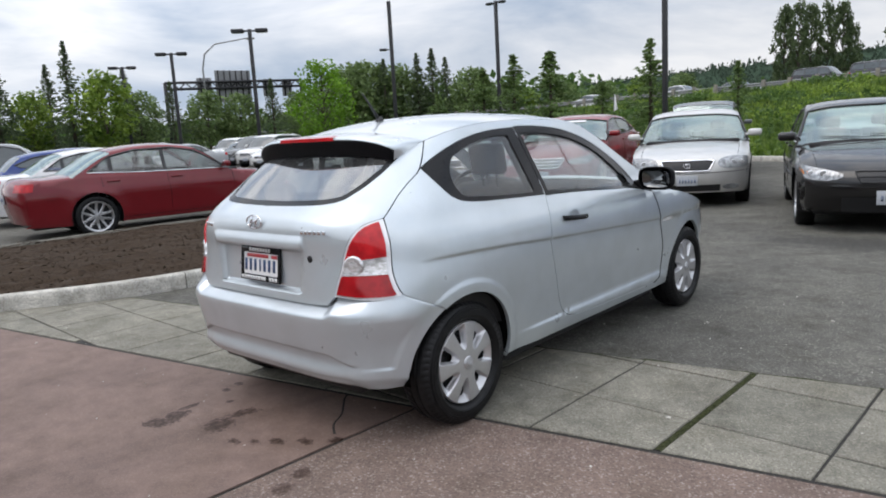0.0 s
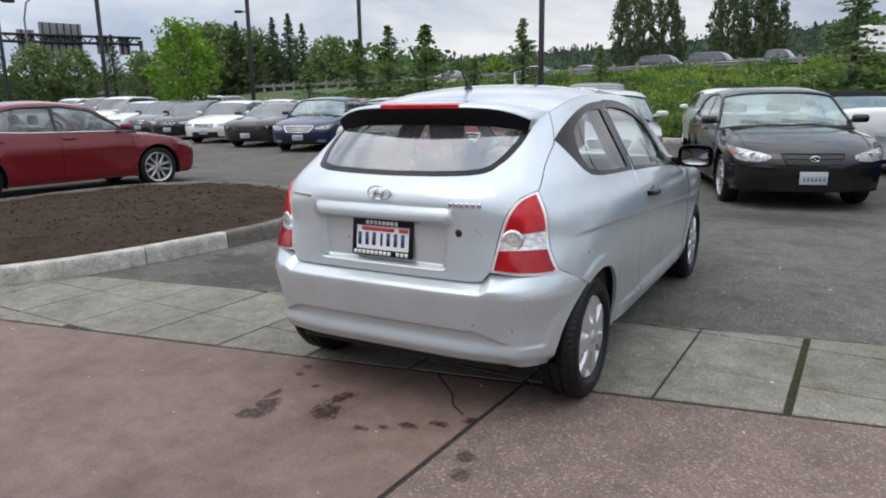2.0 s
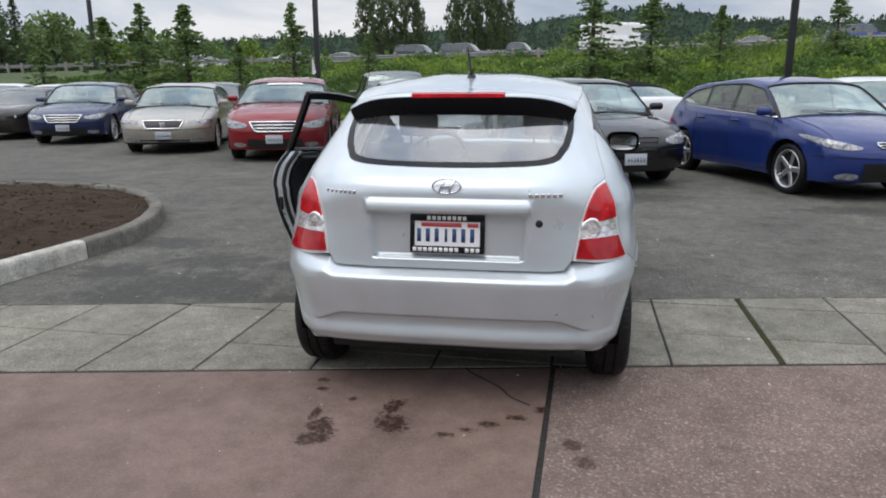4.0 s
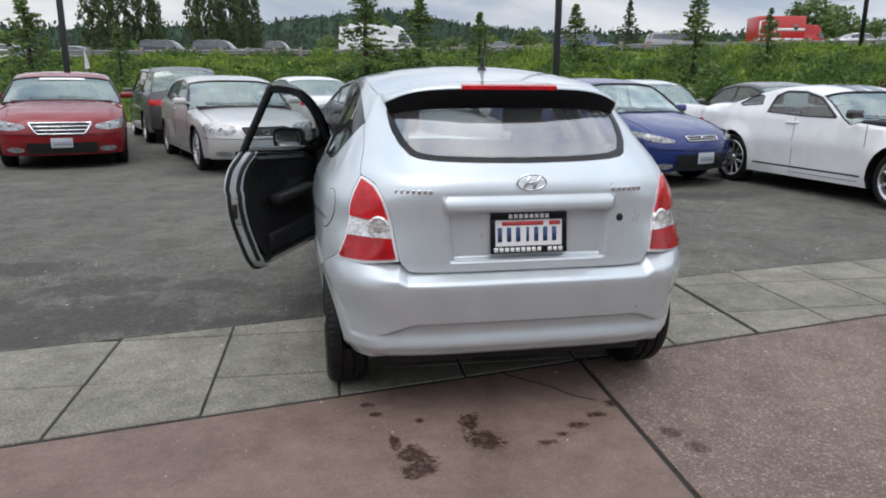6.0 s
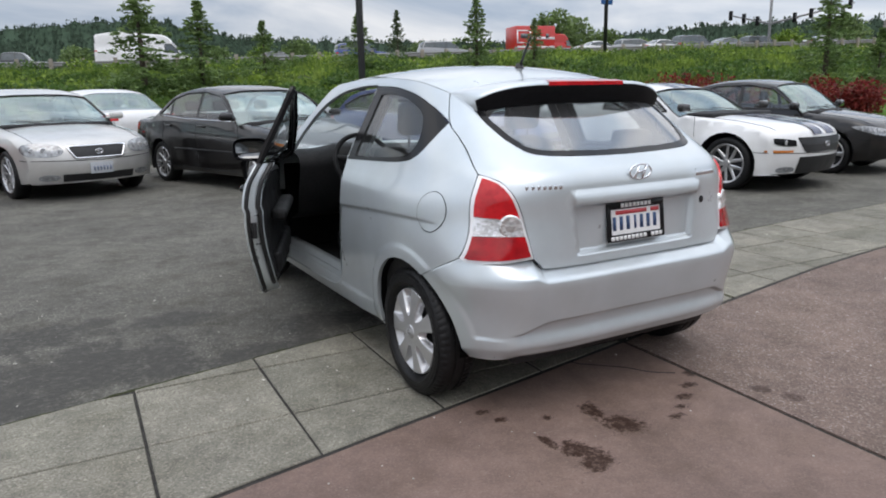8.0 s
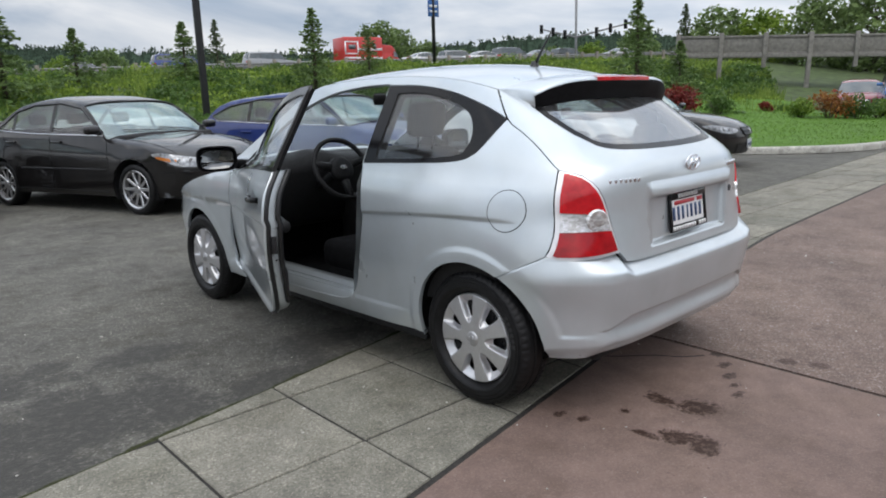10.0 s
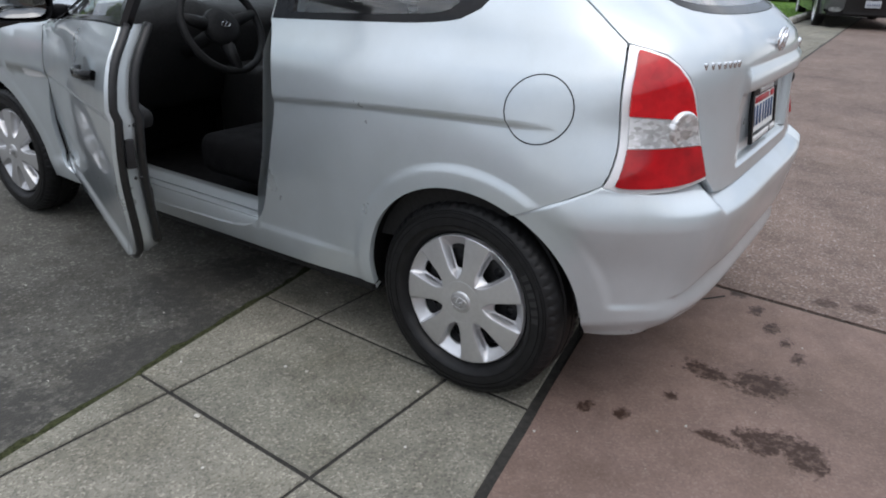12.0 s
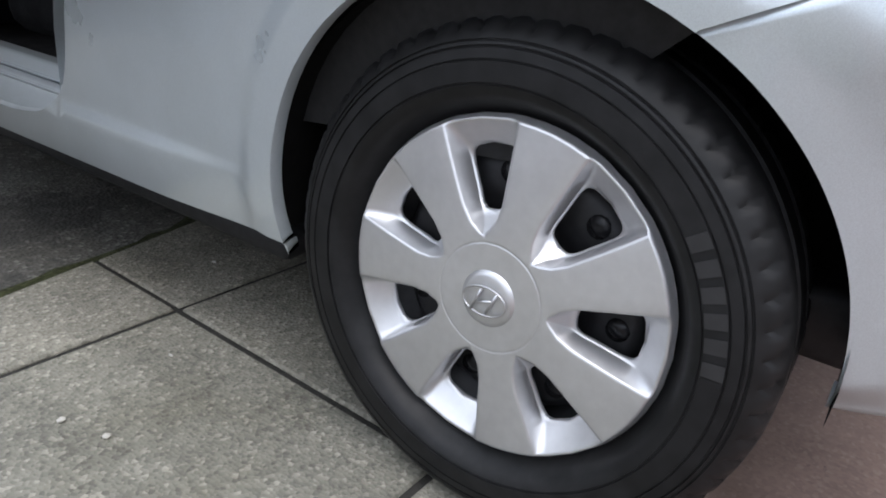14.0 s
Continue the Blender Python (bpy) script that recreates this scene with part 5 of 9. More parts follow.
    def gate_surface(x, z):
        """The tailgate with its recessed plate pocket and the shelf over it."""
        y = rear(x, z)
        pocket = ease(0.312, 0.300, abs(x) - 0.10 * (z - 0.68)) * ease(0.680, 0.689, z) * ease(0.872, 0.865, z)
        shelf = ease(0.352, 0.344, abs(x)) * ease(0.872, 0.879, z) * ease(0.934, 0.924, z)
        return (x, y + 0.026 * pocket - 0.013 * shelf, z)
    rows_c = [[(-0.33, z), (0.33, z)] for z in (0.672, 0.680, 0.6845, 0.689, 0.70, 0.855, 0.865, 0.872, 0.879, 0.888, 0.924, 0.934, 0.942)] + [[(s * x0, 0.69), (s * (x0 + 0.018), 0.864)] for s in (-1, 1) for x0 in (0.292, 0.300, 0.306, 0.312)] + [[(s * x0, 0.88), (s * x0, 0.924)] for s in (-1, 1) for x0 in (0.338, 0.344, 0.352)]
    panel("gate_skin", gate_surface, gate, M_SILVER, tailgate, (glass,), 0.03, 0.0018, 0.02, 0, rows_c)
    panel("window_border", tail, glass, M_GLOSSBLACK, tailgate, (inner,), 0.03, 0.001, 0.01, -0.001, (), "black glass border")
    panel("rear_window", tail, inset(inner, -0.01), M_REARGLASS, tailgate, (), 0.05, 0, 0, -0.004, (), "tinted rear window").visible_shadow = False
    bm = bmesh.new()
    bmesh.ops.create_uvsphere(bm, u_segments=20, v_segments=8, radius=1, matrix=Matrix.Translation((0.380, rear(0.38, 0.838), 0.838)) @ Matrix.Diagonal((0.016, 0.006, 0.016, 1)))
    part("lock", bm, M_STEEL, tailgate, "dark round lock")
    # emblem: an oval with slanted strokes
    bm = bmesh.new()
    c = Vector((0, rear(0, 0.985) - 0.008, 0.988))
    add_tube(bm, [c + Vector((0.058 * math.cos(t), 0, 0.030 * math.sin(t))) for t in (2 * math.pi * k / 32 for k in range(33))], 0.0045, 6, False)
    for s in (-1, 1):
        add_tube(bm, [c + Vector((s * 0.021 + 0.012 * q, -0.002, 0.024 * q)) for q in (-1, 0, 1)], 0.006, 6)
    add_tube(bm, [c + Vector((-0.024, -0.002, -0.003)), c + Vector((0.024, -0.002, 0.003))], 0.005, 6)
    part("emblem", bm, M_CHROME, tailgate, "chrome oval emblem")
    for x0, n, w in ((-0.53, 7, 0.021), (0.335, 6, 0.024)):
        for k in range(n):
            bm = bmesh.new()
            x = x0 + k * w
            y = rear(x, 0.955)
            add_box(bm, x, x + w * 0.72, y - 0.005, y + 0.004, 0.945, 0.962, 0.002)
            part("badge_bar", bm, M_CHROME, tailgate, "chrome badge stroke")
    # number plate in its dealer frame, all writing as bars
    plate = part("number_plate", bmesh.new(), M_WHITE, tailgate, "white number plate in a black frame")
    tilt = Matrix.Translation((0, rear(0, 0.785) + 0.020, 0.785)) @ Matrix.Rotation(radians(-7), 4, "X")
    bm = bmesh.new()
    add_box(bm, -0.150, 0.150, -0.003, 0.002, -0.074, 0.074, 0.001, tilt)
    bm.to_mesh(plate.data)
    bm.free()
    bm = bmesh.new()
    for x0, x1, z0, z1 in ((-0.158, 0.158, 0.052, 0.081), (-0.158, 0.158, -0.081, -0.052), (-0.158, -0.138, -0.06, 0.06), (0.138, 0.158, -0.06, 0.06)):
        add_box(bm, x0, x1, -0.009, 0.002, z0, z1, 0.003, tilt)
    part("plate_frame", bm, M_GLOSSBLACK, plate, "black plate frame")
    def bars(spans, z0, z1, y0, mat, label):
        for x0, x1 in spans:
            b = bmesh.new()
            add_box(b, x0, x1, y0, y0 + 0.003, z0, z1, 0, tilt)
            part("bar", b, mat, plate, label)
    bars([(-0.128 + 0.0375 * k, -0.128 + 0.0375 * k + 0.017) for k in range(7) if k != 3] + [(-0.010, 0.0)], -0.034, 0.022, -0.0055, M_BLUE_INK, "dark blue bar")
    bars([(-0.11, 0.06), (0.085, 0.13)], 0.030, 0.046, -0.0055, M_RED_INK, "red bar")
    bars([(-0.085 + 0.0215 * k, -0.070 + 0.0215 * k) for k in range(8)], 0.058, 0.075, -0.0115, M_WHITE, "white bar")
    bars([(-0.145 + 0.0222 * k, -0.129 + 0.0222 * k) for k in range(13) if k != 9], -0.075, -0.058, -0.0115, M_WHITE, "white bar")
    # roof spoiler with the high brake lamp
    bm = bmesh.new()
    rows = []
    y_e, z_e = ROOF_EDGE[-1]
    w_e = half(y_e, z_e)
    for s in np.linspace(-1, 1, 41):
        e = abs(s)
        yr_, zr_ = y_e - 0.05 * (1 - s * s), z_e + 0.060 * (1 - e ** 2.3)
        x = s * (w_e - 0.012)
        y_back, z_back = -0.215 + 0.095 * e ** 3, 1.350 - 0.060 * e ** 5
        z_low = 1.262 - 0.028 * e ** 3
        y_low = rear(x * 0.97, z_low) + 0.004
        face_row = [(x * (1 - 0.03 * q), y_back + (y_low - y_back) * q ** 1.6, z_back - 0.012 + (z_low - z_back + 0.012) * q) for q in (0.12, 0.35, 0.65, 1.0)]
        rows.append([(s * w_e, yr_, zr_), (s * (w_e - 0.004), yr_ + (y_back - yr_) * 0.5, zr_ + (z_back - zr_) * 0.5 + 0.006), (x, y_back + 0.016, z_back + 0.004), (x, y_back + 0.003, z_back - 0.001), (x, y_back, z_back - 0.010)] + face_row)
    vv = add_grid(bm, rows)
    bm.faces.new(vv[0])
    bm.faces.new(vv[-1][::-1])
    for j in range(len(vv) - 1):
        for k in range(4, 8):
            for f in vv[j][k].link_faces:
                if all(v in (vv[j][k], vv[j + 1][k], vv[j][k + 1], vv[j + 1][k + 1]) for v in f.verts):
                    f.material_index = 1
    sp = part("spoiler", bm, [M_SILVER, M_SPOILBLACK], car, "silver roof spoiler with a black underside")
    bm = bmesh.new()
    add_grid(bm, [[(x, -0.2165 + 0.095 * abs(x / 0.5) ** 3, z - 0.06 * abs(x / 0.5) ** 5) for z in (1.337, 1.346, 1.3525)] for x in np.linspace(-0.21, 0.21, 15)])
    add_grid(bm, [[(x, y + 0.095 * abs(x / 0.5) ** 3, z - 0.06 * abs(x / 0.5) ** 5) for y, z in ((-0.2165, 1.3525), (-0.199, 1.3575), (-0.185, 1.360))] for x in np.linspace(-0.21, 0.21, 15)])
    part("brake_lamp", bm, M_RED, sp, "red high brake lamp")
    # rear bumper
    def corner(y, z):
        return math.degrees(math.asin(min(1, ((Y0 - y) / table(LR, z)) ** (square(z) / 2))))

    def face(x, z):
        return math.degrees(math.acos(min(1, (x / table(WB, z)) ** (square(z) / 2))))
    top = [(90, 0.645), (face(0.25, 0.64), 0.645), (face(0.484, 0.64), 0.646), (face(0.51, 0.67), 0.668), (face(0.60, 0.67), 0.668), (corner(-0.45, 0.67), 0.668), (corner(-0.352, 0.684), 0.681), (corner(-0.264, 0.637), 0.635), (corner(-0.162, 0.586), 0.586)]
    low = [(90, 0.285), (face(0.25, 0.28), 0.285), (face(0.484, 0.28), 0.283), (64, 0.278), (57, 0.272), (51, 0.268), (corner(-0.41, 0.265), 0.264), (corner(-0.37, 0.262), 0.262), (corner(-0.328, 0.26), 0.260)]
    profile = [(0.0, 1.125), (0.06, 1.165), (0.14, 1.185), (0.30, 1.175), (0.52, 1.188), (0.78, 1.204), (0.86, 1.205), (0.885, 1.200), (0.91, 1.188), (0.95, 1.165), (1.0, 1.135)]
    ts = [k / 72 for k in range(73)]
    bm = bmesh.new()
    for sx in (1, -1):
        rows = []
        for k in range(97):
            u = k / 96 * 8
            i = min(7, int(u))
            s = u - i
            pt, pl = [a + (b - a) * s for a, b in zip(top[i], top[i + 1])], [a + (b - a) * s for a, b in zip(low[i], low[i + 1])]
            side = ease(2.8, 5.4, u)
            col = []
            for r in ts:
                phi, z = radians(pl[0] + (pt[0] - pl[0]) * r), pl[1] + (pt[1] - pl[1]) * r
                if i == 7:
                    z8, lean = low[8][1] + (top[8][1] - low[8][1]) * r, low[8][0] + (top[8][0] - low[8][0]) * r
                    y8 = -math.sqrt(max(0.0, ARCH_R ** 2 - (z8 - ARCH_Z) ** 2)) - 0.001
                    phi += radians((corner(y8, z8) - lean) * s)
                reach = table(profile, r) * (1 - side) + table(LR, z) * side
                w = table(WB, z) * (1 + 0.004 * (1 - side)) * (1 - 0.035 * ease(0.14, 0.0, r))
                c_, s_ = max(0.0, math.cos(phi)) ** (2 / square(z)), math.sin(phi) ** (2 / square(z))
                x, y = w * c_, Y0 - reach * s_
                zc = 0.430 - 0.045 * ease(0.44, 0.60, x)
                dip = 0.021 * ease(0.63, 0.53, x) * ease(zc + 0.004, zc - 0.004, z) * ease(0.284, 0.318, z)
                # flank: a flat lip round the arch and along the foot, the panel inside it set back
                lip = math.hypot(y, z - ARCH_Z) - ARCH_R
                panel_in = 0.009 * ease(0.058, 0.082, lip) * ease(0.352, 0.372, z) * ease(0.60, 0.46, z) * ease(0.58, 0.70, x)
                shoulder = (0.016 * min(1.0, max(0.0, (0.668 - z) / 0.088)) - 0.003) * ease(0.42, 0.60, z) * ease(0.03, 0.10, lip) * ease(0.50, 0.66, x)
                col.append((sx * (x - panel_in + shoulder * math.cos(phi)), y + dip - shoulder * math.sin(phi), z))
            rows.append(col)
        add_grid(bm, rows)
        add_grid(bm, [[r[-1], (r[-1][0] * 0.985, r[-1][1] + 0.012, r[-1][2] + 0.006), (r[-1][0] * 0.965, r[-1][1] + 0.025, r[-1][2] + 0.008)] for r in rows])
        add_grid(bm, [[r[0], (r[0][0] * 0.975, min(r[0][1] + 0.04, max(r[0][1], -0.335)), r[0][2] - 0.002), (r[0][0] * 0.95, min(r[0][1] + 0.10, max(r[0][1], -0.335)), r[0][2] + 0.012)] for r in rows])
    bmesh.ops.remove_doubles(bm, verts=bm.verts, dist=2e-4)
    part("rear_bumper", bm, M_SILVER, car, "silver rear bumper")
    # aerial
    bm = bmesh.new()
    add_lathe(bm, [(0.0, 0.035), (0.014, 0.034), (0.019, 0.02), (0.028, 0.004), (0.030, -0.012)], 14, "z", (0, 0.30, 1.415))
    add_tube(bm, [(0, 0.29, 1.44), (-0.004, 0.245, 1.505), (-0.008, 0.195, 1.572)], [0.008, 0.006, 0.0045], 6)
    part("aerial", bm, M_BLACK, car, "black roof aerial")
    # inside
    bm = bmesh.new()
    add_box(bm, -0.66, 0.66, 0.30, 2.2, 0.20, 0.25, 0.01)
    part("floor_pan", bm, M_CARPET, car, "black carpeted floor")
    bm = bmesh.new()
    add_box(bm, -0.66, 0.66, 2.15, 2.2, 0.25, 0.85, 0.01)
    part("bulkhead", bm, M_CARPET, car, "black bulkhead lining")
    bm = bmesh.new()
    add_box(bm, -0.46, 0.46, -0.44, 0.30, 0.33, 0.37, 0.01)
    part("boot_floor", bm, M_CARPET, car, "black carpeted boot floor")
    bm = bmesh.new()
    add_box(bm, -0.56, 0.56, -0.44, -0.41, 0.37, 0.62, 0.01)
    part("boot_trim", bm, M_CARPET, car, "black boot trim")
    bm = bmesh.new()
    add_box(bm, -0.09, 0.09, 0.5, 1.95, 0.25, 0.42, 0.03)
    part("centre_tunnel", bm, M_CARPET, car, "black carpeted tunnel")
    bm = bmesh.new()
    add_box(bm, -0.70, 0.70, 0.40, 2.10, 0.16, 0.20, 0.01)
    add_box(bm, -0.55, 0.55, -0.45, 0.35, 0.225, 0.325, 0.02)
    part("underbody", bm, M_STEEL, car, "dark underbody")
    bm = bmesh.new()
    rows = []
    for x in np.linspace(-0.70, 0.70, 15):
        hood = 0.055 * math.exp(-((x + 0.36) / 0.16) ** 2)
        rows.append([(x, y, z) for y, z in ((2.26, 0.92), (2.05, 0.955), (1.80, 0.95 + hood), (1.72, 0.925 + hood), (1.70, 0.86), (1.76, 0.72), (1.80, 0.56), (1.95, 0.50))])
    add_grid(bm, rows)
    add_box(bm, -0.13, 0.13, 1.55, 1.85, 0.30, 0.70, 0.04)
    part("dashboard", bm, M_TRIM, car, "black dashboard")
    wheel_m = Matrix.Translation((-0.36, 1.47, 0.895)) @ Matrix.Rotation(radians(64), 4, "X")
    bm = bmesh.new()
    add_tube(bm, [wheel_m @ Vector((0.185 * math.cos(t), 0.185 * math.sin(t), 0)) for t in (2 * math.pi * k / 40 for k in range(41))], 0.0155, 8, False)
    steer = part("steering_wheel", bm, M_TRIM, car, "black steering wheel")
    for a in (90 + 75, 90 - 75, -90):
        t = radians(a)
        bm = bmesh.new()
        add_tube(bm, [wheel_m @ Vector((0.04 * math.cos(t), 0.04 * math.sin(t), -0.02)), wheel_m @ Vector((0.18 * math.cos(t), 0.18 * math.sin(t), 0))], [0.032, 0.018], 8)
        part("spoke", bm, M_TRIM, steer)
    bm = bmesh.new()
    add_lathe(bm, [(0.0, 0.022), (0.05, 0.020), (0.075, 0.010), (0.08, -0.02), (0.05, -0.06)], 24, "z")
    for v in bm.verts:
        v.co = wheel_m @ v.co
    part("hub", bm, M_TRIM, steer)
    bm = bmesh.new()
    add_tube(bm, [wheel_m @ Vector((0, 0, -0.05)), wheel_m @ Vector((0, 0, -0.28))], 0.03, 8)
    part("steering_column", bm, M_TRIM, steer)
    bm = bmesh.new()
    add_tube(bm, [wheel_m @ Vector((0.020 * math.cos(t), 0.011 * math.sin(t), 0.024)) for t in (2 * math.pi * k / 16 for k in range(17))], 0.002, 5, False)
    add_tube(bm, [wheel_m @ Vector((-0.006, -0.008, 0.025)), wheel_m @ Vector((0.006, 0.008, 0.025))], 0.002, 5)
    part("emblem", bm, M_CHROME, steer, "small chrome emblem")
    seat(car, -0.36, 0.92)
    seat(car, 0.36, 0.98)
    seat(car, 0.0, 0.02, True)
    bm = bmesh.new()
    add_box(bm, -0.52, 0.52, -0.42, -0.10, 0.885, 0.90, 0.005)
    part("parcel_shelf", bm, M_TRIM, car, "black parcel shelf")
    bm = bmesh.new()
    add_grid(bm, [[(half(y, z) * s * 0.96, y, z - 0.03 + 0.055 * (1 - abs(s) ** 2.3)) for s in np.linspace(-1, 1, 9)] for y, z in ROOF_EDGE])
    part("headlining", bm, plain("headlining_cloth", (0.30, 0.30, 0.29), 0.95, 0, 0.1, 90, 0.2), car, "grey headlining")
    bm = bmesh.new()
    add_box(bm, -0.12, 0.12, 1.43, 1.45, 1.255, 1.325, 0.012)
    part("inside_mirror", bm, M_BLACK, car, "inside mirror")
    return car


build_hatchback()


# ---- parked and passing vehicles ----
# per style: silhouette from the front bumper over the roof to the tail, as (share of length from the front, share of height),
# then the corners of the side glass, and where the screens begin and end along the silhouette
STYLES = {
    "sedan": dict(top=[(0.012, 0.17), (0.0, 0.30), (0.004, 0.42), (0.03, 0.50), (0.10, 0.575), (0.27, 0.655), (0.40, 0.94), (0.47, 0.985), (0.55, 1.0), (0.63, 0.985), (0.70, 0.94), (0.83, 0.70), (0.90, 0.685), (0.975, 0.675), (0.995, 0.60), (1.0, 0.42), (0.985, 0.20)],
                  screen=(5, 6), back=(10, 11), glass=[(0.305, 0.665), (0.41, 0.885), (0.50, 0.935), (0.62, 0.925), (0.70, 0.87), (0.775, 0.715), (0.60, 0.685)], split=(0.525, 0.70)),
    "coupe": dict(top=[(0.012, 0.17), (0.0, 0.30), (0.002, 0.46), (0.016, 0.555), (0.10, 0.625), (0.335, 0.70), (0.455, 0.935), (0.52, 0.985), (0.58, 1.0), (0.66, 0.98), (0.73, 0.925), (0.875, 0.765), (0.93, 0.768), (0.985, 0.785), (0.998, 0.67), (1.0, 0.44), (0.985, 0.20)],
                  screen=(5, 6), back=(10, 11), glass=[(0.385, 0.715), (0.465, 0.88), (0.53, 0.93), (0.60, 0.932), (0.632, 0.89), (0.64, 0.735), (0.5, 0.715)], quarter=[(0.675, 0.805), (0.682, 0.885), (0.705, 0.895), (0.728, 0.875), (0.772, 0.80), (0.755, 0.785)], split=()),
    "luxury": dict(top=[(0.012, 0.15), (0.0, 0.27), (0.003, 0.40), (0.018, 0.49), (0.09, 0.56), (0.275, 0.655), (0.405, 0.93), (0.47, 0.985), (0.55, 1.0), (0.64, 0.985), (0.715, 0.935), (0.83, 0.71), (0.90, 0.70), (0.975, 0.69), (0.995, 0.61), (1.0, 0.42), (0.985, 0.20)],
                   screen=(5, 6), back=(10, 11), glass=[(0.31, 0.672), (0.415, 0.885), (0.50, 0.935), (0.63, 0.925), (0.71, 0.87), (0.775, 0.725), (0.60, 0.69)], split=(0.53, 0.705)),
    "fullsize": dict(top=[(0.012, 0.15), (0.0, 0.28), (0.004, 0.42), (0.03, 0.53), (0.10, 0.605), (0.25, 0.68), (0.385, 0.93), (0.46, 0.985), (0.55, 1.0), (0.63, 0.985), (0.71, 0.935), (0.84, 0.745), (0.90, 0.735), (0.975, 0.72), (0.995, 0.64), (1.0, 0.44), (0.985, 0.20)],
                     screen=(5, 6), back=(10, 11), glass=[(0.29, 0.695), (0.40, 0.89), (0.49, 0.935), (0.62, 0.925), (0.70, 0.88), (0.78, 0.76), (0.60, 0.72)], split=(0.525, 0.71)),
    "hatch": dict(top=[(0.012, 0.16), (0.0, 0.28), (0.004, 0.40), (0.035, 0.50), (0.11, 0.585), (0.24, 0.67), (0.39, 0.94), (0.46, 0.985), (0.55, 1.0), (0.70, 0.975), (0.86, 0.91), (0.955, 0.70), (0.975, 0.64), (0.99, 0.60), (1.0, 0.50), (1.0, 0.36), (0.985, 0.20)],
                  screen=(5, 6), back=(10, 11), glass=[(0.275, 0.655), (0.40, 0.885), (0.50, 0.935), (0.66, 0.925), (0.80, 0.865), (0.885, 0.765), (0.86, 0.725), (0.60, 0.685)], split=(0.53, 0.70)),
    "suv": dict(top=[(0.012, 0.17), (0.0, 0.28), (0.003, 0.44), (0.02, 0.53), (0.10, 0.585), (0.26, 0.635), (0.37, 0.93), (0.43, 0.985), (0.55, 1.0), (0.75, 0.985), (0.93, 0.95), (0.975, 0.70), (0.985, 0.64), (0.992, 0.58), (1.0, 0.48), (1.0, 0.36), (0.985, 0.20)],
                screen=(5, 6), back=(10, 11), glass=[(0.29, 0.645), (0.385, 0.89), (0.47, 0.94), (0.70, 0.93), (0.90, 0.90), (0.93, 0.70), (0.60, 0.665)], split=(0.52, 0.735)),
    "van": dict(top=[(0.012, 0.12), (0.0, 0.20), (0.0, 0.28), (0.012, 0.36), (0.05, 0.42), (0.11, 0.47), (0.20, 0.80), (0.25, 0.93), (0.31, 0.985), (0.45, 1.0), (0.97, 0.985), (0.988, 0.90), (0.992, 0.75), (0.996, 0.6), (1.0, 0.4), (1.0, 0.3), (0.99, 0.15)],
                screen=(5, 6), back=(11, 12), glass=[(0.135, 0.48), (0.205, 0.72), (0.24, 0.74), (0.285, 0.73), (0.285, 0.50)], split=None),
    "pickup": dict(top=[(0.012, 0.20), (0.0, 0.30), (0.0, 0.48), (0.012, 0.57), (0.06, 0.61), (0.245, 0.64), (0.33, 0.93), (0.37, 0.985), (0.45, 1.0), (0.57, 0.985), (0.60, 0.95), (0.625, 0.66), (0.66, 0.645), (0.97, 0.645), (0.995, 0.62), (1.0, 0.42), (0.99, 0.26)],
                   screen=(5, 6), back=(10, 11), glass=[(0.275, 0.655), (0.34, 0.90), (0.40, 0.945), (0.56, 0.94), (0.59, 0.88), (0.595, 0.67), (0.43, 0.655)], split=(0.435,)),
}
# outline of a headlamp from its inner end round the corner: (place on the nose), (lower edge), (upper edge)
EYES = {
    "swept": ((0.56, 0.64, 0.74, 0.84, 0.93, 1.0, 1.08, 1.16, 1.23), (-0.036, -0.058, -0.068, -0.068, -0.060, -0.048, -0.020, 0.008, 0.035), (-0.006, 0.010, 0.026, 0.040, 0.054, 0.066, 0.072, 0.070, 0.058)),
    "round": ((0.52, 0.56, 0.62, 0.70, 0.80, 0.90, 1.0, 1.07, 1.12), (-0.030, -0.068, -0.088, -0.096, -0.096, -0.092, -0.080, -0.055, -0.015), (0.012, 0.046, 0.066, 0.078, 0.084, 0.082, 0.070, 0.048, 0.015)),
    "slit": ((0.55, 0.60, 0.68, 0.78, 0.88, 1.0, 1.08, 1.15, 1.20), (-0.034, -0.040, -0.042, -0.042, -0.042, -0.040, -0.034, -0.026, -0.012), (0.030, 0.036, 0.040, 0.042, 0.044, 0.045, 0.044, 0.038, 0.020)),
    "slot": ((0.64, 0.68, 0.72, 0.76, 0.80, 0.84, 0.88, 0.92, 0.96), (-0.050, -0.052, -0.053, -0.052, -0.050, -0.046, -0.040, -0.030, -0.015), (0.020, 0.026, 0.031, 0.036, 0.040, 0.044, 0.047, 0.049, 0.048)),
    "long": ((0.58, 0.65, 0.73, 0.81, 0.89, 0.98, 1.08, 1.20, 1.32), (-0.040, -0.052, -0.056, -0.052, -0.040, -0.020, 0.010, 0.046, 0.082), (-0.018, 0.002, 0.022, 0.040, 0.058, 0.074, 0.090, 0.104, 0.108)),
}
WHEELS = {}


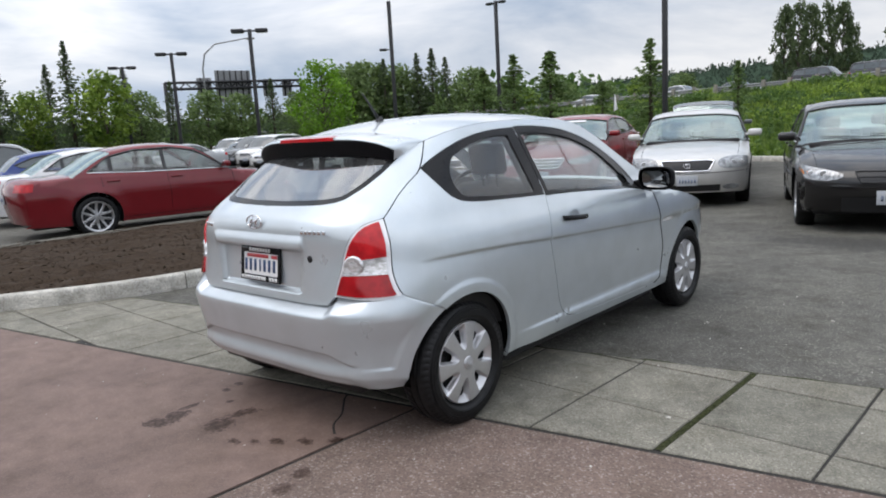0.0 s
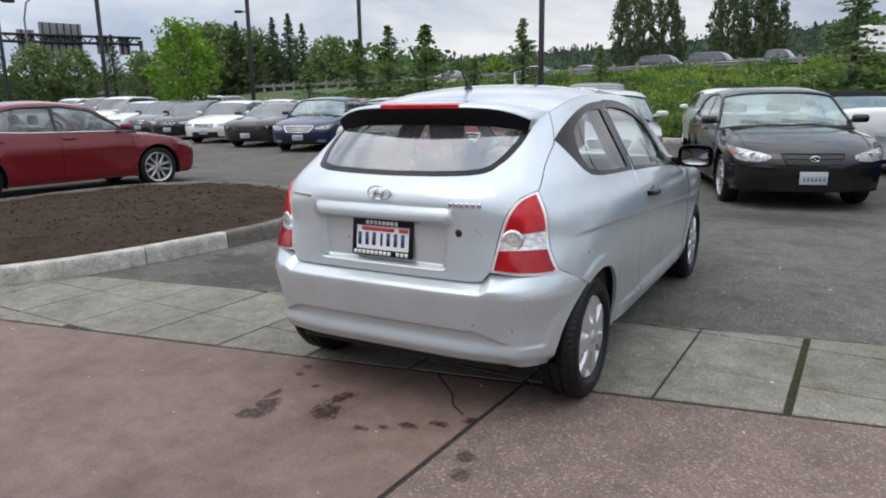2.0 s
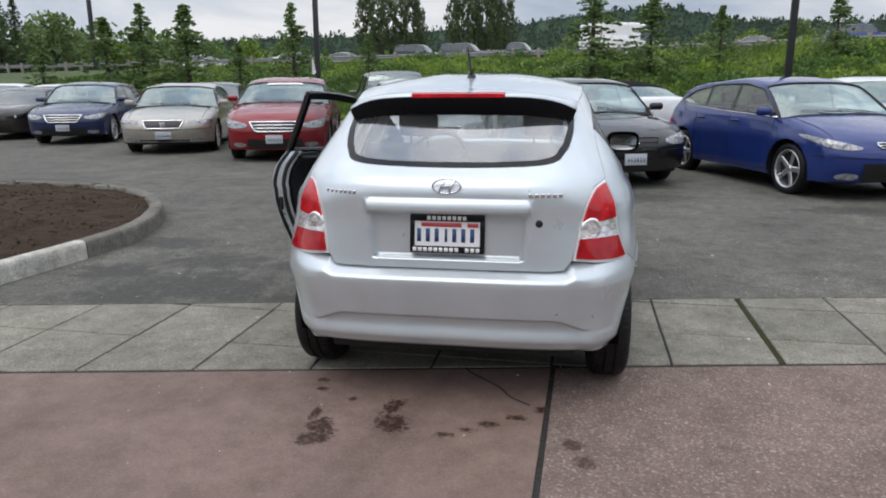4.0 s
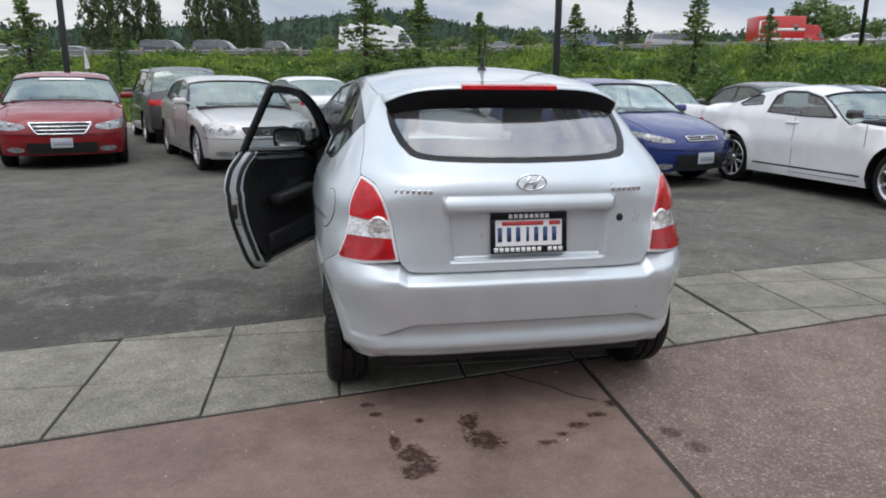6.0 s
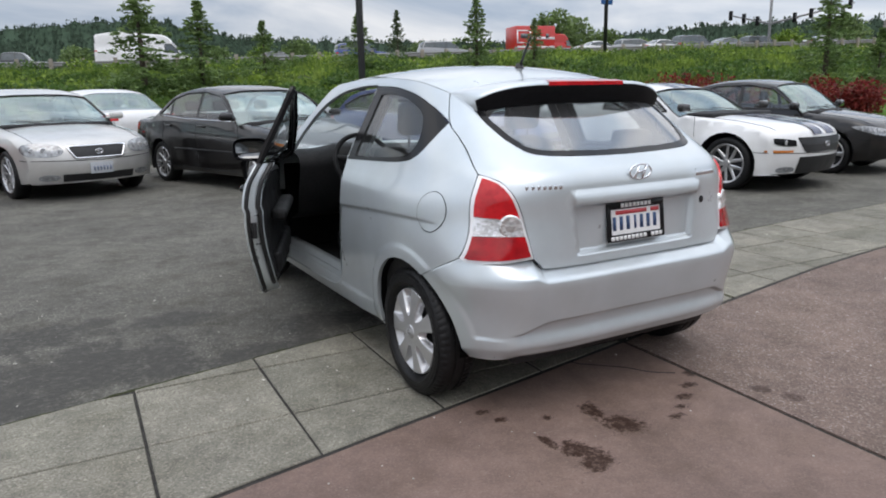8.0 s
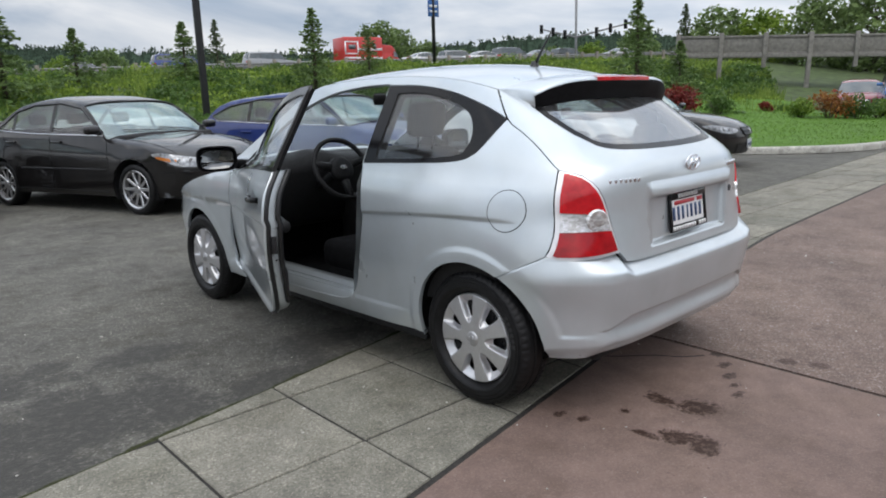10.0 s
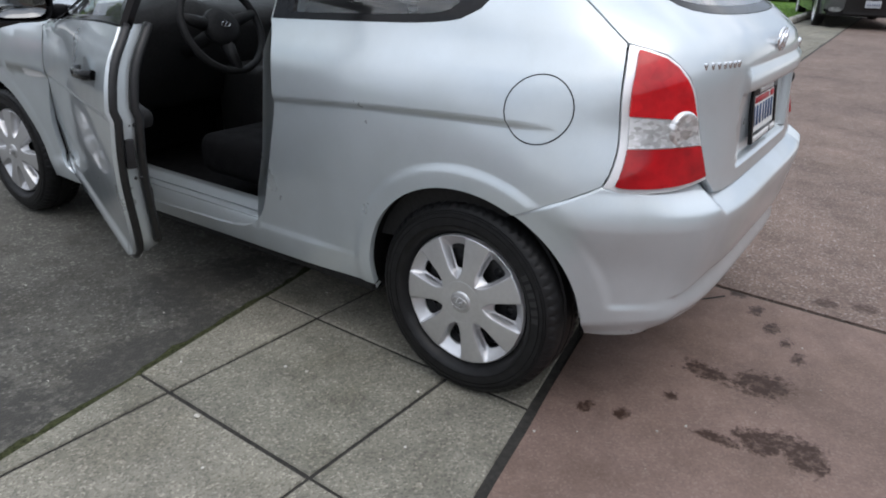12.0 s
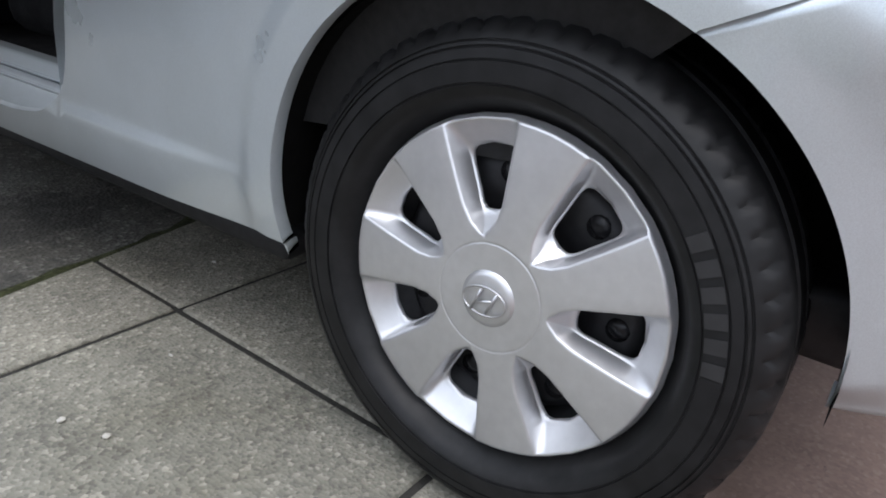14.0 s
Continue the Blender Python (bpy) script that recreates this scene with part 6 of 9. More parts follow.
def road_wheel(radius, spokes, rim_mat, paired=False):
    """A tyre with a spoked alloy rim, outer face along +x; made once for each kind."""
    key = (round(radius, 3), spokes, rim_mat.name, paired)
    if key in WHEELS:
        return WHEELS[key]
    r = radius
    bm = bmesh.new()
    add_lathe(bm, [(r * 0.66, -0.09), (r * 0.8, -0.105), (r * 0.94, -0.10), (r * 0.995, -0.08), (r, 0.0), (r * 0.995, 0.08), (r * 0.94, 0.10), (r * 0.84, 0.106), (r * 0.76, 0.098), (r * 0.72, 0.080)], 40)
    tyre = bpy.data.meshes.new("tyre")
    bmesh.ops.recalc_face_normals(bm, faces=bm.faces)
    bm.to_mesh(tyre)
    bm.free()
    tyre.materials.append(M_RUBBER)
    tyre.shade_smooth()
    bm = bmesh.new()
    add_lathe(bm, [(r * 0.66, 0.03), (r * 0.68, 0.088), (r * 0.73, 0.100), (r * 0.75, 0.094)], 40)
    add_lathe(bm, [(0.0, 0.085), (r * 0.13, 0.083), (r * 0.16, 0.07)], 20)
    for k in range(spokes):
        t, fan = (2 * math.pi * k / spokes, 0.0) if not paired else (4 * math.pi * (k // 2) / spokes, 0.18 * (k % 2 * 2 - 1))
        d, s = Vector((0, math.cos(t), math.sin(t))), Vector((0, -math.sin(t), math.cos(t)))
        w0, w1 = r * (0.075 if spokes > 6 else 0.11), r * (0.055 if spokes > 6 else 0.10)
        x = Vector((1, 0, 0))
        rows = [[d * (r * a) + s * (w * q + fan * r * (0.35 + a)) + x * (h - 0.02 * abs(q)) for q in (-1, -0.6, 0.6, 1)] for a, w, h in ((0.08, w0, 0.082), (0.35, (w0 + w1) / 2, 0.078), (0.70, w1, 0.090))]
        add_grid(bm, rows)
    rim = bpy.data.meshes.new("rim")
    bmesh.ops.recalc_face_normals(bm, faces=bm.faces)
    bm.to_mesh(rim)
    bm.free()
    rim.materials.append(rim_mat)
    bm = bmesh.new()
    add_lathe(bm, [(0.0, 0.03), (r * 0.68, 0.035)], 24)
    disc = bpy.data.meshes.new("brake_disc")
    bm.to_mesh(disc)
    bm.free()
    disc.materials.append(M_STEEL)
    WHEELS[key] = (tyre, rim, disc)
    return WHEELS[key]


def vehicle(kind, style, label, colour, place, heading, L=4.75, W=1.80, H=1.45, wb=2.72, fo=0.93, tyre=0.32, spokes=10, rim=None, category="car", near=True, roof=None, grille="slats", plate=True, stripe=None, group="", lamps=True, belt_line=False, amber=False, banner=False, paint=None, lamp_k=1.0, mouth=1.0, eyes="swept", flare=0.018, moulding=False, paired=False):
    """A road vehicle. place: the middle of its front axle; heading: degrees that it faces, clockwise from +y."""
    st = STYLES[style]
    h = radians(heading)
    car = thing(kind, label, category, None, group)
    yf, yr = fo, fo - L
    arch = tyre + 0.055
    pts = [(yf - a * L, b * H) for a, b in st["top"]]
    bulge = [0.10 + 0.16 * (1 - ease(0.0, 0.09, a)) if a < 0.3 else 0.03 + 0.13 * ease(0.93, 1.0, a) for a, b in st["top"]]
    sign = [-1 if a < 0.5 else 1 for a, b in st["top"]]
    n_s = len(pts)
    belt = max(st["glass"][0][1], 0.60) * H
    roof_w = 0.71 if style not in ("van",) else 0.86
    sill = 0.135 * H + 0.02

    def hw(y, z):
        s = abs((y - (yf + yr) / 2) / (L / 2))
        plan = 1 - 0.13 * s ** 5 - 0.03 * s ** 2
        prof = straight([(0.0, 0.90), (0.10, 0.93), (0.16, 0.965), (0.22, 0.982), (0.30, 0.985), (0.40, 0.992), (0.47, 1.0), (0.53, 0.99), (belt / H, 0.945), (belt / H + 0.03, 0.915), (0.95, roof_w + 0.05), (1.0, roof_w)], z / H)
        w = W / 2 * plan * prof
        if near:
            for yc in (-wb, 0.0):
                r = math.hypot(y - yc, z - tyre) - arch
                w += flare * math.exp(-((r - 0.015) / 0.07) ** 2) * ease(belt, belt - 0.18, z)
        return w

    def edge(k):
        (y, z), lowered = pts[k], 0.055 if 3 <= k <= n_s - 4 else 0.0
        return (y + sign[k] * bulge[k], z - lowered)
    ends = [edge(k) for k in range(n_s)]
    s0, s1 = st["screen"]
    b0, b1 = st["back"]
    # top, nose and tail in one strip; its long line is smooth but for the foot of each screen
    steps = 4 if near else 2
    fine = [k + q / steps for k in range(n_s - 1) for q in range(steps)] + [n_s - 1]

    def headings(line):
        chords = [(Vector(b) - Vector(a)).normalized() for a, b in zip(line, line[1:])]
        return chords, [chords[0]] + [(a + b).normalized() for a, b in zip(chords, chords[1:])] + [chords[-1]]
    way_p, way_e = headings(pts), headings(ends)

    def glide(line, way, k, s):
        a, b = Vector(line[k]), Vector(line[k + 1])
        size = (b - a).length
        chords, dirs = way
        d0 = chords[k] if k in (s0, b1) else dirs[k]
        d1 = chords[k] if k + 1 in (s0, b1) else dirs[k + 1]
        return a * (2 * s**3 - 3 * s * s + 1) + d0 * size * (s**3 - 2 * s * s + s) + b * (3 * s * s - 2 * s**3) + d1 * size * (s**3 - s * s)

    def at(u):
        k = min(int(u), n_s - 2)
        p, e = glide(pts, way_p, k, u - k), glide(ends, way_e, k, u - k)
        return p.x, p.y, e.x, e.y

    def row(u, lift=0.0, squeeze=1.0):
        y, z, ey, ez = at(u)
        w = hw(ey, ez) * squeeze
        return [(w * s, y + (ey - y) * abs(s) ** 2.2 + (lift * 0.5 if u < n_s / 2 else -lift * 0.5), z + (ez - z) * abs(s) ** 3.5 + lift) for s in np.linspace(-1, 1, 13)]
    bm = bmesh.new()
    spans = [(0, s0), (s1, b0), (b1, n_s - 1)]
    for a, b in spans:
        add_grid(bm, [row(u) for u in fine if a <= u <= b])
    paint = paint or M_PAINT
    body_mats = [paint, roof or paint]
    if roof:
        for f in bm.faces:
            if f.calc_center_median().z > belt + 0.12:
                f.material_index = 1
    # sides, cut for arches and glass
    low = [(yr + 0.12, sill + 0.03)]
    for yc in (-wb, 0.0):
        half_w = math.sqrt(max(0.01, arch ** 2 - (tyre - sill) ** 2))
        a = math.degrees(math.atan2(sill - tyre, half_w))
        low += [(yc + arch * math.cos(radians(180 - a + (2 * a - 180) * q / 14)), tyre + arch * math.sin(radians(180 - a + (2 * a - 180) * q / 14))) for q in range(15)]
    low += [(yf - 0.14, sill + 0.03)]
    outline = ring(low, [at(u)[2:] for u in fine])
    glass = [(yf - a * L, b * H) for a, b in st["glass"]]
    quarter = [(yf - a * L, b * H) for a, b in st["quarter"]] if "quarter" in st and not roof else []
    lp = dense(outline, 0.16)
    holes = [dense(g, 0.15) for g in ((glass, quarter) if quarter else (glass,))]
    pv, pe = [], []
    for lo_ in [lp] + holes:
        base = len(pv)
        pv += lo_
        pe += [(base + k, base + (k + 1) % len(lo_)) for k in range(len(lo_))]

    def solid(p):
        return inside(p, lp) and not any(inside(p, g) for g in holes)
    taken = np.array(pv)
    dy, dz = (0.10, 0.055) if near else (0.2, 0.12)
    for y in np.arange(yr, yf, dy):
        for z in np.arange(0.2, H, dz):
            if np.min((taken[:, 0] - y) ** 2 + (taken[:, 1] - z) ** 2) > 0.3 * dz * dz and solid((y, z)):
                pv.append((y, z))
    co, _, faces, *_ = delaunay_2d_cdt([Vector(p) for p in pv], pe, [], 0, 1e-5)
    for sx in (1, -1):
        vs = [bm.verts.new((sx * hw(c.x, c.y), c.x, c.y)) for c in co]
        for f in faces:
            c = sum((co[k] for k in f), Vector((0, 0))) / 3
            if solid(c):
                nf = bm.faces.new([vs[k] for k in (f if sx < 0 else f[::-1])])
                if roof and c.y > belt + 0.12:
                    nf.material_index = 1
    bmesh.ops.remove_doubles(bm, verts=bm.verts, dist=0.004)
    body = part("body", bm, body_mats, car)
    body.color = (*colour, 1)
    g_mat = M_GLASS if near else M_FARGLASS
    for nm, a, b in (("windscreen", s0, s1), ("rear_window", b0, b1)):
        bm = bmesh.new()
        add_grid(bm, [row(a + (b - a) * q, -0.004, 0.985) for q in np.linspace(0.0, 1.0, 6)])
        part(nm, bm, M_SCREEN if near else g_mat, car).visible_shadow = False
    if near and style != "van":
        for x0, x1 in ((-0.55, 0.05), (0.02, 0.62)):
            bm = bmesh.new()
            line = []
            for q in np.linspace(0, 1, 6):
                r = row(s0 + 0.04 + 0.10 * q * (s1 - s0), 0.012, 0.985)
                f = (x0 + (x1 - x0) * q) / (W / 2) * 6 + 6
                i = min(11, max(0, int(f)))
                line.append(Vector(r[i]).lerp(Vector(r[i + 1]), f - i))
            add_tube(bm, line, 0.006, 5)
            part("wiper", bm, M_BLACK, car, "black wiper")
        bm = bmesh.new()
        loop = [row(s0 + (s1 - s0) * q, 0.003, 0.985) for q in np.linspace(0.0, 1.0, 6)]
        add_tube(bm, [r[0] for r in loop] + loop[-1][1:-1] + [r[-1] for r in loop[::-1]] + loop[0][-2:0:-1] + [loop[0][0]], 0.012, 5, False)
        part("screen_seal", bm, M_BLACK, car, "black windscreen seal")
        if banner:
            bm = bmesh.new()
            add_grid(bm, [row(s0 + (s1 - s0) * q, 0.006, 0.9)[3:10] for q in (0.84, 0.9, 0.95)])
            part("sun_strip", bm, M_WHITE, car, "white paper strip on the windscreen")
    # side panes, split by black pillars
    cuts = [yf - a * L for a in (st["split"] or ())]
    for sx in (1, -1):
        rest = [inset(glass, 0.012)]
        for cy in cuts:
            new_rest = []
            for poly in rest:
                for keep in (1, -1):
                    out = []
                    for a, b in zip(poly, poly[1:] + poly[:1]):
                        da, db = keep * (a[0] - cy) - 0.02, keep * (b[0] - cy) - 0.02
                        if da >= 0:
                            out.append(a)
                        if (da >= 0) != (db >= 0):
                            q = da / (da - db)
                            out.append((a[0] + (b[0] - a[0]) * q, a[1] + (b[1] - a[1]) * q))
                    if len(out) > 2 and abs(area2(out)) > 0.01:
                        new_rest.append(out)
            rest = new_rest
        for poly in rest + ([inset(quarter, 0.012)] if quarter else []):
            bm = bmesh.new()
            bm.faces.new([bm.verts.new((sx * (hw(y, z) - 0.008), y, z)) for y, z in poly])
            part("side_window", bm, g_mat, car).visible_shadow = False
        bm = bmesh.new()
        if quarter:
            add_tube(bm, [(sx * (hw(y, z) - 0.006), y, z) for y, z in quarter + quarter[:1]], 0.012, 5, False)
        add_tube(bm, [(sx * (hw(y, z) - 0.006), y, z) for y, z in glass + glass[:1]], 0.016, 5, False)
        for cy in cuts:
            tops = [z for (y0, z0), (y1, z1) in zip(glass, glass[1:] + glass[:1]) if (y0 - cy) * (y1 - cy) <= 0 and abs(y0 - y1) > 1e-6 for z in (z0 + (z1 - z0) * (cy - y0) / (y1 - y0),)]
            if len(tops) > 1:
                add_grid(bm, [[(sx * (hw(cy, z) - 0.003), cy - 0.03, z), (sx * (hw(cy, z) - 0.003), cy + 0.03, z)] for z in np.linspace(min(tops), max(tops), 4)])
        part("window_trim", bm, M_BLACK, car, "black window trim")
        if style != "van" or near:
            bm = bmesh.new()
            doors = [yf - 0.29 * L, yf - 0.525 * L] + ([yf - 0.74 * L] if style in ("sedan", "hatch", "suv") else [])
            for cy in doors:
                add_tube(bm, [(sx * (hw(cy, z) + 0.0005), cy + 0.04 * math.sin(z * 3), z) for z in np.linspace(sill + 0.06, belt - 0.02, 6)], 0.0035, 4, False)
            add_tube(bm, [(sx * (hw(y, sill + 0.06) + 0.0005), y, sill + 0.06) for y in np.linspace(doors[0], doors[-1], 8)], 0.0035, 4, False)
            part("door_seams", bm, M_GLOSSBLACK, car, "dark door seams")
        bm = bmesh.new()
        my = yf - 0.315 * L
        mx = sx * (hw(my, belt) + 0.105)
        add_box(bm, mx - 0.105, mx + 0.105, my - 0.035, my + 0.065, belt + 0.005, belt + 0.115, 0.042, None, 3)
        add_box(bm, min(sx * (W / 2 - 0.1), sx * (W / 2 + 0.05)), max(sx * (W / 2 - 0.1), sx * (W / 2 + 0.05)), my - 0.03, my + 0.03, belt + 0.01, belt + 0.05, 0.01)
        mir = part("door_mirror", bm, [M_PAINT], car)
        mir.color = (*colour, 1) if style not in ("coupe",) else (0.02, 0.02, 0.02, 1)
        if moulding:
            bm = bmesh.new()
            add_tube(bm, [(sx * (hw(y, H * 0.375) + 0.004), y, H * 0.375) for y in np.linspace(-wb + arch + 0.12, -arch - 0.10, 16)], 0.010, 6)
            part("side_moulding", bm, M_STEEL, car, "thin side moulding")
        if belt_line:
            bm = bmesh.new()
            lowest = (glass[0], glass[-1], glass[-2])
            path = [Vector(lowest[0]).lerp(Vector(lowest[1]), q / 6) for q in range(7)] + [Vector(lowest[1]).lerp(Vector(lowest[2]), q / 5) for q in range(1, 6)]
            add_tube(bm, [(sx * (hw(p.x, p.y) + 0.004), p.x, p.y - 0.012) for p in path], 0.011, 6)
            part("belt_trim", bm, M_CHROME, car, "bright strip below the windows")
        if near:
            for hy in ([yf - 0.49 * L, yf - 0.70 * L] if style in ("sedan", "hatch", "suv") else [yf - 0.53 * L]):
                bm = bmesh.new()
                c = hw(hy, belt - 0.09)
                add_box(bm, min(sx * (c - 0.01), sx * (c + 0.025)), max(sx * (c - 0.01), sx * (c + 0.025)), hy - 0.10, hy + 0.10, belt - 0.105, belt - 0.075, 0.008)
                hd = part("door_handle", bm, [M_PAINT], car)
                hd.color = (*colour, 1)

    def wrap(sx, t, z, front=True):
        """A point on the corner of nose or tail: t 0 at the middle, 1 at the corner, above 1 back along the side (metres)."""
        run = [at(u) for u in fine if (u <= 5 if front else u >= n_s - 6)]
        y, _, ey, _ = min(run, key=lambda a: abs(a[1] - z))
        for a, b in zip(run, run[1:]):
            if (a[1] - z) * (b[1] - z) <= 0 and a[1] != b[1]:
                q = (z - a[1]) / (b[1] - a[1])
                y, ey = a[0] + (b[0] - a[0]) * q, a[2] + (b[2] - a[2]) * q
        if t <= 1:
            w = hw(ey, z)
            return (sx * w * t, y + (ey - y) * t ** 2.2 + (0.007 if front else -0.007), z)
        yy = ey - (t - 1) if front else ey + (t - 1)
        return (sx * (hw(yy, z) + 0.006), yy, z)
    if lamps:
        zl = H * (0.455 if style not in ("pickup", "van") else 0.44)
        for sx in (1, -1):
            bm = bmesh.new()
            ts, los, his = EYES[eyes]
            add_grid(bm, [[wrap(sx, t, zl + lamp_k * (lo + (hi - lo) * q)) for q in (0, 0.33, 0.67, 1)] for t, lo, hi in zip(ts, los, his)])
            lamp = part("headlamp", bm, M_HEADLAMP if style != "coupe" else M_GLOSSBLACK, car, "clear headlamp" if style != "coupe" else "smoked headlamp")
            for t, r in ((0.78, 0.036), (0.93, 0.030)) if style != "coupe" else ((0.80, 0.034),):
                bm = bmesh.new()
                add_lathe(bm, [(0.0, 0.004), (r * 0.4, 0.008), (r * 0.8, 0.010), (r, 0.004)], 14, "y")
                c = Vector(wrap(sx, t, zl - 0.008))
                for v in bm.verts:
                    v.co = c + v.co
                part("reflector", bm, M_RIM, lamp, "round chrome reflector")
            if amber:
                bm = bmesh.new()
                add_grid(bm, [[Vector(wrap(sx, t, zl + z)) + Vector((sx * 0.003, 0.003, 0)) for z in (lo, (lo + hi) / 2, hi)] for t, lo, hi in (((0.95, -0.02, 0.012), (1.03, -0.018, 0.028), (1.12, 0.0, 0.040), (1.2, 0.022, 0.046)) if style != "coupe" else ((0.70, -0.128, -0.102), (0.84, -0.130, -0.100), (0.96, -0.128, -0.098), (1.08, -0.122, -0.098)))])
                part("indicator", bm, M_AMBER, lamp, "amber indicator")
            bm = bmesh.new()
            zt = H * (0.60 if style in ("sedan", "coupe") else 0.55)
            add_grid(bm, [[wrap(sx, t, zt + dz, False) for dz in (-0.075, -0.04, 0.0, 0.045)] for t in (0.70, 0.78, 0.88, 1.0, 1.06, 1.13)])
            part("tail_lamp", bm, M_RED, car, "red tail lamp")
        g_w = {"tall": 0.50, "wide": 0.60, "mesh": 0.46, "slim": 0.36}.get(grille, 0.42)
        bm = bmesh.new()
        z0, z1 = {"tall": (H * 0.365, H * 0.475), "wide": (H * 0.36, H * 0.49), "mesh": (H * 0.37, H * 0.475), "slim": (H * 0.435, H * 0.475)}.get(grille, (H * 0.385, H * 0.465))
        narrow = {"mesh": 0.80, "tall": 0.74, "wide": 0.80, "dark": 0.86}.get(grille, 0.92)

        def g_at(q, z, out=0.0):
            """A point on the grille: q across from -1 to 1, at height z."""
            f = (z - z0) / (z1 - z0)
            t = q * g_w * (narrow + (1 - narrow) * f ** 0.7)
            return Vector(wrap(1 if t >= 0 else -1, abs(t), z)) + Vector((0, out, 0))
        add_grid(bm, [[g_at(q, z) for z in np.linspace(z0, z1, 5)] for q in np.linspace(-1, 1, 9)])
        gr = part("grille", bm, M_BLACK, car, "dark grille")
        for z in np.linspace(z0, z1, {"slats": 5, "tall": 4, "wide": 3, "mesh": 2}.get(grille, 3)):
            bm = bmesh.new()
            p = [g_at(q, z, 0.004) for q in np.linspace(-1, 1, 9)]
            add_tube(bm, p, 0.005 if grille != "tall" else 0.013, 5)
            part("grille_bar", bm, M_BLACK if grille == "wide" else M_STEEL if grille == "dark" else M_CHROME, gr, "grille bar")
        if near:
            if grille != "wide":
                bm = bmesh.new()
                rise = np.linspace(0.1, 0.9, 5)
                rim_line = [(q, z0) for q in np.linspace(-1, 1, 9)] + [(1, z0 + (z1 - z0) * f) for f in rise] + [(q, z1) for q in np.linspace(1, -1, 9)] + [(-1, z1 + (z0 - z1) * f) for f in rise] + [(-1, z0)]
                add_tube(bm, [g_at(q, z, 0.006) for q, z in rim_line], 0.014 if grille in ("mesh", "tall") else 0.008, 6, False)
                part("grille_surround", bm, M_CHROME if grille != "dark" else M_BLACK, gr, "bright grille surround" if grille != "dark" else "black grille surround")
            bm = bmesh.new()
            c = Vector(wrap(1, 0.0, (z0 + z1) / 2)) + Vector((0, 0.012, 0))
            add_tube(bm, [c + Vector((0.050 * math.cos(a), 0, 0.032 * math.sin(a))) for a in (2 * math.pi * k / 20 for k in range(21))], 0.0065, 5, False)
            add_tube(bm, [c + Vector((-0.025, 0, -0.016)), c + Vector((0.025, 0, 0.016))], 0.005, 5)
            part("emblem", bm, M_CHROME, gr, "bright oval emblem")
            bm = bmesh.new()
            add_tube(bm, [Vector(wrap(1 if t >= 0 else -1, abs(t), H * (0.345 + 0.015 * abs(t)))) - Vector((0, 0.005, 0)) for t in np.linspace(-1.2, 1.2, 31)], 0.0045, 4, False)
            part("bumper_seam", bm, M_GLOSSBLACK, car, "dark bumper seam")
            for i in (1, 11):
                bm = bmesh.new()
                add_tube(bm, [Vector(row(u, 0.001)[i]) for u in np.linspace(3.2, s0 - 0.05, 12)], 0.0035, 4, False)
                part("bonnet_seam", bm, M_GLOSSBLACK, car, "dark bonnet seam")
            for sx in (1, -1) if grille in ("mesh", "slats", "tall", "wide", "slim") else ():
                bm = bmesh.new()
                add_grid(bm, [[Vector(wrap(sx, t, H * (0.205 + dz))) + Vector((0, 0.006, 0)) for dz in (-h_, 0.0, h_)] for t, h_ in ((0.62, 0.012), (0.68, 0.024), (0.78, 0.028), (0.86, 0.022), (0.90, 0.010))])
                part("fog_lamp", bm, M_HEADLAMP, car, "clear fog lamp")
        bm = bmesh.new()
        add_grid(bm, [[wrap(1 if t >= 0 else -1, abs(t), z) for z in (H * 0.165, H * 0.20, H * (0.165 + 0.07 * mouth), H * (0.165 + 0.11 * mouth))] for t in np.linspace(-0.58, 0.58, 9)])
        part("lower_intake", bm, M_BLACK, car, "dark lower intake")
    if plate:
        for front in (True, False):
            z = H * (0.275 if front else 0.47)
            y = wrap(1, 0.0, z, front)[1]
            bm = bmesh.new()
            a, b = (y, y + 0.012) if front else (y - 0.012, y)
            add_box(bm, -0.152, 0.152, a, b, z - 0.075, z + 0.075, 0.003)
            pl = part("number_plate", bm, M_PLATE, car, "white number plate")
            yy = b + 0.001 if front else a - 0.004
            for k in range(6):
                bm = bmesh.new()
                add_box(bm, -0.125 + 0.043 * k, -0.125 + 0.043 * k + 0.022, yy, yy + 0.003, z - 0.035, z + 0.022)
                part("number_bar", bm, M_BAR, pl, "dark bar")
    if stripe:
        for sx in (-1, 1):
            for a, b in spans:
                bm = bmesh.new()
                rows = []
                for u in fine:
                    if a <= u <= b and u >= 2.5:
                        y, z, ey, ez = at(u)
                        rows.append([(sx * x, y + (0.003 if u < 4 else -0.003 if u > n_s - 5 else 0), z + 0.004) for x in (0.05, 0.25)])
                if len(rows) > 1:
                    add_grid(bm, rows)
                    part("stripe", bm, stripe, car, "dark blue racing stripe")
            bm = bmesh.new()
            add_grid(bm, [[(sx * (hw(y, z) + 0.003), y, z) for z in (sill + 0.115, sill + 0.125, sill + 0.135)] for y in np.linspace(-wb + arch + 0.08, -arch - 0.08, 10)])
            part("side_stripe", bm, M_GLOSSBLACK, car, "dark rocker stripe")
    # underbody, arches and cabin
    bm = bmesh.new()
    add_box(bm, -W * 0.40, W * 0.40, yr + 0.25, yf - 0.30, sill - 0.02, sill + 0.25, 0.02)
    part("underbody", bm, M_STEEL, car, "dark underbody")
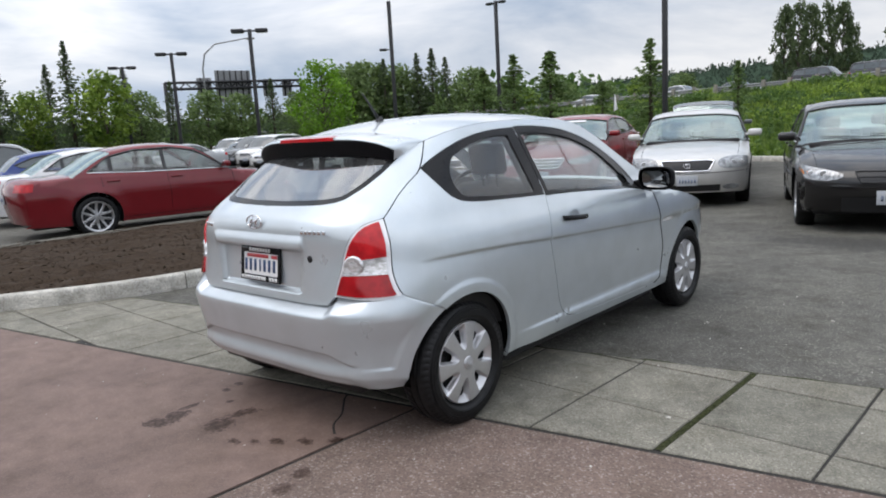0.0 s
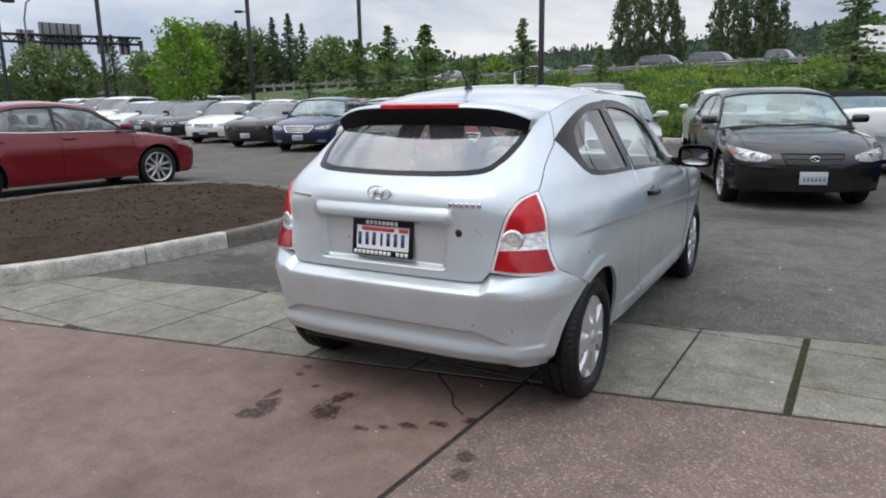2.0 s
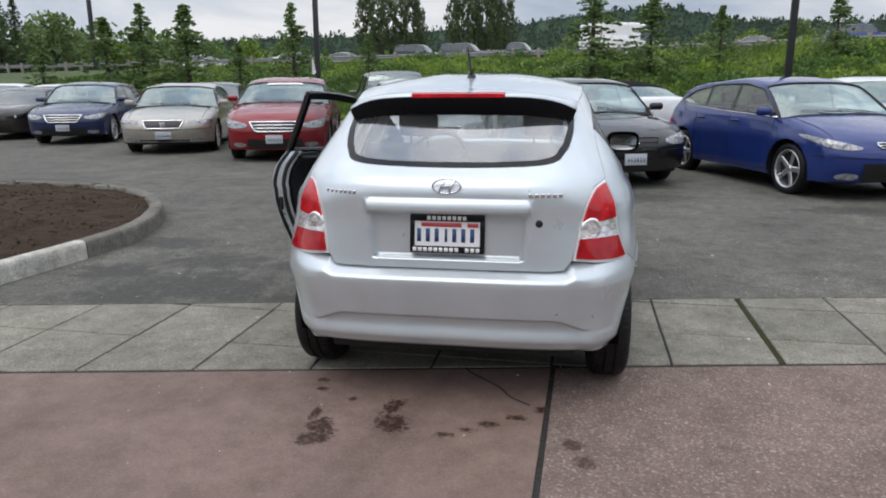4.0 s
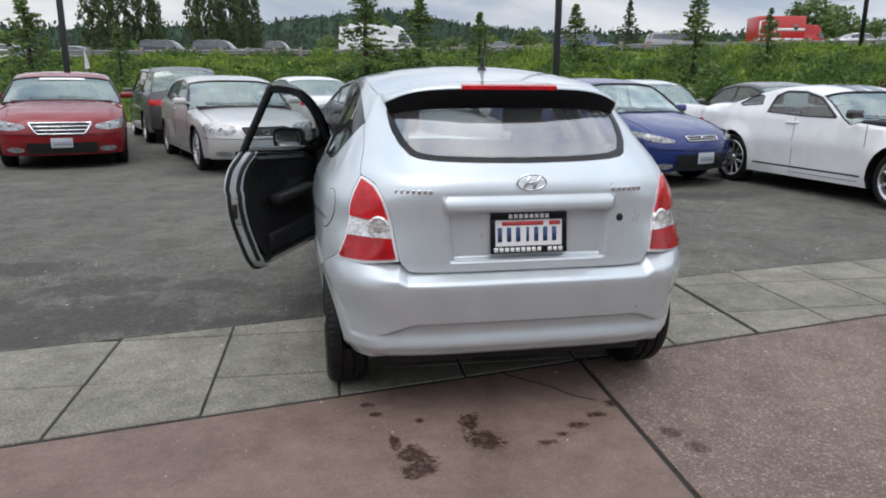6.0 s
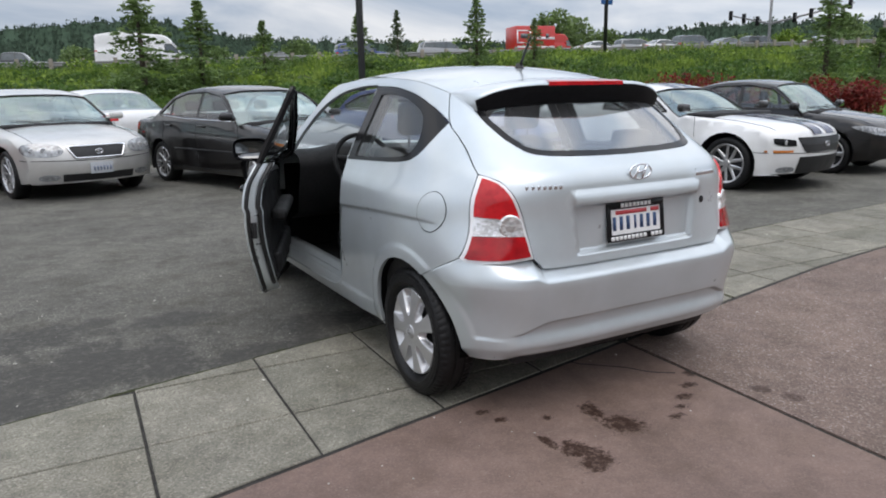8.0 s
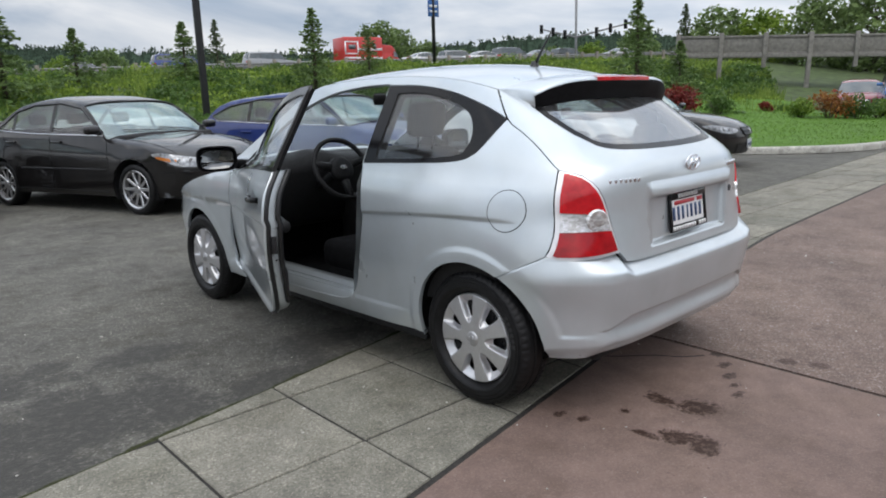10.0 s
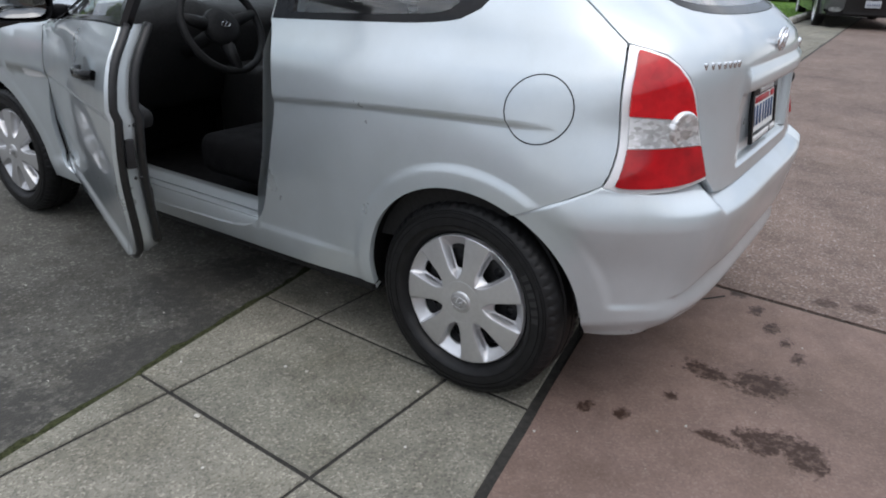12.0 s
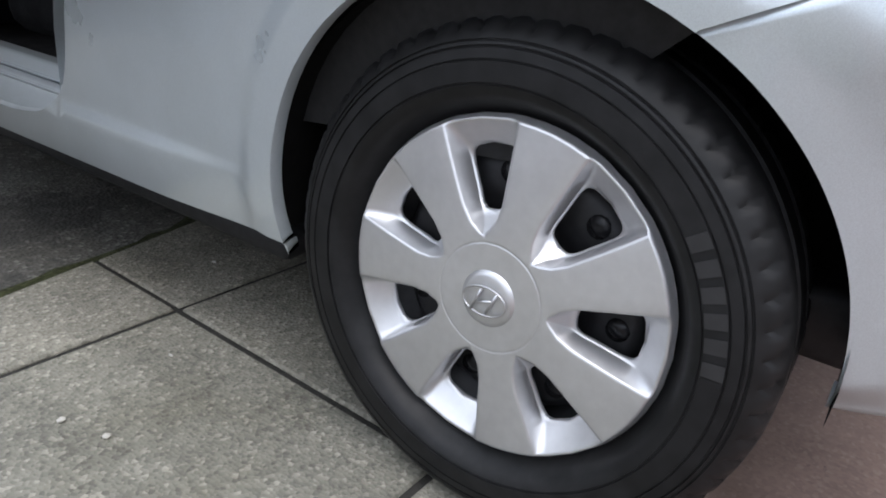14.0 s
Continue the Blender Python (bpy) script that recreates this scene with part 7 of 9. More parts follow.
    if near and style != "van":
        bm = bmesh.new()
        zf = belt - 0.35
        add_box(bm, -W * 0.38, W * 0.38, yf - 0.80 * L, yf - 0.28 * L, zf - 0.1, zf, 0.02)
        add_box(bm, -W * 0.40, W * 0.40, yf - 0.34 * L, yf - 0.25 * L, zf, belt - 0.02, 0.03)
        add_box(bm, -W * 0.38, W * 0.38, yf - 0.84 * L, yf - 0.74 * L, zf, belt - 0.02, 0.03)
        cab = part("cabin_trim", bm, M_TRIM, car, "dark cabin trim")
        for sx in (-1, 1):
            for fy in (0.54, 0.72) if style != "pickup" else (0.5,):
                bm = bmesh.new()
                y = yf - fy * L
                add_box(bm, sx * 0.36 - 0.24, sx * 0.36 + 0.24, y - 0.08, y + 0.05, zf, belt + 0.08, 0.05, None, 3)
                add_box(bm, sx * 0.36 - 0.12, sx * 0.36 + 0.12, y - 0.09, y, belt + 0.12, belt + 0.27, 0.04, None, 3)
                part("seat", bm, M_CLOTH, cab, "dark seat")
    for yc in (-wb, 0.0):
        for sx in (1, -1):
            bm = bmesh.new()
            add_grid(bm, [[(sx * x, yc + (arch + 0.005) * math.cos(a), tyre + (arch + 0.005) * math.sin(a)) for x in (W / 2 - 0.03, W / 2 - 0.32)] for a in (radians(-20 + 220 * k / 16) for k in range(17))])
            part("wheel_housing", bm, M_TRIM, car, "black wheel housing")
            meshes = road_wheel(tyre, spokes, rim or M_RIM, paired)
            wheel = new("wheel")
            wheel.parent = car
            wheel.matrix_basis = Matrix.Translation((sx * (W / 2 - 0.135), yc, tyre - 0.004)) @ (Matrix() if sx > 0 else Matrix.Rotation(math.pi, 4, "Z"))
            for nm, me in zip(("tyre", "rim", "brake_disc"), meshes):
                new(nm, me).parent = wheel
    car.matrix_basis = Matrix.Translation((*place[:2], place[2] if len(place) > 2 else -0.010)) @ Matrix.Rotation(-h, 4, "Z")
    return car


def recolour(ob, colour):
    for o in ob.children:
        if o.name.split(".")[0] in ("body", "door_handle", "door_mirror"):
            o.color = (*colour, 1)


ROW1 = "cars parked in the front row"
HD = 162  # the front row looks back towards the apron
BLACKISH, NAVY = (0.007, 0.006, 0.006), (0.012, 0.022, 0.075)
vehicle("sedan", "luxury", "champagne silver luxury sedan parked on the asphalt", (0.60, 0.59, 0.57), (-1.76, 8.85), HD - 1, 4.99, 1.83, 1.49, 2.925, 0.92, 0.33, 10, None, "car", True, None, "mesh", group=ROW1, paint=M_METAL, mouth=0.6, eyes="round")
vehicle("sedan", "sedan", "black four-door sedan with silver alloy wheels", BLACKISH, (1.19, 7.10), HD, 4.80, 1.80, 1.48, 2.72, 0.94, 0.318, 10, None, "car", True, None, "dark", group=ROW1, belt_line=True, amber=True, moulding=True, lamp_k=1.25)
vehicle("hatchback", "hatch", "deep blue five-door hatchback with chrome window line", (0.008, 0.026, 0.15), (4.17, 6.42), HD - 1, 4.36, 1.82, 1.47, 2.65, 0.90, 0.325, 5, None, "car", True, None, "slim", group=ROW1, belt_line=True, eyes="long", flare=0.024, mouth=1.35)
vehicle("coupe", "coupe", "white muscle coupe with dark blue racing stripes", (0.78, 0.78, 0.78), (6.50, 3.64), 173, 4.62, 1.88, 1.39, 2.72, 0.83, 0.345, 10, None, "car", True, None, "wide", mouth=1.4, amber=True, stripe=M_STRIPE, group=ROW1, flare=0.034, eyes="slot", plate=False, paired=True)
vehicle("sedan", "sedan", "black compact sedan with five-spoke wheels", BLACKISH, (9.0, 3.95), 168, 4.45, 1.70, 1.43, 2.615, 0.88, 0.305, 5, None, "car", True, None, "dark", group=ROW1)
vehicle("sedan", "fullsize", "metallic red full-size sedan with a bold chrome grille", (0.22, 0.007, 0.012), (-4.86, 9.75), 166, 5.15, 1.94, 1.54, 2.87, 0.98, 0.345, 5, None, "car", True, None, "tall", group=ROW1, banner=True, lamp_k=1.25)
vehicle("sedan", "sedan", "beige older full-size sedan with a wide grille", (0.40, 0.375, 0.33), (-7.75, 10.85), HD, 5.08, 1.90, 1.44, 2.89, 1.05, 0.325, 10, None, "car", True, None, "mesh", group=ROW1, paint=M_METAL, mouth=0.4, eyes="slit")
vehicle("sedan", "sedan", "dark blue mid-size sedan in the front row", NAVY, (-11.4, 12.65), HD, 4.87, 1.85, 1.48, 2.85, 0.95, 0.33, 10, None, "car", True, None, "tall", group=ROW1)
vehicle("coupe", "coupe", "dark brown sports coupe in the front row", (0.030, 0.024, 0.020), (-14.3, 13.65), HD, 4.86, 1.80, 1.34, 2.69, 1.0, 0.315, 5, None, "car", False, None, "dark", group=ROW1)
W_SEDAN = vehicle("sedan", "sedan", "white luxury sedan in the front row", (0.74, 0.74, 0.73), (-17.3, 14.7), HD, 4.82, 1.82, 1.43, 2.85, 0.92, 0.325, 10, None, "car", False, None, "slats", group=ROW1)
D_SEDAN = vehicle("sedan", "sedan", "black mid-size sedan in the front row", BLACKISH, (-20.4, 15.8), HD, 4.82, 1.80, 1.47, 2.72, 0.95, 0.32, 10, None, "car", False, None, "slats", group=ROW1)
vehicle("sedan", "sedan", "metallic dark red sedan with bright alloy wheels beside the mulch bed", (0.165, 0.006, 0.011), (-9.21, 5.14), 9.2, 4.84, 1.83, 1.45, 2.73, 0.96, 0.33, 10, None, "car", True, None, "slats", belt_line=True, paired=True)
# the second row shows its tails
ROW2 = "cars parked in the second row"
B2 = HD - 180 + 360


def tail_at(x, y, ro, wb, head=B2):
    """The front axle's place for a car whose rear bumper is at (x, y)."""
    h = radians(head)
    return (x + math.sin(h) * (ro + wb), y + math.cos(h) * (ro + wb))


vehicle("suv", "suv", "dark grey-green sport utility car", (0.085, 0.095, 0.095), tail_at(-3.4, 13.5, 0.95, 2.62), B2, 4.45, 1.80, 1.70, 2.62, 0.88, 0.345, 5, None, "car", True, group=ROW2)
vehicle("sedan", "sedan", "white sedan seen from its tail", (0.76, 0.76, 0.76), tail_at(-0.10, 14.1, 1.15, 2.75), B2, 4.80, 1.84, 1.53, 2.75, 0.92, 0.32, 10, None, "car", True, group=ROW2)
vehicle("convertible", "coupe", "white convertible with a closed black soft top", (0.74, 0.74, 0.74), tail_at(2.35, 10.6, 1.1, 2.72), B2, 4.77, 1.88, 1.42, 2.72, 0.95, 0.34, 5, None, "car", True, M_CLOTH, group=ROW2)
vehicle("sedan", "sedan", "pale silver sedan with a boot spoiler", (0.60, 0.61, 0.62), tail_at(6.0, 9.1, 1.1, 2.72, 4), 4, 4.75, 1.82, 1.48, 2.72, 0.93, 0.32, 10, None, "car", True, group=ROW2)
vehicle("sedan", "sedan", "grey compact sedan parked nose away", (0.09, 0.095, 0.10), tail_at(8.55, 8.0, 1.05, 2.66, 0), 0, 4.55, 1.77, 1.45, 2.66, 0.84, 0.315, 5, None, "car", True, group=ROW2)
vehicle("sedan", "sedan", "dark green sedan seen from its tail", (0.030, 0.040, 0.034), tail_at(-9.75, 16.3, 1.1, 2.7), B2, 4.6, 1.80, 1.46, 2.7, 0.9, 0.32, 10, None, "car", False, group=ROW2)
vehicle("sedan", "sedan", "red sedan seen from its tail", (0.25, 0.02, 0.02), tail_at(-15.4, 19.0, 1.1, 2.7), B2, 4.6, 1.80, 1.46, 2.7, 0.9, 0.32, 10, None, "car", False, group=ROW2)
# beyond the island: the same row as the red sedan, and far rows
FAR = "cars in the far rows"
f_suv = vehicle("suv", "suv", "grey sport utility car in a far row", (0.2, 0.205, 0.21), (-19.0, 5.5), 18, 4.6, 1.83, 1.72, 2.65, 0.9, 0.345, 5, None, "car", False, group=FAR)
vehicle("sedan", "sedan", "white sedan beside the red one", (0.75, 0.75, 0.75), (-12.4, 5.5), 9.2, 4.7, 1.80, 1.44, 2.7, 0.95, 0.32, 10, None, "car", True)
vehicle("hatchback", "hatch", "blue hatchback in the side row", (0.02, 0.05, 0.22), (-15.6, 6.2), 9.2, 4.2, 1.75, 1.48, 2.6, 0.85, 0.31, 5, None, "car", False)
PAINTS = [((0.75, 0.75, 0.74), "white"), ((0.40, 0.41, 0.42), "silver"), ((0.014, 0.014, 0.015), "black"), ((0.10, 0.105, 0.11), "grey")]
rng = random.Random(5)
for k in range(34):
    if k < 6:
        p, hd = (-23.6 - 3.05 * k, 17.0 + 1.15 * k), HD
    elif k < 13:
        p, hd = tail_at(-18.5 - 3.1 * (k - 6), 20.3 + 1.2 * (k - 6), 1.1, 2.7), B2
    elif k < 20:
        p, hd = (-22.3 - 3.2 * (k - 13), 6.6 + 1.1 * (k - 13)), 15
    elif k < 27:
        p, hd = (-25.0 - 3.2 * (k - 20), 25.0 + 1.2 * (k - 20)), HD
    else:
        p, hd = (-31.0 - 3.3 * (k - 27), 14.0 + 1.2 * (k - 27)), 195
    colour, word = PAINTS[rng.choice((0, 0, 0, 0, 1, 1, 1, 1, 2, 3, 3, 0))]
    src = rng.choice((W_SEDAN, D_SEDAN, f_suv))
    c = copy_thing(src, Matrix.Translation((p[0], p[1], -0.010)) @ Matrix.Rotation(-radians(hd), 4, "Z"))
    recolour(c, colour)
    tagged(c, f"{word} {'sport utility car' if src is f_suv else 'sedan'} in a far row of the lot", "", FAR)


# traffic on the raised highway
def on_road(az, lane=0.0, off=0.0):
    """A place on the highway in the direction az degrees from the paving."""
    t = math.tan(radians(az))
    x0, y0 = -0.5, -3.0
    y = (57.0 + lane - 0.2 * (x0 - y0 * t)) / (1 + 0.2 * t)
    x = x0 + (y - y0) * t
    return (x, y, highway_z(x) + 0.02)


TRAFFIC = "traffic on the highway"
EAST = 101.3
vehicle("van", "van", "white high-roof panel van on the highway", (0.80, 0.80, 0.80), on_road(8.0), EAST, 6.9, 2.0, 2.72, 4.1, 1.0, 0.35, 5, None, "van", False, plate=False, group=TRAFFIC)
for az, style, colour, words, lane in ((-19.0, "sedan", (0.74, 0.74, 0.74), "white sedan", 0), (-26.0, "sedan", (0.72, 0.72, 0.72), "white sedan", 0), (-15.0, "sedan", (0.35, 0.36, 0.37), "silver sedan", 3.6), (-9.0, "suv", (0.02, 0.02, 0.022), "black sport utility car", 0), (-5.2, "suv", (0.05, 0.05, 0.055), "dark grey sport utility car", 0),
                                      (-1.0, "pickup", (0.03, 0.035, 0.04), "dark pickup truck", 3.6), (-38.0, "sedan", (0.06, 0.065, 0.08), "dark sedan", 0), (16.5, "sedan", (0.10, 0.10, 0.11), "grey sedan", 3.6), (23.0, "suv", (0.03, 0.055, 0.20), "blue minivan", 0), (29.5, "suv", (0.30, 0.31, 0.32), "silver sport utility car", 0),
                                      (41.5, "sedan", (0.74, 0.74, 0.74), "white sedan", 0), (44.3, "suv", (0.36, 0.37, 0.38), "silver estate car", 3.6), (46.2, "sedan", (0.74, 0.74, 0.74), "white sedan", 0), (48.5, "suv", (0.11, 0.12, 0.13), "grey sport utility car", 0), (50.8, "sedan", (0.2, 0.21, 0.22), "grey sedan", 0), (53.0, "suv", (0.05, 0.05, 0.05), "dark estate car", 3.6), (57.0, "sedan", (0.5, 0.5, 0.5), "silver sedan", 0)):
    p = on_road(az, lane)
    vehicle({"suv": "suv", "sedan": "sedan", "pickup": "pickup"}[style], style, f"{words} on the highway", colour, p, EAST, 4.75 if style != "pickup" else 5.6, 1.82, {"suv": 1.74, "sedan": 1.45, "pickup": 1.85}[style], 2.72 if style != "pickup" else 3.5, 0.93, 0.33, 5, None, "car", False, plate=False, group=TRAFFIC)


def build_ambulance():
    p = on_road(37.5)
    amb = vehicle("ambulance", "van", "red ambulance with a box body and white stripes", (0.48, 0.02, 0.015), p, EAST, 3.4, 2.05, 2.15, 3.9, 1.0, 0.38, 5, None, "ambulance", False, plate=False, lamps=False, group=TRAFFIC)
    bm = bmesh.new()
    add_box(bm, -1.2, 1.2, -4.9, -1.2, 0.55, 2.75, 0.06)
    part("box_body", bm, M_REDVEH, amb, "red box body")
    for sx in (-1, 1):
        for y0, y1, z, tall in ((-3.5, -1.25, 1.62, 0.20), (-4.85, -3.55, 1.30, 0.09), (-4.85, -3.55, 2.30, 0.09), (-4.86, -4.74, 1.3, 1.0), (-3.66, -3.54, 1.3, 1.0), (-4.85, -1.25, 0.9, 0.16)):
            bm = bmesh.new()
            add_box(bm, sx * 1.2 - 0.012, sx * 1.2 + 0.012, y0, y1, z, z + tall)
            part("white_stripe", bm, M_WHITE, amb, "white stripe")
        for y, wide in ((-4.5, 0.7), (-2.1, 0.3)):
            bm = bmesh.new()
            add_box(bm, sx * 1.2 - 0.02, sx * 1.2 + 0.02, y, y + wide, 1.72, 2.10, 0)
            part("box_window", bm, M_FARGLASS, amb, "dark side window")


build_ambulance()
# on the far side of the lawn
vehicle("pickup", "pickup", "dark grey pickup truck with a black grille", (0.10, 0.105, 0.11), (17.1, 0.85), 255, 6.1, 2.08, 1.99, 3.8, 1.0, 0.41, 5, None, "pickup", True, None, "wide", mouth=1.6)
vehicle("pickup", "pickup", "bright blue pickup truck beyond the lawn", (0.02, 0.13, 0.42), (27.6, 5.0, 0.0), 252, 5.6, 1.95, 1.85, 3.5, 0.95, 0.39, 5, None, "pickup", False, None, "tall")
vehicle("sedan", "sedan", "red car beside the blue pickup", (0.26, 0.012, 0.018), (30.0, 7.4, 0.0), 252, 4.7, 1.80, 1.5, 2.7, 0.93, 0.33, 5, None, "car", False)


# ---- bank, plants, poles and distance ----
def leaf_quads(bm, centre, n, spread, size, up=0.3, flat=1.0):
    """Loose leaves or sprays round a centre."""
    for _ in range(n):
        d = Vector((random.gauss(0, 1), random.gauss(0, 1), random.gauss(0, 1) * flat)).normalized() * random.random() ** 0.45
        p = Vector(centre) + Vector((d.x * spread[0], d.y * spread[1], d.z * spread[2]))
        a = Vector((random.gauss(0, 1), random.gauss(0, 1), random.gauss(0, 1) * 0.7 + up)).normalized()
        b = a.orthogonal().normalized()
        b.rotate(Matrix.Rotation(random.uniform(0, 6.28), 3, a))
        s = size * random.uniform(0.6, 1.35)
        bm.faces.new([bm.verts.new(p + q) for q in (a * s, b * s * 0.55, -a * s * 0.8, -b * s * 0.55)])


def broadleaf(name, label, h, r, mat, trunk_h, clumps, per, leaf, seed, tall=1.0):
    """A tree: tapered trunk, forked limbs and a crown of many loose leaves in clumps."""
    random.seed(seed)
    tree = thing(name, label, "tree")
    bm = bmesh.new()
    add_tube(bm, [(0, 0, -0.3), (0.03 * h * 0.2, 0, trunk_h * 0.5), (0, 0.02 * h * 0.2, trunk_h), (0.02, 0, h * 0.8)], [h * 0.022, h * 0.018, h * 0.015, h * 0.003], 8)
    tips = []
    for k in range(clumps):
        t, f = 2.4 * k + random.uniform(-0.4, 0.4), (k + 0.5) / clumps
        z = trunk_h * 0.9 + (h - trunk_h * 0.9) * f
        reach = r * tall * math.sin(math.pi * min(1, 0.16 + 0.80 * f)) ** 0.7 * random.uniform(0.55, 1.0)
        tip = Vector((math.cos(t) * reach, math.sin(t) * reach, z))
        base = Vector((0, 0, max(trunk_h * 0.7, z - reach * 0.9)))
        add_tube(bm, [base, base.lerp(tip, 0.5) + Vector((0, 0, reach * 0.1)), tip], [h * 0.007, h * 0.004, h * 0.0015], 5)
        tips.append((tip, reach))
    part("trunk", bm, M_BARK, tree, "grey-brown trunk and limbs")
    bm = bmesh.new()
    for tip, reach in tips:
        s = r * random.uniform(0.30, 0.48)
        leaf_quads(bm, tip * 0.92 + Vector((0, 0, tip.z * 0.08)), per, (s, s, s * 0.8 * tall ** 0.2), leaf, 0.4)
    part("crown", bm, mat, tree, "", False)
    return tree


def fir(name, label, h, r, mat, seed, sparse=0.0, droop=0.25):
    """A young conifer: straight leader and whorls of drooping sprays."""
    random.seed(seed)
    tree = thing(name, label, "tree")
    bm = bmesh.new()
    add_tube(bm, [(0, 0, -0.3), (0, 0, h * 0.5), (0.02, 0, h)], [h * 0.020, h * 0.011, 0.008], 7)
    part("trunk", bm, M_BARK, tree, "brown trunk")
    bm = bmesh.new()
    z = h * 0.07
    while z < h * 0.99:
        f = z / h
        reach = r * (1 - f) ** 1.05 * random.uniform(0.7, 1.12) + 0.03
        for k in range(8 if f < 0.75 else 5):
            if random.random() < sparse:
                continue
            t = random.uniform(0, 6.28)
            d = Vector((math.cos(t), math.sin(t), 0.0))
            rr = reach * random.uniform(0.6, 1.15)
            n = max(2, int(rr * 5.5 / (r * 0.55 + 0.35)))
            for q in range(n):
                s = (q + 0.6) / n
                p = d * (rr * s) + Vector((0, 0, z + rr * (0.25 * s - droop * s * s)))
                w = (0.05 + 0.10 * r * (1 - f) * (1.1 - s)) * random.uniform(0.8, 1.2)
                leaf_quads(bm, p, 5 + int(11 * s), (w + 0.04, w + 0.04, w * 0.6 + 0.03), 0.034 + 0.022 * r, 0.0, 0.6)
        z += (0.07 + 0.10 * (1 - f)) * (0.5 + 0.5 * r)
    part("crown", bm, mat, tree, "", False)
    return tree


def stand(src, x, y, z, scale, spin, label="", group=""):
    c = copy_thing(src, Matrix.Translation((x, y, z)) @ Matrix.Rotation(spin, 4, "Z"))
    c.scale = (scale, scale, scale)
    return tagged(c, label, "", group)


def bank_place(az, dist, x0=0.0, y0=-3.0):
    x, y = x0 + dist * math.sin(radians(az)), y0 + dist * math.cos(radians(az))
    return x, y, bank_height(x, y)


# young firs on the bank
FIRS = "young firs on the bank"
fir_a = fir("fir_tree", "young dark green fir on the grassy bank", 4.4, 1.9, M_FIR, 11, 0.22, 0.34)
fir_b = fir("fir_tree", "slender young fir with an open top", 5.0, 1.7, M_FIR, 12, 0.36, 0.42)
placed = [(-33.8, 36, 1.0), (-31.3, 36, 1.02), (-28.2, 35, 1.12), (-20.3, 34, 0.95), (-24.5, 38, 0.7), (3.3, 33, 1.05), (7.6, 35, 0.95), (28.8, 33, 0.85), (12.5, 38, 0.7), (55.0, 34, 1.0), (58.5, 36, 0.7), (-14.5, 38, 0.6), (20.0, 40, 0.75), (34.0, 40, 0.6), (-38.0, 40, 0.8)]
for k, (az, d, s) in enumerate(placed):
    src = (fir_a, fir_b)[k % 2]
    x, y, z = bank_place(az, d)
    if k < 2:
        src.matrix_basis = Matrix.Translation((x, y, z)) @ Matrix.Rotation(k, 4, "Z") @ Matrix.Diagonal((1.6, 1.6, 1, 1))
        tagged(src, "", "", FIRS)
    else:
        stand(src, x, y, z, s, k * 1.7, "", FIRS).scale = (1.6 * s, 1.6 * s, s)
# the bright young tree by the left rows
tree_g = broadleaf("young_tree", "bright fresh-green young deciduous tree", 5.3, 1.75, M_FRESH, 1.1, 34, 90, 0.12, 21)
x, y, _ = bank_place(-49.3, 40, 2.0, -3.0)
tree_g.matrix_basis = Matrix.Translation((x, y, 0.0))
# tall dark trees behind the highway and woods to the left
tall_a = broadleaf("tall_tree", "tall dark cottonwood behind the highway", 19.0, 3.6, M_TALL, 3.0, 46, 70, 0.42, 31, 1.15)
tall_b = broadleaf("tall_tree", "tall thin cottonwood with gaps in its crown", 18.0, 2.9, M_TALL, 4.0, 30, 55, 0.40, 32, 1.1)
TALL = "tall trees behind the highway"
for k, (az, d, s, w) in enumerate(((-15.0, 205, 1.38, 0), (-14.1, 200, 1.46, 1), (-13.3, 205, 1.36, 0), (-12.3, 212, 1.50, 1), (-11.4, 208, 1.36, 0), (-10.7, 214, 1.15, 1), (-8.2, 206, 1.38, 1), (-7.4, 202, 1.52, 0), (-6.5, 212, 1.42, 1), (-5.6, 205, 1.56, 0), (-4.7, 210, 1.42, 0), (-3.8, 212, 1.3, 1))):
    x, y, _ = bank_place(az, d)
    src = (tall_a, tall_b)[w]
    if k < 2:
        src.matrix_basis = Matrix.Translation((x, y, 1.0)) @ Matrix.Diagonal((0.58 * s, 0.58 * s, s, 1))
        tagged(src, "", "", TALL)
    else:
        stand(src, x, y, 1.0, s, k * 1.3, "", TALL).scale = (0.58 * s, 0.58 * s, s)
round_a = broadleaf("round_tree", "mid-green round-headed deciduous tree", 7.5, 2.8, M_LEAF, 1.6, 36, 80, 0.24, 41)
round_b = broadleaf("round_tree", "light green round-headed deciduous tree", 7.0, 2.4, M_BRUSH, 1.4, 34, 80, 0.22, 42)
dark_fir = fir("conifer", "dark mature conifer beyond the lot", 9.5, 3.2, M_CONIFER, 43, 0.08, 0.3)
WOODS = "trees beyond the lot"
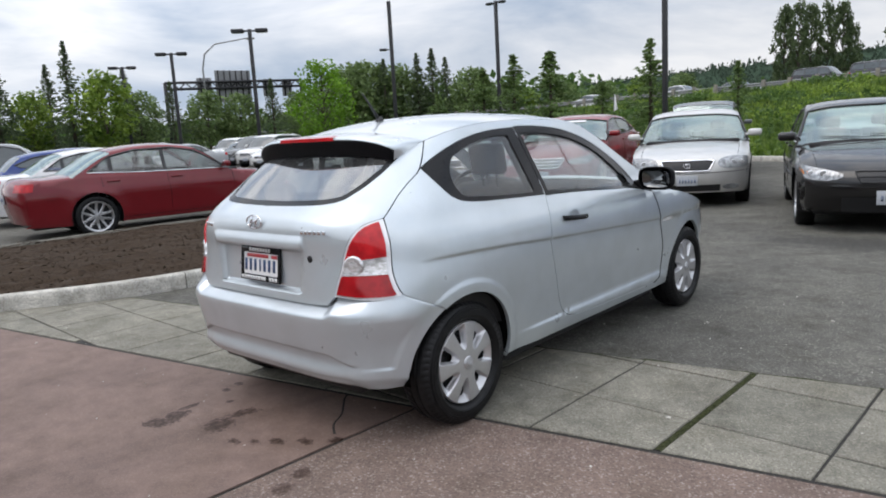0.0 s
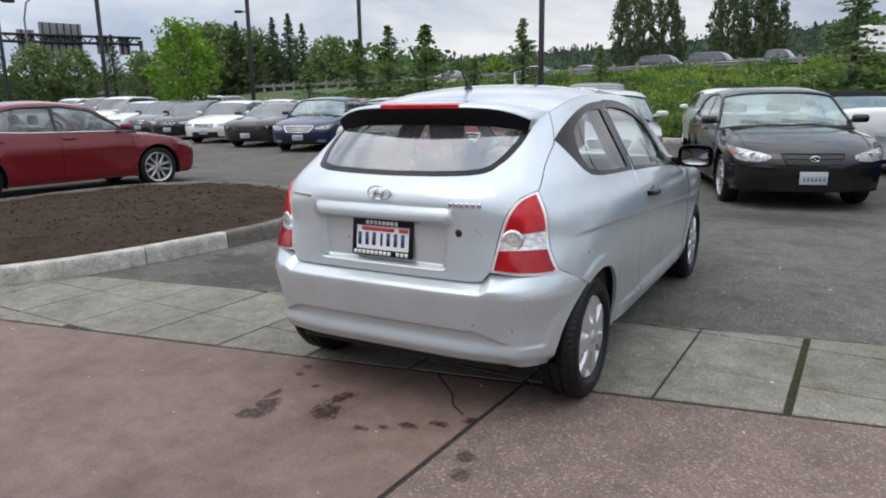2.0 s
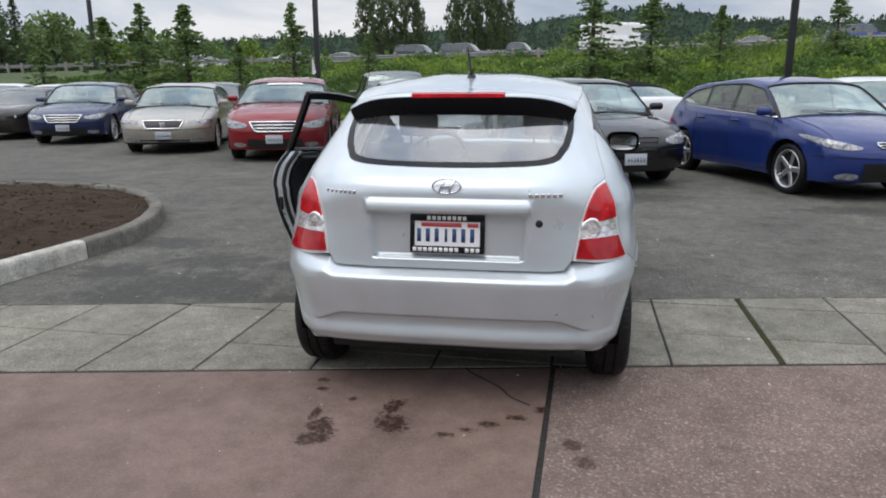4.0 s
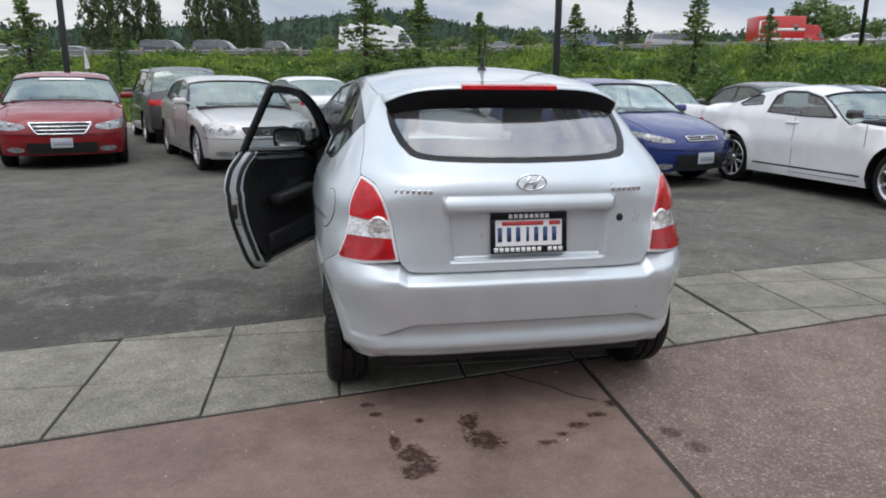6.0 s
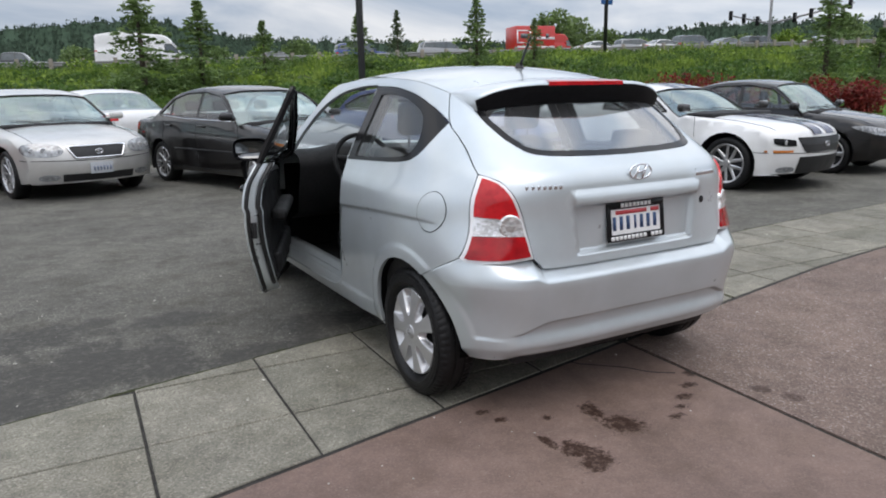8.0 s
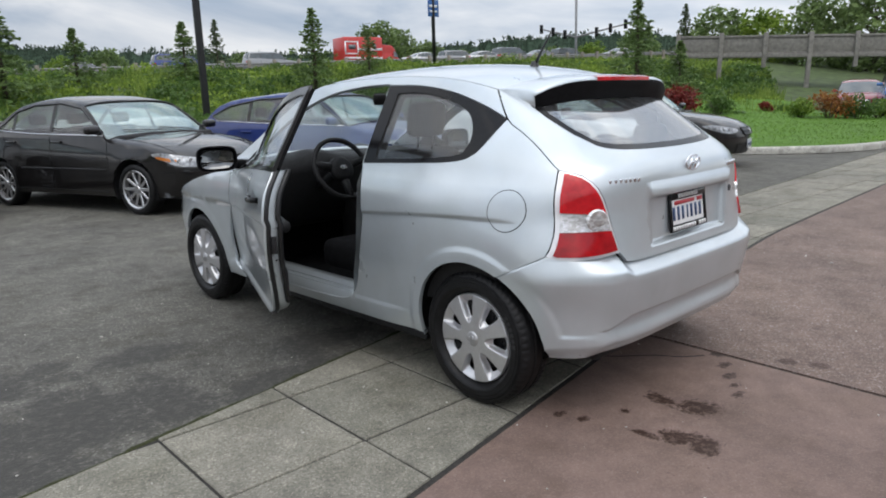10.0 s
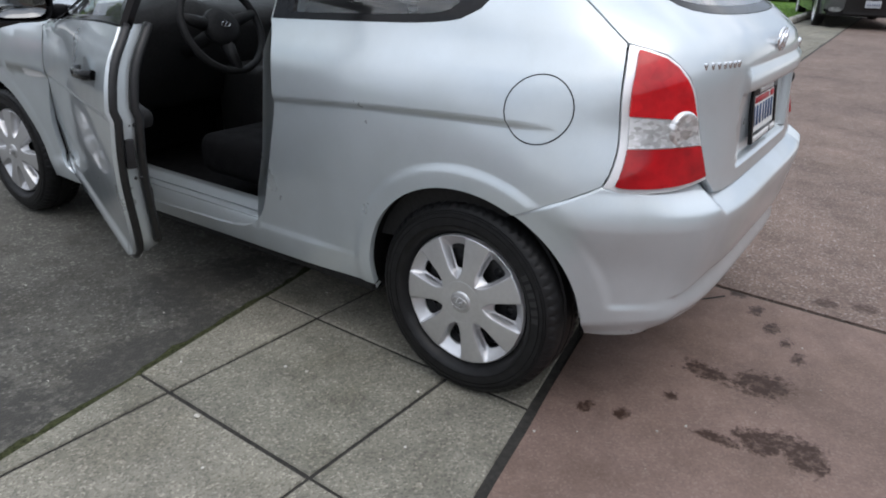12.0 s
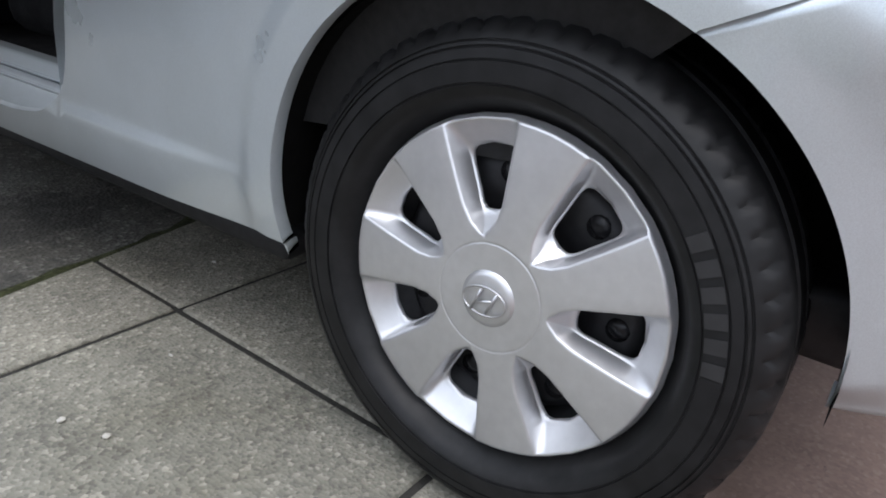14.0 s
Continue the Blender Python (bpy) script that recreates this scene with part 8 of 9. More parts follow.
spots = [(-67.3, 62, 1.0, 2), (-71.9, 60, 0.86, 2), (-74.5, 58, 0.9, 0), (-70.0, 64, 0.78, 1), (-65.0, 60, 0.92, 1), (-62.8, 66, 0.7, 0), (-60.5, 70, 0.72, 2), (-58.0, 72, 0.75, 0), (-55.5, 72, 0.7, 0), (-53.0, 74, 0.75, 2), (-51.0, 80, 0.75, 0), (-68.8, 70, 0.9, 2), (-76.5, 60, 0.9, 2), (-63.8, 74, 0.9, 2),
         (-47.0, 92, 1.25, 0), (-45.6, 95, 1.3, 0), (-44.3, 92, 1.1, 2), (-43.0, 94, 1.2, 0), (-41.6, 92, 1.15, 2), (-40.4, 92, 1.2, 2), (-39.4, 96, 1.12, 2), (-37.2, 92, 1.08, 0), (-35.5, 96, 0.85, 0), (-48.4, 96, 1.15, 0), (-33.0, 100, 0.8, 1), (-30.0, 100, 0.8, 0), (-27.0, 98, 0.75, 0), (-24.0, 96, 0.85, 1), (-21.0, 98, 0.8, 0),
         (24.6, 84, 1.05, 2), (26.5, 86, 0.8, 0), (14.0, 88, 0.85, 1), (17.0, 90, 0.9, 0), (11.0, 92, 0.8, 0), (5.0, 90, 0.75, 1), (1.5, 92, 0.8, 0), (20.0, 92, 0.75, 1), (30.0, 88, 0.72, 0), (37.0, 90, 1.25, 0), (38.6, 92, 1.15, 0), (41.0, 94, 1.0, 0), (33.0, 92, 0.8, 1), (44.0, 96, 0.85, 0), (47.5, 96, 0.9, 1), (51.0, 96, 0.85, 0), (54.0, 92, 0.95, 1), (57.5, 90, 1.0, 0), (60.5, 70, 0.9, 2), (63.0, 70, 1.0, 0), (66.0, 68, 1.0, 1), (69.5, 66, 1.0, 0), (73.0, 64, 1.05, 0), (77.0, 62, 1.0, 1), (81.0, 60, 1.0, 0), (86.0, 60, 1.0, 0)]
first = {}
for k, (az, d, s, w) in enumerate(spots):
    src = (round_a, round_b, dark_fir)[w]
    x, y, _ = bank_place(az, d)
    if w not in first:
        first[w] = 1
        src.matrix_basis = Matrix.Translation((x, y, 0.6)) @ Matrix.Scale(s, 4)
        tagged(src, "", "", WOODS)
    else:
        stand(src, x, y, 0.6, s, k * 0.9, "", WOODS).scale = (s * (1.25 if w == 2 else 1.1), s * (1.25 if w == 2 else 1.1), s)


def build_bank():
    """Brambles, tall grass and shrubs over the bank, and thin turf at its foot."""
    random.seed(3)
    kinds = (("bank_brush", M_BRUSH, "bright green brambles and tall grass on the bank", 26000, 0.0), ("bank_shrubs", M_BRUSHDARK, "dark green shrubs on the bank", 17000, 0.5))
    for name, mat, label, count, limit in kinds:
        bm = bmesh.new()
        made = 0
        while made < count:
            az = random.uniform(-62, 66)
            d = random.uniform(17, 62) if random.random() < 0.8 else random.uniform(17, 34)
            x, y = d * math.sin(radians(az)), -3 + d * math.cos(radians(az))
            e, hy = lot_edge(x), highway_y(x) - 6.8
            if y < e + 0.6 or y > hy or (x > 2 and y > hy - 5.5 and random.random() < 0.85):
                continue
            v = noise.noise((x * 0.22, y * 0.22, 1.0)) + 0.5 * noise.noise((x * 0.6, y * 0.6, 4.0))
            if limit and v < 0.12:
                continue
            top = (0.28 + 0.35 * max(0, v)) if not limit else 0.3 + 1.0 * max(0, v) * (1 - ease(0.35, 0.8, (y - e) / (hy - e)))
            top *= 1 - 0.85 * ease(hy - 11, hy - 2, y)
            leaf_quads(bm, (x, y, bank_height(x, y) + top * random.random() ** 0.6), 3, (0.30, 0.30, 0.10), 0.075 + 0.0013 * d, 0.9)
            made += 1
        if not limit:  # a thicker hedge of brush beyond the far rows
            for _ in range(5000):
                x = random.uniform(-62, -22)
                y = lot_edge(x) + random.uniform(0.8, 4.5)
                leaf_quads(bm, (x, y, 1.5 * random.random() ** 0.7 * (0.7 + 0.5 * noise.noise((x * 0.4, y * 0.4, 2.0)))), 4, (0.45, 0.45, 0.25), 0.14, 0.9)
        ob = link_mesh(name, bm, mat, None, label, False)
        tagged(ob, "", "shrubs", "", "stuff")
    bm = bmesh.new()
    made = 0
    while made < 3600:
        az, d = random.uniform(-62, 66), random.uniform(17, 60)
        x, y = d * math.sin(radians(az)), -3 + d * math.cos(radians(az))
        if y < lot_edge(x) + 0.8 or y > highway_y(x) - (6.6 if x < 2 else 11.5) or noise.noise((x * 0.3, y * 0.3, 9.0)) < -0.08:
            continue
        made += 1
        z, tall = bank_height(x, y) - 0.05, random.uniform(0.45, 0.95) * (1 - 0.78 * ease(-16.0, -8.0, y - highway_y(x)))
        for _ in range(9):
            p = Vector((x + random.gauss(0, 0.22), y + random.gauss(0, 0.22), z))
            t = random.uniform(0, 6.28)
            a = Vector((math.cos(t), math.sin(t), 0)) * (0.016 + 0.0006 * d)
            tip = p + Vector((random.gauss(0, 0.16), random.gauss(0, 0.16), tall * random.uniform(0.7, 1.1)))
            bm.faces.new([bm.verts.new(q) for q in (p - a, p + a, tip)])
    tagged(link_mesh("bank_grass", bm, M_HAY, None, "tall pale green grass on the bank", False), "", "grass", "", "stuff")
    for name, mat, label, count in (("bank_bushes", M_BRUSHDARK, "rounded dark green bushes on the bank", 300), ("light_bushes", M_BRUSH, "rounded light green bushes on the bank", 190)):
        bm = bmesh.new()
        for _ in range(count):
            az, d = random.uniform(-60, 62), random.uniform(20, 56)
            x, y = d * math.sin(radians(az)), -3 + d * math.cos(radians(az))
            if y < lot_edge(x) + 1.5 or y > highway_y(x) - 8.5:
                continue
            r = random.uniform(0.45, 1.15)
            for k in range(9):
                t, q = random.uniform(0, 6.28), random.random() ** 0.5
                leaf_quads(bm, (x + math.cos(t) * q * r, y + math.sin(t) * q * r, bank_height(x, y) + r * (0.25 + 0.45 * random.random() * (1 - 0.6 * q))), 26, (r * 0.42, r * 0.42, r * 0.34), 0.10, 0.6)
        tagged(link_mesh(name, bm, mat, None, label, False), "", "shrubs", "", "stuff")
    bm = bmesh.new()
    for _ in range(9000):
        az, d = random.uniform(-64, 62), random.uniform(14, 50)
        x = d * math.sin(radians(az))
        y = lot_edge(x) + random.uniform(0.15, 2.6)
        s = random.uniform(0.10, 0.26)
        t = random.uniform(0, 6.28)
        a = Vector((math.cos(t), math.sin(t), 0)) * 0.02
        p = Vector((x, y, -0.01))
        bm.faces.new([bm.verts.new(q) for q in (p - a, p + a, p + Vector((random.uniform(-0.06, 0.06), random.uniform(-0.06, 0.06), s)))])
    tagged(link_mesh("foot_grass", bm, M_GRASS, None, "rough grass along the edge of the lot", False), "", "grass", "", "stuff")
    kerb = bmesh.new()
    xs = np.linspace(-60, 30, 60)
    add_grid(kerb, [[(x, lot_edge(x) + dy, z) for dy, z in ((-0.08, -0.02), (-0.07, 0.11), (-0.05, 0.135), (0.05, 0.135), (0.07, 0.11), (0.08, -0.02))] for x in xs])
    tagged(link_mesh("lot_kerb", kerb, M_KERB, None, "concrete kerb at the far edge of the lot"), "", "kerb", "", "structure")


def build_highway():
    bm = bmesh.new()
    xs = np.linspace(-160, 150, 63)
    add_grid(bm, [[(x, highway_y(x) + dy, highway_z(x) + 0.015) for dy in (-5.8, -2, 2, 6, 12)] for x in xs])
    tagged(link_mesh("highway", bm, M_ROAD, None, "grey highway on top of the bank"), "", "road", "", "structure")
    bm = bmesh.new()
    add_grid(bm, [[(x, highway_y(x) + dy + 0.5 * noise.noise((x * 0.3, dy, 0)) * (dy < -7), highway_z(x) + dz) for dy, dz in ((-12.5, bank_height(x, highway_y(x) - 12.5) - highway_z(x) + 0.02), (-11.0, bank_height(x, highway_y(x) - 11) - highway_z(x) + 0.08), (-9.2, bank_height(x, highway_y(x) - 9.2) - highway_z(x) + 0.07), (-7.4, 0.05), (-5.8, 0.03))] for x in np.linspace(-5, 80, 90)])
    tagged(link_mesh("road_shoulder", bm, M_SHOULDER, None, "bare tan gravel shoulder below the guard rail"), "", "shoulder", "", "structure")
    rail = thing("guard_rail", "weathered galvanised guard rail on wooden posts", "guard rail", None, "", "structure")
    bm = bmesh.new()
    prof = ((0, -0.16), (-0.05, -0.11), (-0.05, -0.06), (0.0, -0.01), (0.0, 0.01), (-0.05, 0.06), (-0.05, 0.11), (0, 0.16))
    add_grid(bm, [[(x, highway_y(x) - 6.3 + dy, highway_z(x) + 0.56 + dz) for dy, dz in prof] for x in np.linspace(-110, 80, 60)])
    part("rail", bm, M_GALV, rail, "", False)
    post = bmesh.new()
    add_box(post, -0.12, 0.12, -0.10, 0.10, -0.6, 0.90, 0.012)
    me = bpy.data.meshes.new("post")
    post.to_mesh(me)
    post.free()
    me.materials.append(M_POST)
    for k in range(76):
        x = -60 + k * 1.9
        o = new("post", me)
        o.parent = rail
        o.location = (x, highway_y(x) - 6.42, highway_z(x))


def lamp_pole(label, x, y, h, heads, w=0.11, z=0.0, aim=0.0, group="lot light poles"):
    pole = thing("lamp_pole", label, "street lamp", Matrix.Translation((x, y, z)) @ Matrix.Rotation(aim, 4, "Z"), group)
    bm = bmesh.new()
    add_box(bm, -w, w, -w, w, -0.2, h, 0.015)
    part("pole", bm, M_POLE, pole, "dark bronze square pole")
    bm = bmesh.new()
    add_lathe(bm, [(0.30, -0.1), (0.30, 0.55), (0.27, 0.60), (0.0, 0.60)], 16, "z")
    part("footing", bm, M_KERB, pole, "round concrete footing")
    for dx, hz in heads:
        s = 1 if dx >= 0 else -1
        bm = bmesh.new()
        add_box(bm, min(s * w, dx), max(s * w, dx), -0.04, 0.04, hz - 0.05, hz + 0.05, 0.01)
        part("arm", bm, M_POLE, pole, "short arm")
        bm = bmesh.new()
        add_box(bm, dx + (0 if s > 0 else -0.75), dx + (0.75 if s > 0 else 0), -0.26, 0.26, hz - 0.10, hz + 0.12, 0.05)
        head = part("lamp_head", bm, M_POLE, pole, "shoebox lamp head")
        bm = bmesh.new()
        add_box(bm, dx + (0.08 if s > 0 else -0.67), dx + (0.67 if s > 0 else -0.08), -0.2, 0.2, hz - 0.112, hz - 0.098, 0.0)
        part("lens", bm, M_FARGLASS, head, "dark glass lens")


def build_poles():
    lamp_pole("tall dark lamp pole at the lot's far edge", -9.1, 24.4, 6.3, ((0.4, 6.15), (-0.4, 6.15)), 0.09, bank_height(-9.1, 24.4))
    lamp_pole("tall dark lamp pole behind the second row", 6.8, 18.2, 10.8, ((0.4, 10.7), (-0.4, 10.7)), 0.085, bank_height(6.8, 18.2))
    x, y, _ = bank_place(-35.6, 75, 1.5, -3)
    lamp_pole("tall dark lamp pole beyond the highway", x, y, 14.2, ((0.4, 14.0), (-0.4, 14.0)), 0.15)
    x, y, _ = bank_place(-44.6, 75, 2.2, -2.6)
    lamp_pole("dark lamp pole with a low side lamp", x, y, 14.8, ((-0.5, 10.0),), 0.19, 0, radians(40))
    x, y, _ = bank_place(-55.5, 46, 2.5, -2.5)
    lamp_pole("dark bronze lamp pole with two heads", x, y, 8.2, ((0.35, 8.1), (-0.35, 8.1)), 0.11, 0, radians(50))
    x, y, _ = bank_place(-61.4, 56, 2.5, -2.5)
    lamp_pole("dark bronze lamp pole with two heads", x, y, 8.1, ((0.35, 8.0), (-0.35, 8.0)), 0.11, 0, radians(55))
    x, y, _ = bank_place(-64.9, 66, 2.5, -2.5)
    lamp_pole("distant dark lamp pole with two heads", x, y, 8.2, ((0.35, 8.1), (-0.35, 8.1)), 0.11, 0, radians(60))
    # sign pole by the highway
    pole = thing("sign_pole", "dark pole with a small blue sign", "sign", Matrix.Translation((31.5, 34.5, bank_height(31.5, 34.5))))
    bm = bmesh.new()
    add_tube(bm, [(0, 0, -0.3), (0, 0, 9.0)], 0.13, 10)
    part("pole", bm, M_POLE, pole, "dark pole")
    bm = bmesh.new()
    add_box(bm, -0.50, 0.50, -0.06, -0.03, 3.5, 4.6, 0.01)
    sg = part("sign_board", bm, plain("sign_blue", (0.02, 0.10, 0.30), 0.4, 0, 0.1, 8), pole, "blue sign board")
    bm = bmesh.new()
    add_box(bm, -0.38, 0.38, -0.068, -0.058, 4.1, 4.26)
    add_box(bm, -0.34, 0.34, -0.068, -0.058, 3.78, 3.9)
    part("sign_bars", bm, M_WHITE, sg, "white bars")
    # overhead gantry far to the left
    gx0, gy0, _ = bank_place(-62.2, 120, 2.5, -2.5)
    gx1, gy1, _ = bank_place(-52.2, 128, 2.5, -2.5)
    g = thing("sign_gantry", "dark overhead road sign gantry seen from behind", "gantry")
    bm = bmesh.new()
    a, b = Vector((gx0, gy0, 10.2)), Vector((gx1, gy1, 10.6))
    for dz in (0, 1.0):
        add_tube(bm, [a + Vector((0, 0, dz)), b + Vector((0, 0, dz))], 0.22, 6)
    n = 22
    for k in range(n):
        add_tube(bm, [a.lerp(b, k / n) + Vector((0, 0, (k % 2) * 1.0)), a.lerp(b, (k + 1) / n) + Vector((0, 0, ((k + 1) % 2) * 1.0))], 0.10, 5)
    part("truss", bm, M_STEEL, g, "dark steel truss")
    for p in (a, b):
        bm = bmesh.new()
        add_tube(bm, [(p.x, p.y, -0.5), (p.x, p.y, 11.2)], 0.3, 8)
        part("leg", bm, M_STEEL, g, "steel leg")
    for f, w, z0, z1 in ((0.27, 1.2, 8.4, 12.0), (0.48, 3.0, 8.0, 13.2), (0.74, 0.9, 8.9, 11.8), (0.89, 0.9, 8.9, 11.8)):
        p = a.lerp(b, f)
        d = (b - a).normalized()
        bm = bmesh.new()
        rot = Matrix.Translation(p) @ Matrix.Rotation(math.atan2(d.y, d.x), 4, "Z")
        add_box(bm, -w, w, 0.3, 0.4, z0 - p.z, z1 - p.z, 0.02, rot)
        board = part("sign_back", bm, M_GALV, g, "grey back of a road sign")
        for k in range(max(2, int(w * 2))):
            bm = bmesh.new()
            x = -w + 2 * w * (k + 0.5) / max(2, int(w * 2))
            add_box(bm, x - 0.08, x + 0.08, 0.1, 0.3, z0 - p.z, z1 - p.z, 0, rot)
            part("stiffener", bm, M_STEEL, board, "dark stiffening rib")
    # curved street lamp beside it and masts
    x, y, _ = bank_place(-59.4, 118, 2.5, -2.5)
    lampc = thing("curved_street_lamp", "grey street lamp with a long curved arm", "street lamp", Matrix.Translation((x, y, 0)))
    bm = bmesh.new()
    add_tube(bm, [(0, 0, -0.3), (0, 0, 13.0), (0.4, 0.3, 15.2), (1.8, 1.4, 16.6), (6.0, 4.6, 17.2)], [0.16, 0.13, 0.12, 0.10, 0.08], 8)
    part("pole", bm, M_GALV, lampc, "galvanised pole and arm")
    bm = bmesh.new()
    add_box(bm, 5.8, 6.9, 4.4, 5.3, 16.95, 17.2, 0.06)
    part("lamp_head", bm, M_GALV, lampc, "lamp head")
    # traffic signals over the far junction
    x0, y0, _ = bank_place(51.0, 84, -2.0, -2.6)
    x1, y1, _ = bank_place(58.8, 80, -2.0, -2.6)
    sig = thing("traffic_signal", "traffic signals hanging from a long mast arm", "traffic signal")
    bm = bmesh.new()
    a, b = Vector((x0, y0, 8.6)), Vector((x1, y1, 8.8))
    m = a.lerp(b, 0.35)
    add_tube(bm, [a, m + Vector((0, 0, -1.2)), b], [0.07, 0.12, 0.06], 6)
    add_tube(bm, [(m.x, m.y, 1.0), (m.x, m.y, 13.5)], 0.14, 8)
    part("mast", bm, M_GALV, sig, "mast and arms")
    for f in (0.0, 0.12, 0.24, 0.55, 0.68, 0.82, 0.97):
        p = (a.lerp(m + Vector((0, 0, -1.2)), f / 0.35) if f < 0.35 else (m + Vector((0, 0, -1.2))).lerp(b, (f - 0.35) / 0.65))
        bm = bmesh.new()
        add_box(bm, p.x - 0.16, p.x + 0.16, p.y - 0.15, p.y + 0.15, p.z - 0.48, p.z + 0.48, 0.04)
        part("signal_head", bm, M_GLOSSBLACK, sig, "black signal head")


def build_distance():
    """Wooded hills with a ragged top edge."""
    random.seed(9)
    for name, dist, rows, mat, label in (("backdrop_hill", 620, [(-80, 1.2), (-60, 1.6), (-45, 2.6), (-30, 3.2), (-18, 3.8), (-8, 4.3), (-3, 4.7), (2, 5.3), (7, 5.7), (10, 5.2), (14, 4.5), (22, 4.2), (33, 3.9), (42, 4.1), (50, 4.6), (56, 4.6), (64, 4.1), (75, 3.5), (95, 2.6)], M_HILL, "dark wooded hills behind the highway"),):
        bm = bmesh.new()
        ring_rows = []
        az = -80.0
        while az < 95:
            h = dist * math.tan(radians(table(rows, az))) * 1.0
            jag = 4.0 * noise.noise((az * 1.3, 0, 2)) + 2.0 * noise.noise((az * 5, 0, 5)) - 2.0
            d = Vector((math.sin(radians(az)), math.cos(radians(az)), 0))
            col = [d * (dist * 0.55) + Vector((0, 0, -1)), d * (dist * 0.8) + Vector((0, 0, h * 0.45 + 3 * noise.noise((az, 1, 1)))), d * (dist * 0.93) + Vector((0, 0, h * 0.82 + random.uniform(-2, 2))), d * dist + Vector((0, 0, h + jag)), d * (dist * 1.1) + Vector((0, 0, h * 0.6))]
            ring_rows.append(col)
            az += 0.22
        add_grid(bm, ring_rows)
        tagged(link_mesh(name, bm, mat, None, label, False), "", "hill", "", "structure")
        trees = bmesh.new()
        for _ in range(15000):
            az = random.uniform(-79, 94)
            h = dist * math.tan(radians(table(rows, az))) + 4.0 * noise.noise((az * 1.3, 0, 2)) + 2.0 * noise.noise((az * 5, 0, 5)) - 2.0
            back = random.random() ** 1.4
            k = dist * (1 - 0.30 * back)
            z = h * (1 - back * 0.75) + random.uniform(-1.5, 2.5)
            leaf_quads(trees, (k * math.sin(radians(az)), k * math.cos(radians(az)), z), 3, (2.6, 2.6, 2.2), 1.5, 3.5)
        tagged(link_mesh("hill_woods", trees, M_HILLTREES, None, "dark woods on the far hills with haze in their colour", False), "", "woods", "", "stuff")
    # far woods between highway and hills
    bm = bmesh.new()
    for _ in range(9000):
        az = random.uniform(-80, 92)
        d = random.uniform(120, 170)
        top = 3.4 + 4.5 * ease(-24, -30, az) * ease(-52, -44, az) + 5.0 * (0.5 + 0.5 * noise.noise((az * 0.5, 3, 3))) + 2.0 * noise.noise((az * 2.1, 1, 7))
        leaf_quads(bm, (d * math.sin(radians(az)), d * math.cos(radians(az)), max(0.3, top * random.random() ** 0.5)), 2, (1.6, 1.6, 0.9), 0.75, 0.3)
    tagged(link_mesh("far_woods", bm, M_BRUSHDARK, None, "belt of dark green woods beyond the highway", False), "", "woods", "", "stuff")


def shrub(name, label, mat, x, y, z, r, h, n, leaf, group=""):
    s = thing(name, label, "shrub", Matrix.Translation((x, y, z)), group)
    bm = bmesh.new()
    for k in range(7):
        t = k * 0.9
        add_tube(bm, [(0, 0, -0.1), (math.cos(t) * r * 0.5, math.sin(t) * r * 0.5, h * 0.7)], [0.02, 0.008], 5)
    part("stems", bm, M_BARK, s, "brown stems")
    bm = bmesh.new()
    for k in range(14):
        t, q = random.uniform(0, 6.28), random.random() ** 0.5
        leaf_quads(bm, (math.cos(t) * q * r * 0.75, math.sin(t) * q * r * 0.75, h * (0.35 + 0.4 * random.random() * (1 - 0.5 * q))), n // 14, (r * 0.38, r * 0.38, h * 0.32), leaf, 0.4)
    part("foliage", bm, mat, s, "", False)
    return s


